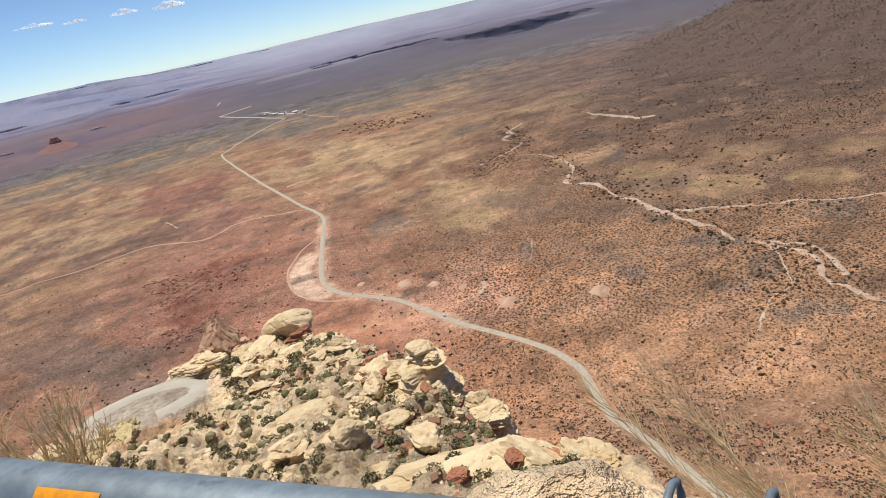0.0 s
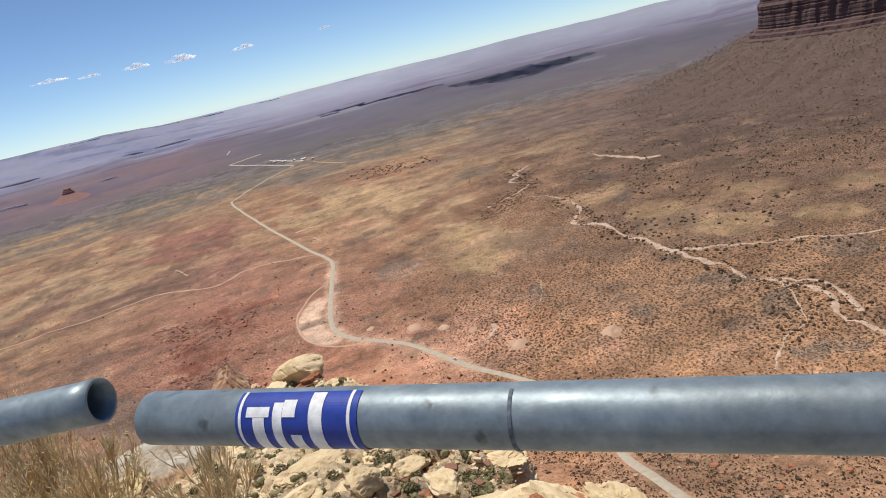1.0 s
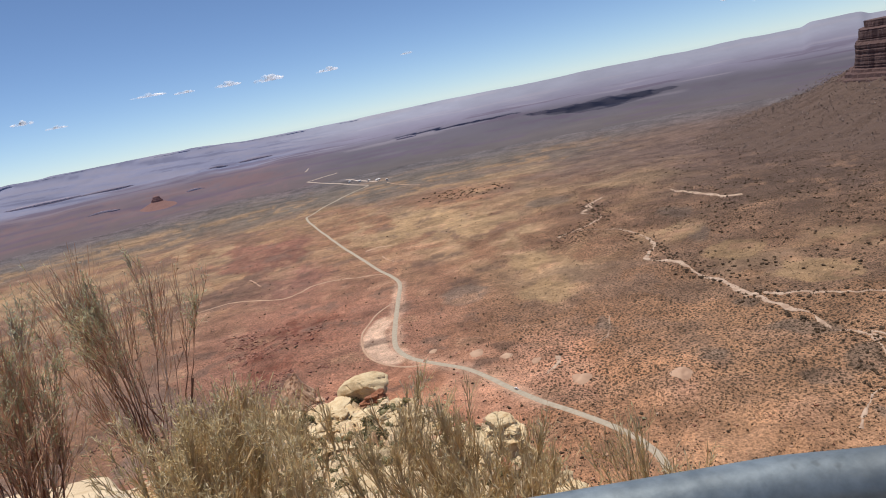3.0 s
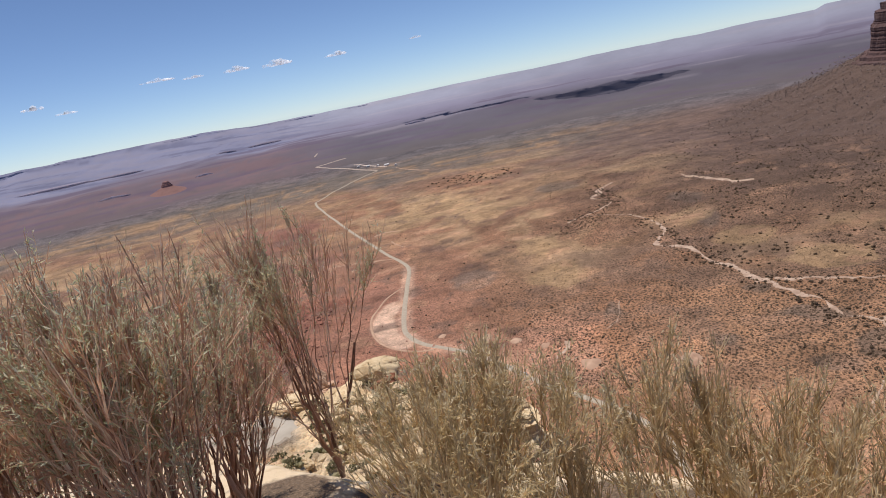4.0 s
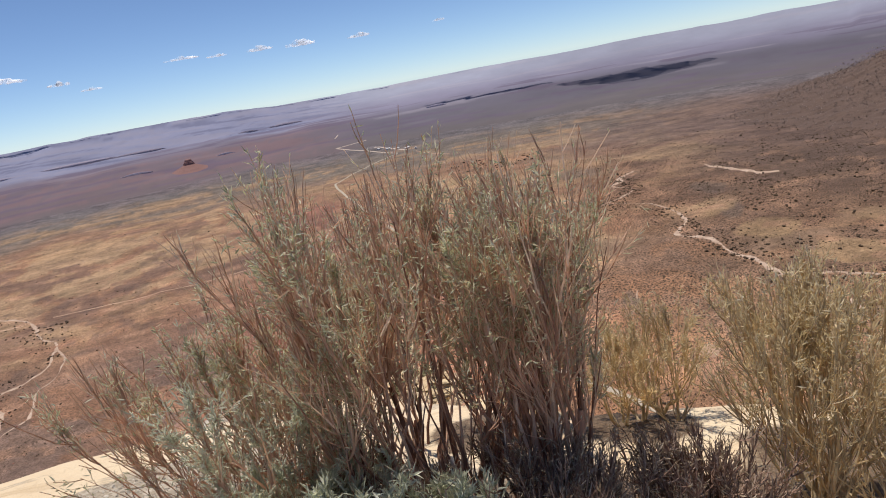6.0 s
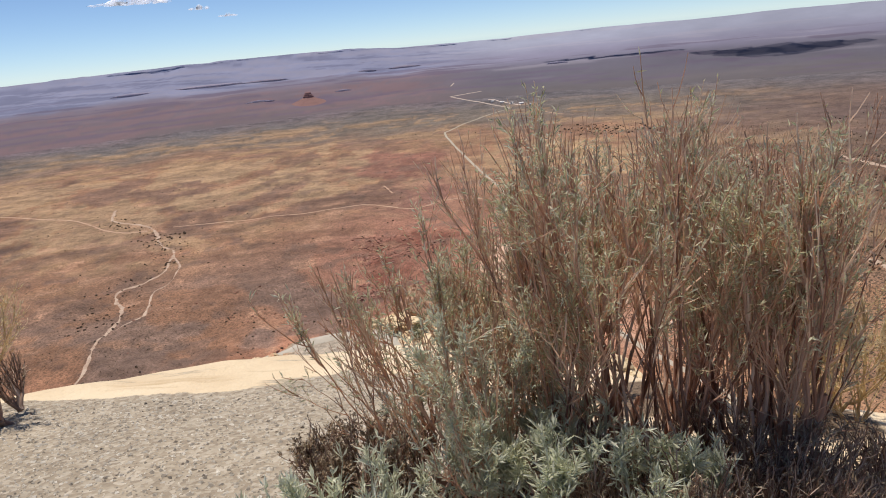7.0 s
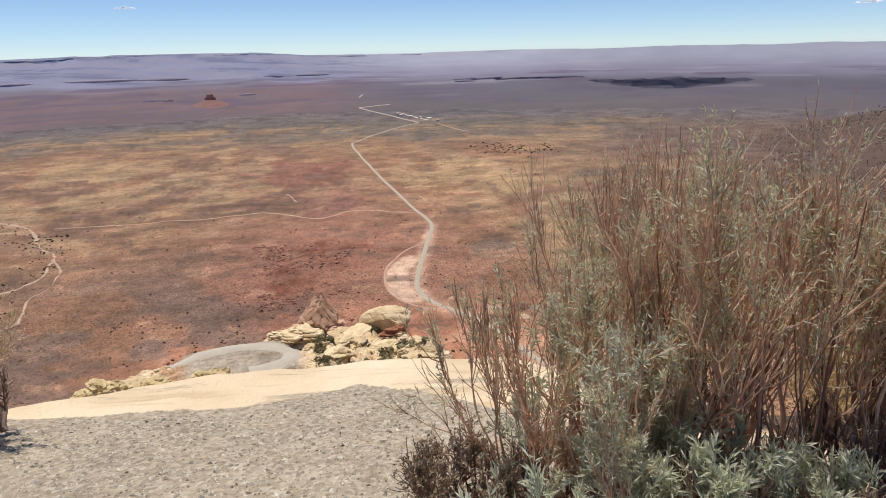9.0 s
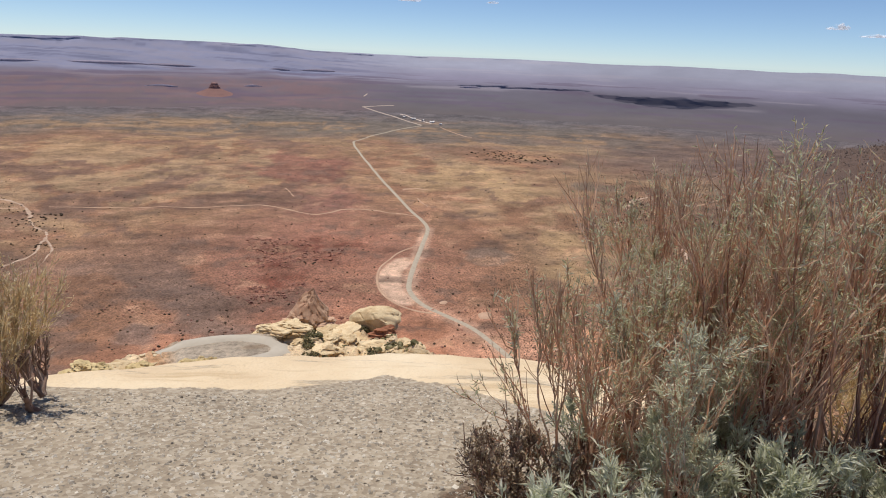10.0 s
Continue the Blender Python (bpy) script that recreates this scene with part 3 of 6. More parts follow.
# ---------------------------------------------------------------- roads, tracks and washes
def ribbon(name, points, width, material, label, category, lift=0.35, ragged=0.0, spacing=8.0, lanes=5, seed=1):
    line = smooth_line(points, spacing)
    way = np.gradient(line, axis=0)
    way /= np.linalg.norm(way, axis=1, keepdims=True)
    side = np.stack([way[:, 1], -way[:, 0]], -1)
    k = np.arange(len(line))
    w1 = width * np.maximum(0.06, 1 + ragged * (2.4 * (fbm(k / 2.2, k * 0, 3, seed) - 0.5) + 1.2 * (vnoise(k / 9, k * 0 + 3, seed + 2) - 0.5))) / 2
    w2 = width * np.maximum(0.06, 1 + ragged * (2.4 * (fbm(k / 2.2, k * 0 + 9, 3, seed + 5) - 0.5) + 1.2 * (vnoise(k / 9, k * 0 + 3, seed + 2) - 0.5))) / 2
    s = np.linspace(-1, 1, lanes)
    off = np.where(s[None] < 0, s[None] * w1[:, None], s[None] * w2[:, None])
    xy = line[:, None] + side[:, None] * off[..., None]
    x, y = xy[..., 0].ravel(), xy[..., 1].ravel()
    z = sheet_z(x, y).reshape(len(line), lanes)
    z = np.maximum(z, z.mean(1, keepdims=True) - 0.3)
    crown = lift * (1 - 0.6 * np.abs(s) ** 3)
    z = z + crown[None]
    # edges reach down into the soil
    z[:, 0] -= lift * 1.6
    z[:, -1] -= lift * 1.6
    me = mesh_of(name, np.stack([x, y, z.ravel()], -1), grid_faces(len(line), lanes), [material], True)
    return tagged(new(name, me), label, category, kind="structure")


ribbon("road", ROAD, 10.0, M_ROAD, "pale grey-green graded gravel road across the valley", "road", 0.6, 0.06)
ribbon("road", [(283, 2778), (228, 2899), (162, 3051), (41, 3257)], 13, M_FARTRACK, "pale dirt road running off across the far plain", "road", 1.2, 0.1, 12)
ribbon("road", [(41, 3257), (119, 3305), (197, 3351)], 11, M_FARTRACK, "pale dirt road bending across the far plain", "road", 1.2, 0.1, 12)
ribbon("road", [(48, 3568), (60, 3610), (70, 3653)], 9, M_FARTRACK, "short pale stretch of far dirt road", "road", 1.2, 0.1, 12)
ribbon("road", [(215, 3105), (240, 3060), (281, 2941), (333, 2836)], 10, M_BARE, "bare pale yard and drive beside the ranch", "road", 1.2, 0.35, 10)
ribbon("road", [(355, 2720), (383, 2600), (411, 2478), (437, 2435)], 5, M_TRACK, "broken pale dirt track beyond the ranch", "road", 1.0, 0.9, 12)
ribbon("road", [(113, 1208), (66, 1233), (23, 1259), (-20, 1257), (-62, 1223), (-94, 1226), (-139, 1265), (-185, 1291), (-249, 1287), (-320, 1278), (-415, 1268), (-560, 1262)], 5.0,
       M_TRACK, "thin pale dirt track branching off the road", "road", 0.5, 0.35)
ribbon("road", LOOP, 4.2, M_TRACK, "pale dirt pull-out loop beside the gravel road", "road", 0.8, 0.3)
ribbon("road", [(107, 1469), (137, 1478), (168, 1461)], 9, M_TRACK, "short bare pale scrape beside the road", "road", 0.4, 0.8)
ribbon("road", [(133, 1364), (136, 1331), (147, 1291)], 4, M_TRACK, "short pale dirt track in the grass", "road", 0.4, 0.7)
ribbon("road", [(-153, 1466), (-141, 1424), (-127, 1374)], 5, M_TRACK, "short pale dirt gully", "road", 0.4, 0.9)
ribbon("wash", [(555, 1015), (540, 967), (517, 933), (485, 897), (500, 856), (502, 828), (498, 765), (497, 725), (493, 684), (495, 653), (487, 632), (490, 597), (493, 572),
       (486, 539), (489, 510), (492, 483), (496, 446)], 9.0, M_WASH, "pale sandy dry wash winding between shrubs", "wash", 0.4, 1.3, 5, seed=3)
ribbon("wash", [(489, 510), (485, 487), (469, 458), (455, 439), (440, 420), (423, 417), (410, 415), (390, 400), (362, 379)], 4, M_WASH, "narrow sandy side wash", "wash", 0.4, 1.3, 5, seed=23)
ribbon("wash", [(496, 446), (487, 432), (477, 423), (473, 408), (472, 390), (470, 372), (468, 352), (466, 320)], 5.5, M_WASH, "sandy lower arm of the dry wash", "wash", 0.4, 1.3, 5, seed=25)
ribbon("wash", [(496, 500), (513, 475), (512, 454), (501, 426), (490, 405)], 4, M_WASH, "narrow sandy side wash", "wash", 0.4, 1.3, 5, seed=24)
ribbon("wash", [(506, 662), (518, 639), (537, 621), (558, 598), (577, 581), (596, 567), (615, 552), (632, 537), (667, 504)], 5, M_WASH, "narrow sandy side wash", "wash", 0.4, 1.3, 6, seed=8)
ribbon("wash", [(443, 1142), (491, 1167), (532, 1186), (581, 1232), (564, 1293), (600, 1323), (610, 1358), (670, 1404)], 8, M_WASH, "thin sandy wash among dark shrubs", "wash", 0.4, 1.3, 6, seed=13)
ribbon("wash", [(475, 1158), (511, 1143), (544, 1100), (553, 1042), (555, 1015)], 3.5, M_WASH, "thin sandy wash among dark shrubs", "wash", 0.4, 1.3, 6, seed=14)
ribbon("wash", [(799, 1324), (791, 1265), (801, 1215), (805, 1142), (830, 1120)], 12, M_WASH, "short bare sandy flat", "wash", 0.4, 1.3, 8, seed=18)
ribbon("wash", [(330, 722), (314, 690), (295, 660), (276, 646)], 2.2, M_WASH, "thin broken sandy rill", "wash", 0.3, 1.9, 5, seed=26)
ribbon("wash", [(227, 646), (223, 634), (220, 628), (209, 620), (203, 613), (199, 603)], 3.6, M_WASH, "short pale gully beside the road", "wash", 0.4, 1.3, 5, seed=27)
ribbon("wash", [(-773, 1468), (-746, 1392), (-717, 1349), (-640, 1300), (-584, 1235), (-547, 1159), (-519, 1115), (-495, 1091), (-471, 1037)], 6.5, M_WASH,
       "pale sandy dry wash winding over red soil", "wash", 0.4, 1.3, 6, seed=28)
ribbon("wash", [(-471, 1037), (-470, 1016), (-458, 964), (-464, 935), (-478, 907), (-494, 888), (-483, 853), (-457, 817), (-440, 775), (-435, 740), (-431, 708), (-421, 669), (-412, 641),
       (-405, 600), (-398, 540)], 4.5, M_WASH, "pale sandy arm of the dry wash", "wash", 0.4, 1.3, 5, seed=29)
ribbon("wash", [(-471, 1037), (-442, 986), (-429, 930), (-426, 894), (-436, 867), (-421, 818), (-409, 778), (-415, 758), (-428, 739)], 3.2, M_WASH, "thin sandy arm of the dry wash", "wash", 0.4, 1.3, 5, seed=30)
ribbon("road", [(-1071, 1511), (-890, 1430), (-814, 1384), (-722, 1298), (-653, 1250), (-604, 1242)], 5, M_TRACK, "faint pale dirt track meeting the wash", "road", 0.5, 0.4, 10)
ribbon("road", [(CX + q * math.sin(radians(w)), CY + q * math.cos(radians(w))) for w, q in ((-19, 184), (-15.6, 184), (-13, 185), (-10.7, 184), (-8.6, 181), (-7.5, 176), (-7.9, 171), (-9.6, 168.5), (-11.5, 168))],
       7, M_HAIRPIN, "pale grey gravel hairpin below the ridge", "road", 0.5, 0.15, 3)



def scallop(a, r, wide, high, seed):
    """A pale bare hummock with a washed-out apron, steep at the back."""
    x0, y0 = CX + r * math.sin(radians(a)), CY + r * math.cos(radians(a))
    u, t = np.meshgrid(np.linspace(0, 1, 14), np.linspace(0, 2 * np.pi, 36, endpoint=False), indexing="ij")
    rim = wide * (1 + 0.35 * (fbm(np.cos(t) * 1.4 + seed, np.sin(t) * 1.4, 3, seed) - 0.5)) * u
    lx, ly = rim * np.cos(t), rim * np.sin(t) * np.where(np.sin(t) < 0, 1.5, 0.75)
    c, sn = math.cos(radians(-a)), math.sin(radians(-a))
    x, y = (x0 + lx * c - ly * sn).ravel(), (y0 + lx * sn + ly * c).ravel()
    swell = high * np.clip(1 - u ** 2.2, 0, 1) * (0.8 + 0.4 * fbm(lx / 3, ly / 3, 3, seed + 1))
    z = sheet_z(x, y) + swell.ravel() - 0.25 * u.ravel()
    me = mesh_of("soil_mound", np.stack([x, y, z], -1), grid_faces(14, 36, True), [M_TRACK], True)
    return tagged(new("soil_mound", me), "small pale bare soil mound beside the gravel road", "mound", "soil mounds by the road")


for k, (a, r) in enumerate(MOUNDS):
    scallop(a, r + 3, (6.0, 8.5, 8.5, 5.5, 10.0, 11.0)[k], (1.4, 2.6, 2.6, 1.2, 2.4, 2.0)[k], 640 + k)

# ---------------------------------------------------------------- the overlook's ledge
EDGE_X = (-14, -9, -7.2, -6.3, -4.8, -3.8, -3.4, -2.9, -2.0, -1.2, -0.5, -0.1, 0.6, 2.0, 6.0, 9.0)
EDGE_Y = (4.2, 4.55, 5.02, 5.62, 5.95, 5.75, 5.0, 4.5, 4.2, 3.4, 2.5, 1.9, 1.1, 0.1, -3.0, -5.5)


def rail_y(x):
    return np.where(x < -1.3, 1.188 - 0.152 * x, np.where(x < -0.73, 0.605 - 0.48 * x, 0.28 - 0.846 * x))


def ledge_z(x, y):
    s = y - rail_y(x)
    z = 0.10 - 0.25 * np.maximum(s - 1.0, 0) - 0.10 * np.maximum(x + 3.2, 0) * step(0.3, 1.5, s)
    return z + 0.05 * (fbm(x / 0.9, y / 0.9, 4, 91) - 0.5)


def rock_lip():
    n = Nodes("ledge_soil", 0.95)
    at = n.tree.nodes.new("ShaderNodeVertexColor")
    at.layer_name = "soil"
    sep = n.tree.nodes.new("ShaderNodeSeparateColor")
    n.link(at.outputs[0], sep.inputs[0])
    edge = n.math("ADD", sep.outputs[0], n.math("MULTIPLY", n.math("SUBTRACT", n.noise(3.2, 7, 0.7), 0.5), 1.5))
    mask = n.ramp(edge, [(0.46, grey(0)), (0.56, grey(1))])
    stone = n.ramp(n.noise(1.3, 6, 0.6), [(0.3, (0.62, 0.48, 0.31)), (0.48, (0.72, 0.58, 0.39)), (0.7, (0.78, 0.66, 0.47))])
    streak = n.ramp(n.noise(1.4, 5, 0.6, stretch=(0.5, 3.0, 3.0)), [(0.30, (0.72, 0.66, 0.58)), (0.45, grey(1.0))])
    stone = n.mix(stone, streak, 0.9, "MULTIPLY")
    cells = n.voronoi(46)
    chips = n.ramp(cells.outputs["Color"], [(0.15, (0.15, 0.122, 0.088)), (0.45, (0.34, 0.29, 0.215)), (0.65, (0.46, 0.41, 0.32)), (0.9, (0.66, 0.60, 0.49))])
    sand = n.ramp(n.noise(2.6, 6, 0.7), [(0.3, (0.30, 0.245, 0.18)), (0.7, (0.46, 0.38, 0.28))])
    gravel = n.mix(sand, chips, 0.42)
    spit = n.ramp(n.noise(1.0, 6, 0.7, stretch=(0.45, 2.4, 2.4)), [(0.565, grey(0)), (0.62, grey(0.8))])
    stone = n.mix(stone, gravel, spit)
    ground_c = n.mix(stone, gravel, mask)
    litter = n.ramp(n.noise(60, 5, 0.7), [(0.35, (0.055, 0.036, 0.024)), (0.55, (0.14, 0.092, 0.06)), (0.72, (0.30, 0.22, 0.15))])
    under = n.math("ADD", sep.outputs[1], n.math("MULTIPLY", n.math("SUBTRACT", n.noise(5, 5, 0.65), 0.5), 0.9))
    ground_c = n.mix(ground_c, litter, n.ramp(under, [(0.38, grey(0)), (0.60, grey(0.92))]))
    n.colour(ground_c)
    n.bump(n.math("ADD", n.noise(9, 6, 0.7), n.math("MULTIPLY", cells.outputs["Distance"], 0.5)), 0.7, 0.02)
    return n.mat


M_LEDGE = rock_lip()


def gravel_line(x):
    return np.interp(x, [-14, -6.8, -5.6, -5.2, -4.95, -4.6, -4.1, -3.4, -1.5, 0.5, 9], [4.35, 5.05, 5.06, 5.2, 5.36, 5.15, 4.6, 3.9, 2.4, 0.5, -6])


# where bushes root and drop their litter
ROOTS = [(-4.20, 3.50, 0.36), (-4.57, 3.46, 0.36), (-3.33, 3.16, 0.55), (-3.74, 3.38, 0.60), (-3.32, 4.46, 0.35), (-2.48, 3.14, 0.45), (-2.66, 4.20, 0.35), (-2.04, 3.50, 0.50), (-1.62, 3.26, 0.45), (-4.38, 3.22, 0.34), (-4.00, 2.96, 0.34),
         (-4.22, 3.14, 0.34), (-3.40, 2.96, 0.36), (-2.88, 3.02, 0.34), (-7.16, 4.72, 0.26), (-3.6, 3.2, 0.5), (-3.0, 3.2, 0.5)]


def build_ledge():
    xs = np.arange(-14, 9.01, 0.06)
    edge = np.interp(xs, EDGE_X, EDGE_Y) + 0.16 * (fbm(xs / 0.5, xs * 0, 4, 93) - 0.5) + 0.3 * (fbm(xs / 2.1, xs * 0 + 4, 2, 94) - 0.5)
    start = rail_y(xs) - 7
    v = np.concatenate([np.linspace(0, 0.55, 14, endpoint=False), np.linspace(0.55, 1.0, 95)])
    X, V = np.meshgrid(xs, v, indexing="ij")
    Y = start[:, None] + (edge - start)[:, None] * V
    Z = ledge_z(X, Y)
    g = step(0.10, -0.10, Y - gravel_line(X)[...])
    Z = Z + 0.05 * (1 - g) * (fbm(X / 0.35, Y / 0.22, 3, 95) - 0.2)
    # rounded lip and broken cliff below
    drop = np.array([0.03, 0.10, 0.22, 0.4, 0.7, 1.2, 2, 3.2, 5, 8, 12, 17, 24])
    out = np.array([0.07, 0.13, 0.18, 0.21, 0.22, 0.28, 0.35, 0.55, 0.8, 1.3, 2.0, 3.0, 4.5])
    XE = np.repeat(xs[:, None], len(drop), 1)
    jag = 1 + 0.7 * (fbm(XE / 0.8, drop[None] * 1.4 + XE * 0, 4, 97) - 0.5)
    YE = edge[:, None] + out[None] * jag + 0.25 * np.minimum(drop, 1.5)[None] * (fbm(XE / 0.6, drop[None] + 0 * XE, 4, 98) - 0.5)
    ZE = Z[:, -1:] - drop[None]
    X, Y, Z = np.hstack([X, XE]), np.hstack([Y, YE]), np.hstack([Z, ZE])
    g = np.hstack([g, np.zeros_like(XE)])
    verts = np.stack([X, Y, Z], -1).reshape(-1, 3)
    faces = grid_faces(*X.shape)[:, ::-1]
    me = mesh_of("ledge", verts, faces, [M_LEDGE], True)
    lit = np.zeros(len(verts))
    for bx0, by0, rad in ROOTS:
        lit = np.maximum(lit, step(rad * 1.25, rad * 0.45, np.hypot(verts[:, 0] - bx0, verts[:, 1] - by0)))
    colour_layer(me, np.stack([g.ravel(), lit, lit], -1))
    tagged(new("pavement", me), "grey gravel overlook with a cream sandstone rim", "ledge", kind="structure")


build_ledge()


# ---------------------------------------------------------------- rocks
def stone_mesh(name, seed, material, squash=(1, 1, 1), cuts=14, layers=0.0, rough=0.06, detail=4, grooves=0.13):
    """A broken block: a ball cut by planes, with worn edges and bedding."""
    rng = np.random.RandomState(seed)
    bm = bmesh.new()
    bmesh.ops.create_icosphere(bm, subdivisions=detail, radius=1)
    d = np.array([v.co[:] for v in bm.verts])
    planes = rng.normal(size=(cuts, 3))
    planes /= np.linalg.norm(planes, axis=1, keepdims=True)
    dist = rng.uniform(0.62, 1.0, cuts)
    dot = np.maximum(d @ planes.T, 1e-3)
    reach = np.minimum((dist[None] / dot).min(1), 1.15)
    p = d * reach[:, None]
    k = rng.uniform(0, 50)
    wob = fbm(p[:, 0] * 1.7 + k + p[:, 2], p[:, 1] * 1.7 + 2 * p[:, 2] + k, 4, seed) - 0.5
    p = p * (1 + rough * 4 * wob)[:, None]
    groove = np.abs(fbm(p[:, 0] * 2.3 + k + 1.7 * p[:, 2], p[:, 1] * 2.3 - p[:, 2], 3, seed + 9) - 0.5) * 2
    p = p * (1 - grooves * (1 - step(0.0, 0.14, groove)))[:, None]
    if layers:
        beds = np.cumsum(rng.uniform(0.45, 1.4, 24) * layers) - 1.6
        b = np.searchsorted(beds, p[:, 2] + 0.05 * (fbm(p[:, 0] * 1.5 + k, p[:, 1] * 1.5, 2, seed + 4) - 0.5))
        lo, hi = beds[np.clip(b - 1, 0, 23)], beds[np.clip(b, 0, 23)]
        mid = np.clip((p[:, 2] - lo) / np.maximum(hi - lo, 1e-3), 0, 1)
        ang = np.arctan2(p[:, 1], p[:, 0])
        out = 0.90 + 0.20 * rng.uniform(-1, 1, 26)[b] + 0.30 * (fbm(np.cos(ang) * 2.4 + b * 3.7, np.sin(ang) * 2.4 + b, 3, seed + 6) - 0.5)
        notch = step(0.0, 0.22, mid) * step(1.0, 0.80, mid)
        p[:, :2] *= (out * (0.78 + 0.22 * notch))[:, None]
    p = p * np.array(squash)
    for v, co in zip(bm.verts, p):
        v.co = co
    me = bpy.data.meshes.new(name)
    bm.to_mesh(me)
    bm.free()
    me.materials.append(material)
    return me


def polar(a, r):
    a = radians(a)
    return CX + r * math.sin(a), CY + r * math.cos(a)


def put_rock(me, label, a, r, size, turn=0, lift=0.0, tilt=(0, 0), name="boulder", group="rocks on the ridge", z=None):
    x, y = polar(a, r)
    ob = new(name, me)
    ob.matrix_basis = pose(x, y, ground_z(x, y) + lift if z is None else z, tilt[0], tilt[1], turn) @ Matrix.Diagonal((size[0], size[1], size[2], 1))
    return tagged(ob, label, "rock", group)


CREAM = [stone_mesh("boulder", 100 + i, M_ROCK, (1, 1, 0.62), 12 + i, 0.28 if i % 2 else 0.42, 0.07, 5 if i % 2 else 4) for i in range(6)]
RUST = [stone_mesh("boulder", 200 + i, M_REDROCK, (1, 1, 0.65), 12 + i, 0.3 if i % 2 else 0.45, 0.08) for i in range(4)]
balanced = stone_mesh("boulder", 311, M_ROCK, (1, 0.86, 0.50), 9, 0.0, 0.034, 5, 0.05)
put_rock(balanced, "huge rounded cream boulder perched on the ridge's end", 1.35, 198, (8.1, 7.2, 9.0), -12, None, (0, -8), z=-83.0)
put_rock(RUST[1], "rust-red block under the huge boulder", 2.25, 189.6, (4.8, 2.0, 3.9), 8, None, z=-83.6)
put_rock(CREAM[1], "flat cream sandstone slab on the ridge's end", -6.1, 190, (7, 6, 5.5), 30, 1.5)
put_rock(CREAM[3], "layered cream sandstone block", -1.6, 190, (6.5, 6, 5.5), 80, 0.3)
put_rock(CREAM[5], "layered cream sandstone block", -3.2, 184, (6, 6, 4.0), 10, 0.0)
def stack(a, r, z, sizes, seed, mats):
    """Slabs piled on one another, as the cliff breaks."""
    rng = np.random.RandomState(seed)
    for w, h in sizes:
        x, y = polar(a + rng.uniform(-0.2, 0.2), r + rng.uniform(-0.5, 0.5))
        ob = new("boulder", mats[rng.randint(len(mats))])
        ob.matrix_basis = pose(x, y, z + h * 0.5, rng.uniform(-4, 4), rng.uniform(-4, 4), rng.uniform(0, 360)) @ Matrix.Diagonal((w, w * 0.85, h * 1.05, 1))
        tagged(ob, "cracked cream sandstone slab stacked on the ridge's rim", "rock", "rocks on the ridge")
        z += h * 0.82


BEDDED = [CREAM[1], CREAM[3], CREAM[5]]
TOWER = [stone_mesh("boulder", 280 + q, M_ROCK, (1, 1, 0.7), 18 + q, 0.0, 0.05, 4, 0.12) for q in range(4)]
stack(13.5, 100, -74, [(7.8, 4.6), (7.6, 4.2), (7.2, 3.6), (6.6, 3.2), (6.2, 2.8), (5.6, 2.6), (4.8, 2.4), (3.9, 2.2), (2.8, 1.8)], 81, TOWER + BEDDED[:1])
stack(12.4, 104, -68, [(5.0, 4.0), (4.6, 3.0), (4.2, 2.4)], 83, TOWER)
stack(10.6, 108, -67, [(4.8, 4.0), (4.4, 3.2), (3.6, 2.6)], 89, BEDDED)
stack(14.9, 95, -74, [(4.8, 4.6), (4.6, 4.2), (4.2, 3.4), (3.6, 3.0), (2.6, 2.4)], 82, TOWER)
stack(15.9, 93, -76, [(4.2, 4.4), (3.8, 3.8), (3.2, 3.0)], 92, TOWER)
stack(18.2, 88, -70, [(5.0, 5.0), (4.6, 4.4), (4.0, 4.0), (3.0, 3.0)], 90, [CREAM[0], CREAM[3], CREAM[4]])
stack(19.6, 78, -62, [(4.4, 4.6), (4.0, 4.0), (3.2, 3.2)], 91, [CREAM[0], CREAM[3], CREAM[4]])
WARM = [stone_mesh("boulder", 260 + q, M_WARM, (1, 1, 0.7), 11 + q, 0.25, 0.09) for q in range(3)]
PINNACLE = stone_mesh("boulder", 291, M_WARM, (1, 1, 0.8), 16, 0.0, 0.07, 5, 0.10)
for v in PINNACLE.vertices:
    f = max(0.2, 1.0 - 0.50 * (v.co.z + 0.8))
    v.co.x, v.co.y = v.co.x * f, v.co.y * f
put_rock(PINNACLE, "pale pink sandstone pinnacle at the ridge's end", -4.4, 203, (11.0, 10.0, 10.6), 30, None, z=-81.6)
stack(-6.6, 197, -87.5, [(5.0, 3.6), (5.6, 2.8)], 85, [CREAM[1], CREAM[3]])
stack(-5.6, 201, -88.5, [(6.5, 4.2), (5.2, 3.4), (3.4, 2.6)], 87, WARM)
stack(-3.4, 199, -88.5, [(6.0, 4.0), (4.4, 3.0)], 88, WARM)
stack(-2.9, 200, -88.0, [(4.6, 3.8), (4.0, 2.6)], 86, [CREAM[1], WARM[0]])
put_rock(RUST[0], "dark red undercut face of the bedded tower", 16.3, 91, (2.0, 2.0, 4.4), 60, None, z=-63.5)
put_rock(TOWER[1], "smooth pale sandstone slab lying on the slope", -0.3, 105, (5.4, 3.8, 3.4), 35, -0.2, (0, 10))
put_rock(TOWER[2], "smooth pale sandstone slab lying on the slope", 5.2, 72.5, (3.4, 2.4, 2.6), 60, 0.0, (0, 12))
put_rock(TOWER[0], "smooth pale sandstone slab lying on the slope", 9.4, 82, (3.2, 2.4, 2.6), 15, 0.0, (8, 0))
put_rock(TOWER[3], "long pale sandstone slab lying on the slope", 8.2, 109, (4.6, 2.8, 3.6), 75, 0.2, (0, 8))
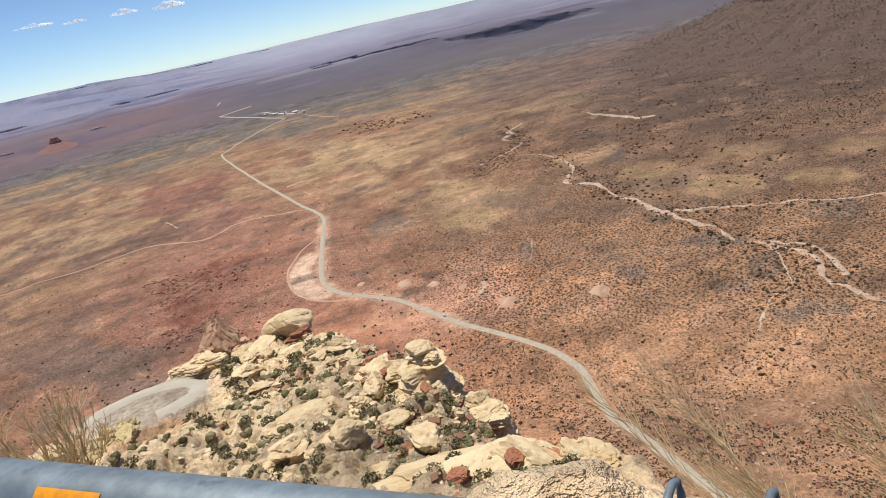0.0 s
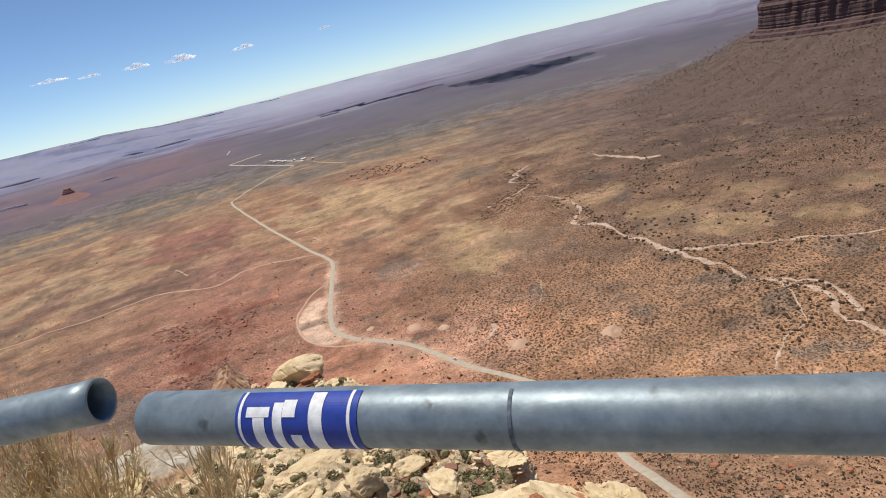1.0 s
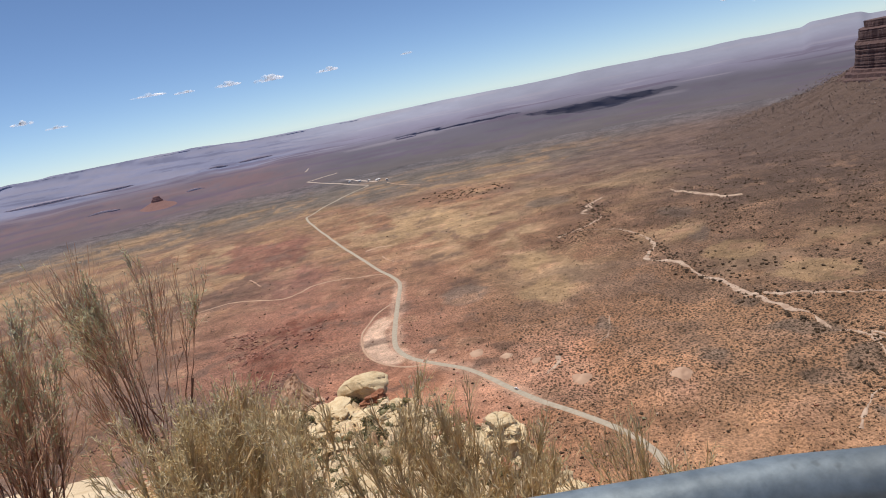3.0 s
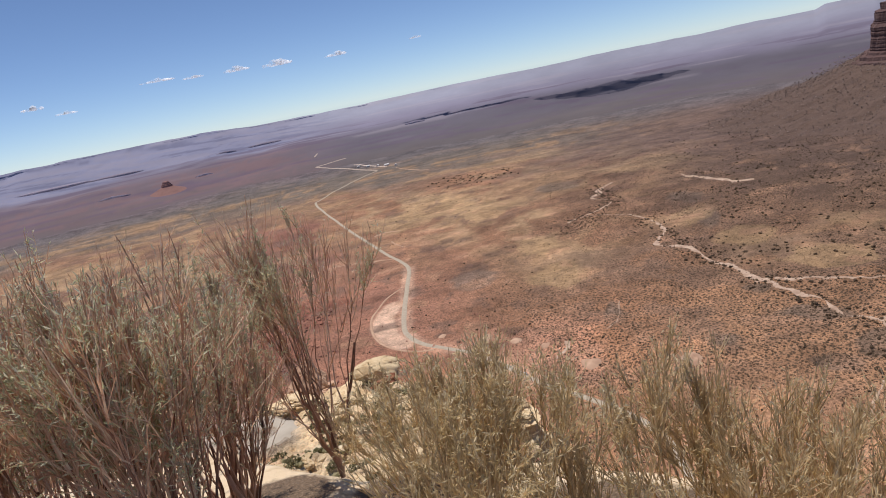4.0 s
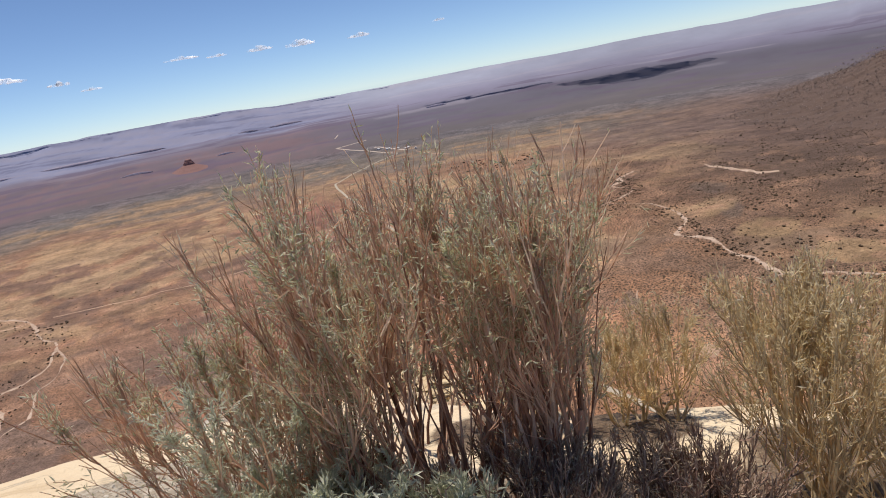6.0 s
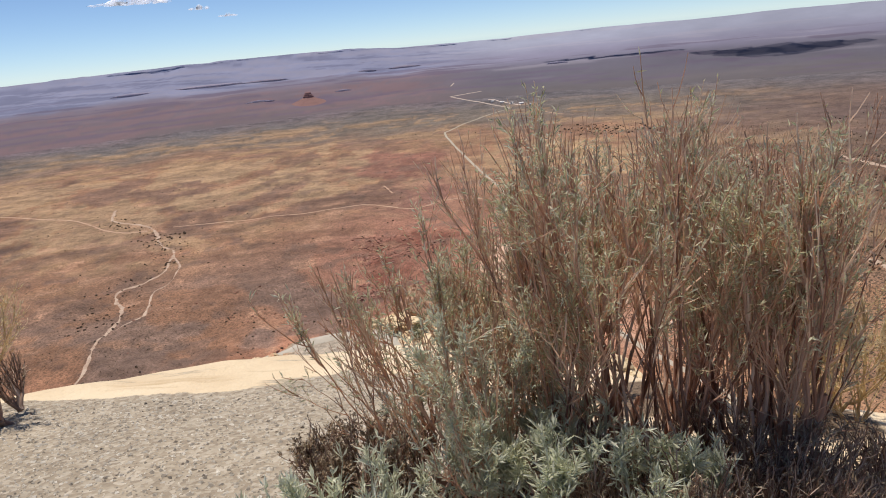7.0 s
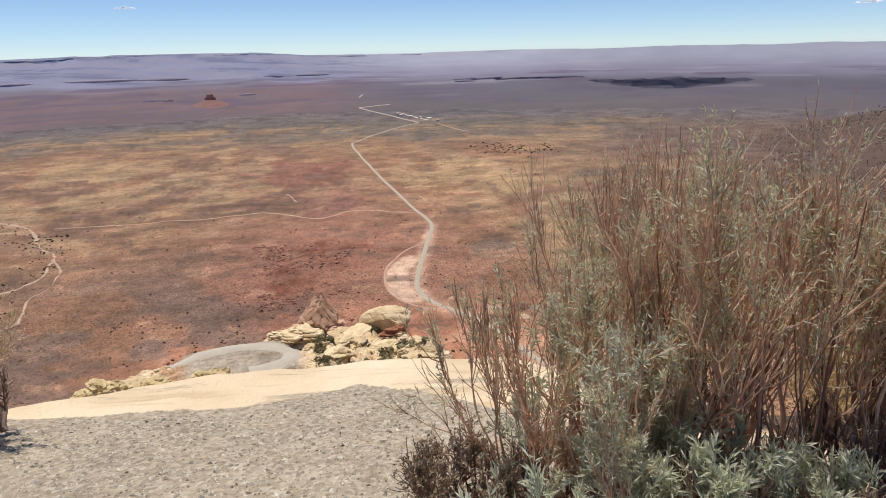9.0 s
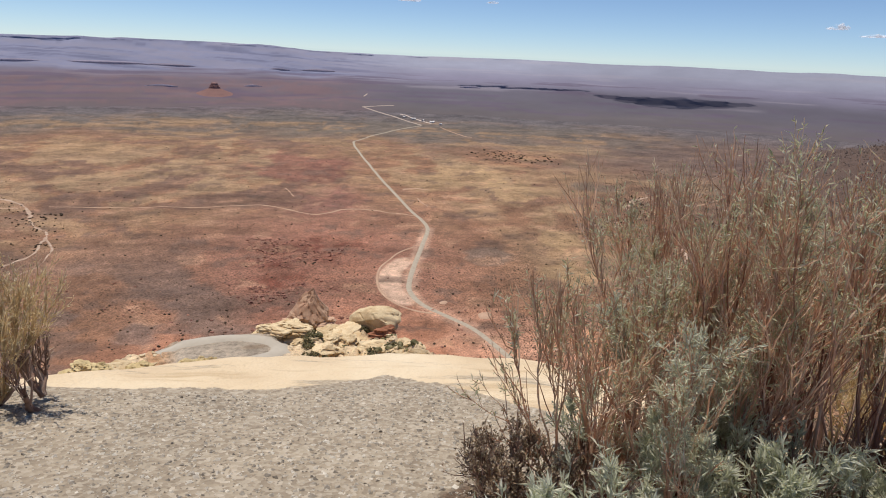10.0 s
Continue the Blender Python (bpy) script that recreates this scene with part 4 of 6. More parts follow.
put_rock(TOWER[2], "smooth pale sandstone slab lying on the slope", 12.8, 60, (3.0, 2.2, 1.8), 100, 0.0)
put_rock(CREAM[4], "broad smooth cream sandstone slab on the slope", 1.2, 104, (6.5, 4.6, 2.6), 20, -0.3)
put_rock(CREAM[2], "smooth cream sandstone slab on the slope", 4.8, 77, (3.8, 2.6, 3.2), 70, 0.0)
put_rock(CREAM[4], "long pale sandstone rim slab", 14.6, 50, (7.0, 2.4, 1.9), -10, -0.5)
put_rock(CREAM[0], "long pale sandstone rim slab", 20.0, 48, (5.5, 2.4, 2.0), -25, -0.5)
put_rock(CREAM[0], "rounded cream sandstone block beside the tower", 11.2, 112, (5.5, 5, 6.0), 160, 0.5)
put_rock(CREAM[2], "long pale sandstone slab lying on the slope", 8.6, 118, (7.5, 4, 3.8), 70, 0.3)
put_rock(RUST[0], "rust-red rock between cream slabs", 8.8, 128, (4.5, 4, 5.0), 20, 0.5)
put_rock(CREAM[2], "large pale sandstone slab lying on the slope", 3.6, 78, (4.6, 3, 2.2), 95, 0.2)
put_rock(CREAM[4], "large pale sandstone slab lying on the slope", -0.8, 82, (3.6, 2.6, 3.2), 30, 0.0)
put_rock(CREAM[0], "broad cream sandstone rim block", 24.5, 43, (5.2, 3.4, 3.2), 110, -0.6)
put_rock(CREAM[5], "broad cream sandstone rim block", 30.5, 42, (4.2, 3.0, 2.6), 120, -0.6)
put_rock(CREAM[3], "broad cream sandstone rim block", 18.2, 44, (4.0, 3.0, 2.2), 20, -0.4)
rng = np.random.RandomState(6)
YELLOW = [stone_mesh("boulder", 240 + i, M_YELLOW_ROCK, (1, 1, 0.6), 12 + i, 0.25, 0.08) for i in range(3)]
for k in range(46):
    a = -31 + 17.5 * k / 45 + rng.uniform(-0.3, 0.3)
    s = rng.uniform(0.9, 2.4)
    put_rock(YELLOW[k % 3], "yellow sandstone rock on the shelf below the overlook", a, rng.uniform(157, 169), (s * 1.8, s * 1.4, s * 1.7), rng.uniform(0, 360), 0.8, (rng.uniform(-12, 12), 0))
for a, r, s, t in [(-7.6, 188, 4.2, 10), (-5.4, 184, 3.6, 70), (-3.6, 192, 4.4, 130), (-2.4, 196, 3.8, 20), (-0.6, 201, 4.0, 60), (-0.2, 189, 3.0, 100), (4.6, 186, 3.0, 150), (-1.2, 182, 3.0, 80), (1.4, 178, 3.2, 40)]:
    put_rock(CREAM[int(t / 10) % 6], "layered cream sandstone block at the ridge's end", a, r, (s * 1.5, s * 1.2, s), t, 0.5)
rng = np.random.RandomState(5)
for k in range(250):
    a = rng.uniform(-26, 31)
    edge_r = float(np.interp(a, EDGE_A, EDGE_R))
    r = edge_r * rng.uniform(0.22, 1.0) ** 0.75
    if r < 22 or (-18 < a < -6 and r > 148):
        continue
    s = rng.uniform(0.4, 1.0) ** 2.2 * (0.7 + r * 0.022)
    rusty = a > 8 and rng.rand() < 0.45
    me = RUST[rng.randint(4)] if rusty else CREAM[rng.randint(6)]
    put_rock(me, "rust-red sandstone rock on the ridge" if rusty else "cream sandstone rock on the ridge", a, r, (s, s * rng.uniform(0.6, 1), s * rng.uniform(0.5, 1.1)), rng.uniform(0, 360), 0.1 * s, (rng.uniform(-12, 12), rng.uniform(-12, 12)))
for k in range(50):
    a, r = rng.uniform(4, 52), rng.uniform(230, 420)
    gx, gy = polar(a, r)
    if r < float(np.interp(a, EDGE_A, EDGE_R)) * 1.6 or min(math.hypot(gx - q[0], gy - q[1]) for q in smooth_line(ROAD[:14], 9)) < 11:
        continue
    s = rng.uniform(0.5, 1.0) ** 3 * 4.2
    put_rock(RUST[rng.randint(4)], "fallen red sandstone block on the talus", a, r, (s, s * 0.8, s * 0.8), rng.uniform(0, 360), 0.2 * s, (rng.uniform(-15, 15), 0), "fallen_rock", "fallen blocks on the talus")


def off_road(x, y):
    """True where a place lies clear of the gravel road and its pull-out."""
    d = np.full(len(x), 1e9)
    for line, wide in ((smooth_line(ROAD[:25], 7), 0), (smooth_line(LOOP, 9), 0), ([(50, 786), (44, 820), (48, 866), (60, 900)], -12)):
        for g in line:
            d = np.minimum(d, np.hypot(x - g[0], y - g[1]) + wide)
    return d > 7.5


def loose_blocks(name, count, seed, place, low, high, material, label, power=3.0, near=120):
    """Uncounted broken stones in one mesh."""
    rng = np.random.RandomState(seed)
    x, y = place(rng, count)
    n = len(x)
    z = sheet_z(x, y)
    base = np.array([(1, 1, -1), (-1, 1, -1), (-1, -1, -1), (1, -1, -1), (1, 1, 1), (-1, 1, 1), (-1, -1, 1), (1, -1, 1)], float)
    quad = np.array([(0, 1, 2, 3), (7, 6, 5, 4), (0, 4, 5, 1), (1, 5, 6, 2), (2, 6, 7, 3), (3, 7, 4, 0)])
    s = (low + (high - low) * rng.uniform(0, 1, n) ** power) * np.clip(np.hypot(x - CX, y - CY) / near, 0.25, 1.3)
    q = base[None] * np.array([1, 0.75, 0.40]) + rng.normal(size=(n, 8, 3)) * 0.22
    t = rng.uniform(0, 6.28, n)
    c, sn = np.cos(t)[:, None], np.sin(t)[:, None]
    q = np.stack([q[..., 0] * c - q[..., 1] * sn, q[..., 0] * sn + q[..., 1] * c, q[..., 2]], -1) * s[:, None, None]
    q = q + np.stack([x, y, z + 0.15 * s], -1)[:, None]
    f = (quad[None] + (np.arange(n) * 8)[:, None, None]).reshape(-1, 4)
    return tagged(new(name, mesh_of(name, q.reshape(-1, 3), f, [material])), label, "loose rock", kind="stuff")


def on_ridge(a0, a1):
    def place(rng, count):
        a = rng.uniform(a0, a1, count)
        r = np.interp(a, EDGE_A, EDGE_R) * rng.uniform(0.2, 1.02, count) ** 0.6
        keep = ~((a > -18) & (a < -6) & (r > 150))
        a, r = np.radians(a[keep]), r[keep]
        return CX + r * np.sin(a), CY + r * np.cos(a)
    return place


def on_talus(a0, a1, r0, r1):
    def place(rng, count):
        a, r = rng.uniform(a0, a1, count), np.exp(rng.uniform(np.log(r0), np.log(r1), count))
        keep = r > np.interp(a, EDGE_A, EDGE_R) * 1.25 + 10
        a, r = np.radians(a[keep]), r[keep]
        x, y = CX + r * np.sin(a), CY + r * np.cos(a)
        keep = off_road(x, y)
        return x[keep], y[keep]
    return place


M_CHIPS = twig_material("cream_rock_chips", (0.45, 0.33, 0.19), (0.60, 0.48, 0.30), (0.70, 0.60, 0.41))
M_REDCHIPS = twig_material("red_rock_chips", (0.15, 0.07, 0.05), (0.34, 0.17, 0.10), (0.50, 0.33, 0.22))
loose_blocks("loose_rock", 3000, 31, on_ridge(-27, 31), 0.12, 0.95, M_CHIPS, "loose cream sandstone blocks strewn over the ridge")
loose_blocks("loose_rock", 900, 32, on_ridge(7, 31), 0.18, 1.1, M_REDCHIPS, "loose rust-red blocks strewn over the ridge")
def on_patch(a0, a1, r0, r1):
    def place(rng, count):
        a, r = rng.uniform(a0, a1, count), rng.uniform(r0, r1, count)
        x, y = CX + r * np.sin(np.radians(a)), CY + r * np.cos(np.radians(a))
        keep = fbm(x / 45, y / 30, 4, 79) > 0.50
        return x[keep], y[keep]
    return place


M_DARKRED = twig_material("dark_red_ledges", (0.17, 0.075, 0.055), (0.25, 0.115, 0.080), (0.36, 0.18, 0.125))
loose_blocks("loose_rock", 2200, 34, on_patch(-9.5, -1, 640, 1060), 0.4, 1.7, M_DARKRED, "dark red ledges breaking out of the red slope", 2.5)
loose_blocks("loose_rock", 1400, 35, on_patch(-30, 12, 480, 900), 0.3, 1.2, M_DARKRED, "dark red stones on the red slope", 3.5)
loose_blocks("loose_rock", 5000, 33, on_talus(-30, 56, 210, 560), 0.15, 1.3, M_REDCHIPS, "loose red blocks strewn over the talus", 4.0)


# ---------------------------------------------------------------- shrubs far off
def clump_mesh(seed, blades, flat=0.75, size=0.34):
    """A small shrub: many leaf tufts round a few limbs."""
    rng = np.random.RandomState(seed)
    d = rng.normal(size=(blades, 3))
    d /= np.linalg.norm(d, axis=1, keepdims=True)
    rad = rng.uniform(0.35, 1.0, blades) ** 0.6 * (0.75 + 0.5 * vnoise(d[:, 0] * 2 + seed, d[:, 1] * 2 + d[:, 2], seed))
    c = d * rad[:, None] * np.array([1, 1, flat])
    c[:, 2] = np.maximum(c[:, 2] + 0.55, 0.05)
    t = rng.normal(size=(blades, 4, 3)) * size * 0.62
    verts = (c[:, None] + t).reshape(-1, 3)
    b = np.arange(blades)[:, None] * 4
    faces = np.concatenate([b + np.array([[0, 1, 2]]), b + np.array([[0, 3, 1]]), b + np.array([[1, 3, 2]]), b + np.array([[0, 2, 3]])])
    return verts, faces


def lump_mesh(seed, lumps):
    """A far shrub: one or a few uneven rounded lumps of leaves."""
    rng = np.random.RandomState(seed)
    g = (1 + 5 ** 0.5) / 2
    if lumps == 1:
        ball = np.array([(1, 0, 0), (-1, 0, 0), (0, 1, 0), (0, -1, 0), (0, 0, 1), (0, 0, -1)], float)
        tri = np.array([(0, 2, 4), (2, 1, 4), (1, 3, 4), (3, 0, 4), (2, 0, 5), (1, 2, 5), (3, 1, 5), (0, 3, 5)])
    else:
        ball = np.array([(-1, g, 0), (1, g, 0), (-1, -g, 0), (1, -g, 0), (0, -1, g), (0, 1, g), (0, -1, -g), (0, 1, -g), (g, 0, -1), (g, 0, 1), (-g, 0, -1), (-g, 0, 1)]) / (1 + g * g) ** 0.5
        tri = np.array([(0, 11, 5), (0, 5, 1), (0, 1, 7), (0, 7, 10), (0, 10, 11), (1, 5, 9), (5, 11, 4), (11, 10, 2), (10, 7, 6), (7, 1, 8),
                        (3, 9, 4), (3, 4, 2), (3, 2, 6), (3, 6, 8), (3, 8, 9), (4, 9, 5), (2, 4, 11), (6, 2, 10), (8, 6, 7), (9, 8, 1)])
    vs, fs = [], []
    for k in range(lumps):
        size = rng.uniform(0.45, 0.75) if lumps > 1 else 0.85
        c = np.array([rng.uniform(-0.5, 0.5), rng.uniform(-0.5, 0.5), 0.0]) * (lumps > 1)
        v = ball * rng.uniform(0.75, 1.25, (len(ball), 1)) * size * np.array([1, 1, 0.8])
        v[:, 2] += size * 0.55
        vs.append(v + c)
        fs.append(tri + k * len(ball))
    return np.concatenate(vs), np.concatenate(fs)


def juniper_mesh(seed):
    v, f = clump_mesh(seed, 150, 0.8, 0.20)
    return mesh_of("crown", v, f, [M_JUNIPER])


def limb_mesh(seed):
    rng = np.random.RandomState(seed)
    n = 6
    ang = rng.uniform(0, 6.28, n)
    t = np.linspace(0, 1, 4)[None, :, None]
    tip = np.stack([np.cos(ang) * 0.5, np.sin(ang) * 0.5, np.full(n, 0.7)], -1)[:, None]
    lines = tip * t + np.array([0, 0, -0.15])
    v, f = tubes(lines, np.repeat(np.linspace(0.07, 0.02, 4)[None], n, 0), 4)
    return mesh_of("trunk", v, f, [M_STEM])


JUNIPERS = []
for k in range(4):
    base = empty("desert_shrub", pose(*polar(-2 + 2 * k, 120), 0))
    part_of("trunk", limb_mesh(400 + k), base)
    part_of("crown", juniper_mesh(410 + k), base)
    JUNIPERS.append(base)
rng = np.random.RandomState(9)
placed = 0
while placed < 290:
    a = rng.uniform(-16, 30)
    edge_r = float(np.interp(a, EDGE_A, EDGE_R))
    r = edge_r * rng.uniform(0.25, 0.97)
    if r < 25 or (-18 < a < -6 and r > 150):
        continue
    x, y = polar(a, r)
    s = rng.uniform(0.35, 1.15) * (0.45 + r / 150)
    k = placed
    placed += 1
    src = JUNIPERS[k % 4]
    s = s * 1.25
    m = pose(x, y, ground_z(x, y) - 0.08 * s, 0, 0, rng.uniform(0, 360)) @ Matrix.Diagonal((s, s, s * rng.uniform(0.7, 1.0), 1))
    if k < 4:
        src.matrix_basis = m
        ob = src
    else:
        ob = copy_thing(src, pose(0, 0, 0))
        ob.matrix_basis = m
    tagged(ob, "dark green desert shrub growing among sandstone blocks", "shrub", "shrubs on the ridge")


def scatter(name, count, seed, where, size, label, blades=9, material=M_SCRUB):
    """Uncounted scrub: one object of many small tufts."""
    rng = np.random.RandomState(seed)
    x, y, s = where(rng, count)
    z = sheet_z(x, y)
    vs, fs, at = [], [], 0
    kinds = [lump_mesh(seed + 7 * q, 1 if blades < 6 else 3) for q in range(8)]
    pick = rng.randint(0, 8, len(x))
    turn = rng.uniform(0, 6.28, len(x))
    for q in range(8):
        m = pick == q
        v, f = kinds[q]
        c, sn = np.cos(turn[m]), np.sin(turn[m])
        vx = v[None, :, 0] * c[:, None] - v[None, :, 1] * sn[:, None]
        vy = v[None, :, 0] * sn[:, None] + v[None, :, 1] * c[:, None]
        p = np.stack([vx, vy, np.repeat(v[None, :, 2], m.sum(), 0)], -1) * (s[m] * size)[:, None, None]
        p = p + np.stack([x[m], y[m], z[m] - 0.05], -1)[:, None]
        vs.append(p.reshape(-1, 3))
        fs.append((f[None] + (np.arange(m.sum()) * len(v))[:, None, None] + at).reshape(-1, 3))
        at += m.sum() * len(v)
    me = mesh_of(name, np.concatenate(vs), np.concatenate(fs), [material])
    return tagged(new(name, me), label, "scrub", kind="stuff")


def on_plain(a0, a1, r0, r1, cut, seed):
    def where(rng, count):
        a = np.radians(rng.uniform(a0, a1, count))
        r = np.exp(rng.uniform(np.log(r0), np.log(r1), count))
        x, y = CX + r * np.sin(a), CY + r * np.cos(a)
        keep = fbm(x / 70, y / 70, 4, seed) > cut
        keep &= r > np.interp(np.degrees(a), EDGE_A, EDGE_R) * 1.15 + 15
        keep &= off_road(x, y)
        x, y = x[keep], y[keep]
        return x, y, rng.uniform(0.5, 1.0, len(x)) ** 2
    return where


def along(lines, spread):
    def where(rng, count):
        pts = np.concatenate([smooth_line(l, 5) for l in lines])
        i = rng.randint(0, len(pts), count)
        off = rng.normal(size=(count, 2)) * spread
        off += np.sign(off) * 6
        p = pts[i] + off
        return p[:, 0], p[:, 1], rng.uniform(0.45, 1.0, count) ** 2
    return where


def ridge_scrub(rng, count):
    x, y = on_ridge(-17, 30)(rng, count)
    return x, y, rng.uniform(0.4, 1.0, len(x)) ** 2 * np.clip(np.hypot(x - CX, y - CY) / 110, 0.3, 1.2)


scatter("scrub", 1000, 20, ridge_scrub, 1.5, "grey-green scrub growing thick among the ridge's slabs", 10, M_JUNIPER)
scatter("scrub", 34000, 21, on_plain(12, 60, 270, 1250, 0.34, 101), 1.05, "small dark brown scrub dotting the valley floor", 4)
scatter("scrub", 7000, 22, on_plain(-36, 20, 300, 1300, 0.45, 103), 1.1, "sparse dark scrub on red soil", 4)
scatter("scrub", 3600, 23, on_plain(-34, 60, 350, 2600, 0.43, 105), 2.1, "scattered dark desert shrubs on the plain", 10)
scatter("scrub", 950, 24, along([[(560, 1060), (525, 942), (499, 844), (504, 728), (491, 634), (489, 526), (502, 460), (482, 413)], [(420, 1080), (496, 1158), (585, 1243), (621, 1413)],
        [(503, 653), (590, 575), (640, 535)], [(494, 493), (425, 417)]], 10), 2.8, "dark shrubs lining the dry washes", 10)
scatter("scrub", 200, 25, along([[(-726, 1348), (-582, 1201), (-481, 1038), (-499, 868), (-442, 698)]], 12), 2.6, "dark shrubs lining a dry wash", 10)
scatter("scrub", 150, 26, along([[(400, 2050), (440, 1960), (500, 1900), (540, 1960)]], 40), 4.6, "dark trees clustered on the plain", 10)
scatter("scrub", 1500, 28, on_plain(30, 58, 900, 2100, 0.46, 111), 3.2, "dark shrubs scattered below the mesa", 10)
scatter("scrub", 15000, 29, on_plain(20, 58, 1150, 2000, 0.44, 113), 1.6, "small dark scrub dotting the far flats", 4)
scatter("scrub", 22, 27, along([[(-560, 1180), (-520, 1185)]], 8), 4.0, "dark thicket beside a dry wash", 12)


# ---------------------------------------------------------------- mesa and butte
def build_mesa(name, x, y, radius, base, foot, top, label, seed, mat, talus_k=2.0, stretch=1.0, turn=0.0, bands=16, apron_mat=None, power=1.9, taper=0.0, steps=3):
    rng = np.random.RandomState(seed)
    h = (top - foot) / 126
    cliff = [(1.11, foot - 40 * h, 0.05), (1.10, foot - 27 * h, 0.05), (1.055, foot - 24 * h, 0.05), (1.05, foot - 14 * h, 0.05), (1.018, foot - 11 * h, 0.05), (1.012, foot - 4 * h, 0.05), (1.0, foot - 2 * h, 0.05)]
    for i in range(bands + 1):
        f = min(1.0, max(0.0, (i + rng.uniform(-0.42, 0.42) * (0 < i < bands)) / bands))
        z = foot + (top - foot) * f
        k = 1.0 - 0.02 * f - (0.035 if f > 0.85 else 0.0) - (0.015 if f > 0.55 else 0.0) - taper * math.floor(f * steps * 0.999) / steps
        inn = rng.uniform(0.0, 1.0) ** 3 * 0.010
        cliff += [(k - inn, z, 0.05), (k - inn * 0.2, z + (top - foot) / bands * 0.55, 0.05)]
    cliff += [(0.5, top + 6, 0.05), (0.02, top + 8, 0.0)]
    apron = []
    for i in range(26):
        f = i / 25
        apron.append((talus_k - (talus_k - 1.08) * f ** 0.85, base + (foot - 26 * h - base) * f ** power, 0.10 - 0.05 * f))
    thing = empty(name, pose(x, y, 0))
    th = np.linspace(0, 2 * np.pi, 420, endpoint=False)
    for pname, rows, m in (("cliff", cliff, mat), ("talus", apron, apron_mat or M_TALUS)):
        vs = []
        for (k, z, amp) in rows:
            wob = 1 + amp * 2 * (fbm(np.cos(th) * 2.6 + 20 + seed, np.sin(th) * 2.6 + 9, 5, seed) - 0.5)
            wob = wob + 0.05 * (fbm(th * 26, th * 0 + z * 0.010, 3, seed + 3) - 0.5) * (1 if k > 0.1 else 0)
            rr = radius * k * wob
            px, py = rr * np.cos(th) * stretch, rr * np.sin(th)
            c, s = math.cos(turn), math.sin(turn)
            lumps = (fbm(th * 30, th * 0 + k * 16, 4, seed + 5) - 0.5) * (20 if pname == "talus" else 2) * radius / 400
            vs.append(np.stack([px * c - py * s, px * s + py * c, z + lumps], -1))
        me = mesh_of(pname, np.concatenate(vs), grid_faces(len(rows), len(th), True), [m], pname == "talus")
        part_of(pname, me, thing)
    return tagged(thing, label, "mesa")


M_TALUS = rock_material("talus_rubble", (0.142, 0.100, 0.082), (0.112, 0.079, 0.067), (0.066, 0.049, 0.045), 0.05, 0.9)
mx, my = polar(55.0, 2560)
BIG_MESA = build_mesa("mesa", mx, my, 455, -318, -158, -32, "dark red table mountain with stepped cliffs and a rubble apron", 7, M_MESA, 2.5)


def rubble(thing, count, seed):
    """Loose blocks and plants strewn over the mesa's apron."""
    rng = np.random.RandomState(seed)
    src = [c for c in thing.children if c.name.startswith("talus")][0]
    co = np.empty(len(src.data.vertices) * 3)
    src.data.vertices.foreach_get("co", co)
    co = co.reshape(-1, 3) + np.array(thing.matrix_basis.translation)
    towards = co[:, 0] * 0 + (co[:, 1] - thing.location.y) * -0.5 + (co[:, 0] - thing.location.x) * -0.8
    co = co[towards > -120]
    pick = co[rng.randint(0, len(co), count)] + rng.normal(size=(count, 3)) * np.array([26, 26, 0.3])
    base = np.array([(1, 0, 0), (-1, 0, 0), (0, 1, 0), (0, -1, 0), (0, 0, 1), (0, 0, -1)], float)
    tri = np.array([(0, 2, 4), (2, 1, 4), (1, 3, 4), (3, 0, 4), (2, 0, 5), (1, 2, 5), (3, 1, 5), (0, 3, 5)])
    s = 0.6 + 2.2 * rng.uniform(0, 1, count) ** 4
    q = base[None] * rng.uniform(0.6, 1.2, (count, 6, 1)) + rng.normal(size=(count, 6, 3)) * 0.2
    q = q * s[:, None, None] + pick[:, None]
    f = (tri[None] + (np.arange(count) * 6)[:, None, None]).reshape(-1, 3)
    me = mesh_of("rubble", q.reshape(-1, 3), f, [M_RUBBLE])
    tagged(new("rubble", me), "grey-brown fallen blocks strewn over the mesa's apron", "rubble", kind="stuff")


M_RUBBLE = twig_material("rubble_blocks", (0.10, 0.075, 0.062), (0.21, 0.16, 0.135), (0.33, 0.26, 0.225))
rubble(BIG_MESA, 48000, 71)


def seen_at(a, el):
    """The place on the plain that lies el degrees below level, out along bearing a."""
    r = np.arange(3000.0, 4700.0, 10.0)
    x, y = CX + r * math.sin(radians(a)), CY + r * math.cos(radians(a))
    up = np.degrees(np.arctan2(land(x, y)[0] - 1.45, r))
    return float(r[int(np.argmax(up > el))])


bx, by = polar(-11.2, seen_at(-11.2, -3.85))
bz = ground_z(bx, by)
build_mesa("butte", bx, by, 27, bz - 34, bz + 24, bz + 42, "small red butte with a stepped top and a rubble cone", 17, M_BUTTE, 8.0, bands=9, apron_mat=M_BUTTE, power=1.2, taper=0.45, steps=3)


def low_mesa(a, el, wide, high, seed, label):
    x, y = polar(a, seen_at(a, el))
    z = ground_z(x, y)
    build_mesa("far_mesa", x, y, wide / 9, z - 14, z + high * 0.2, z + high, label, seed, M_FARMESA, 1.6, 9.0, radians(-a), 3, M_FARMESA)


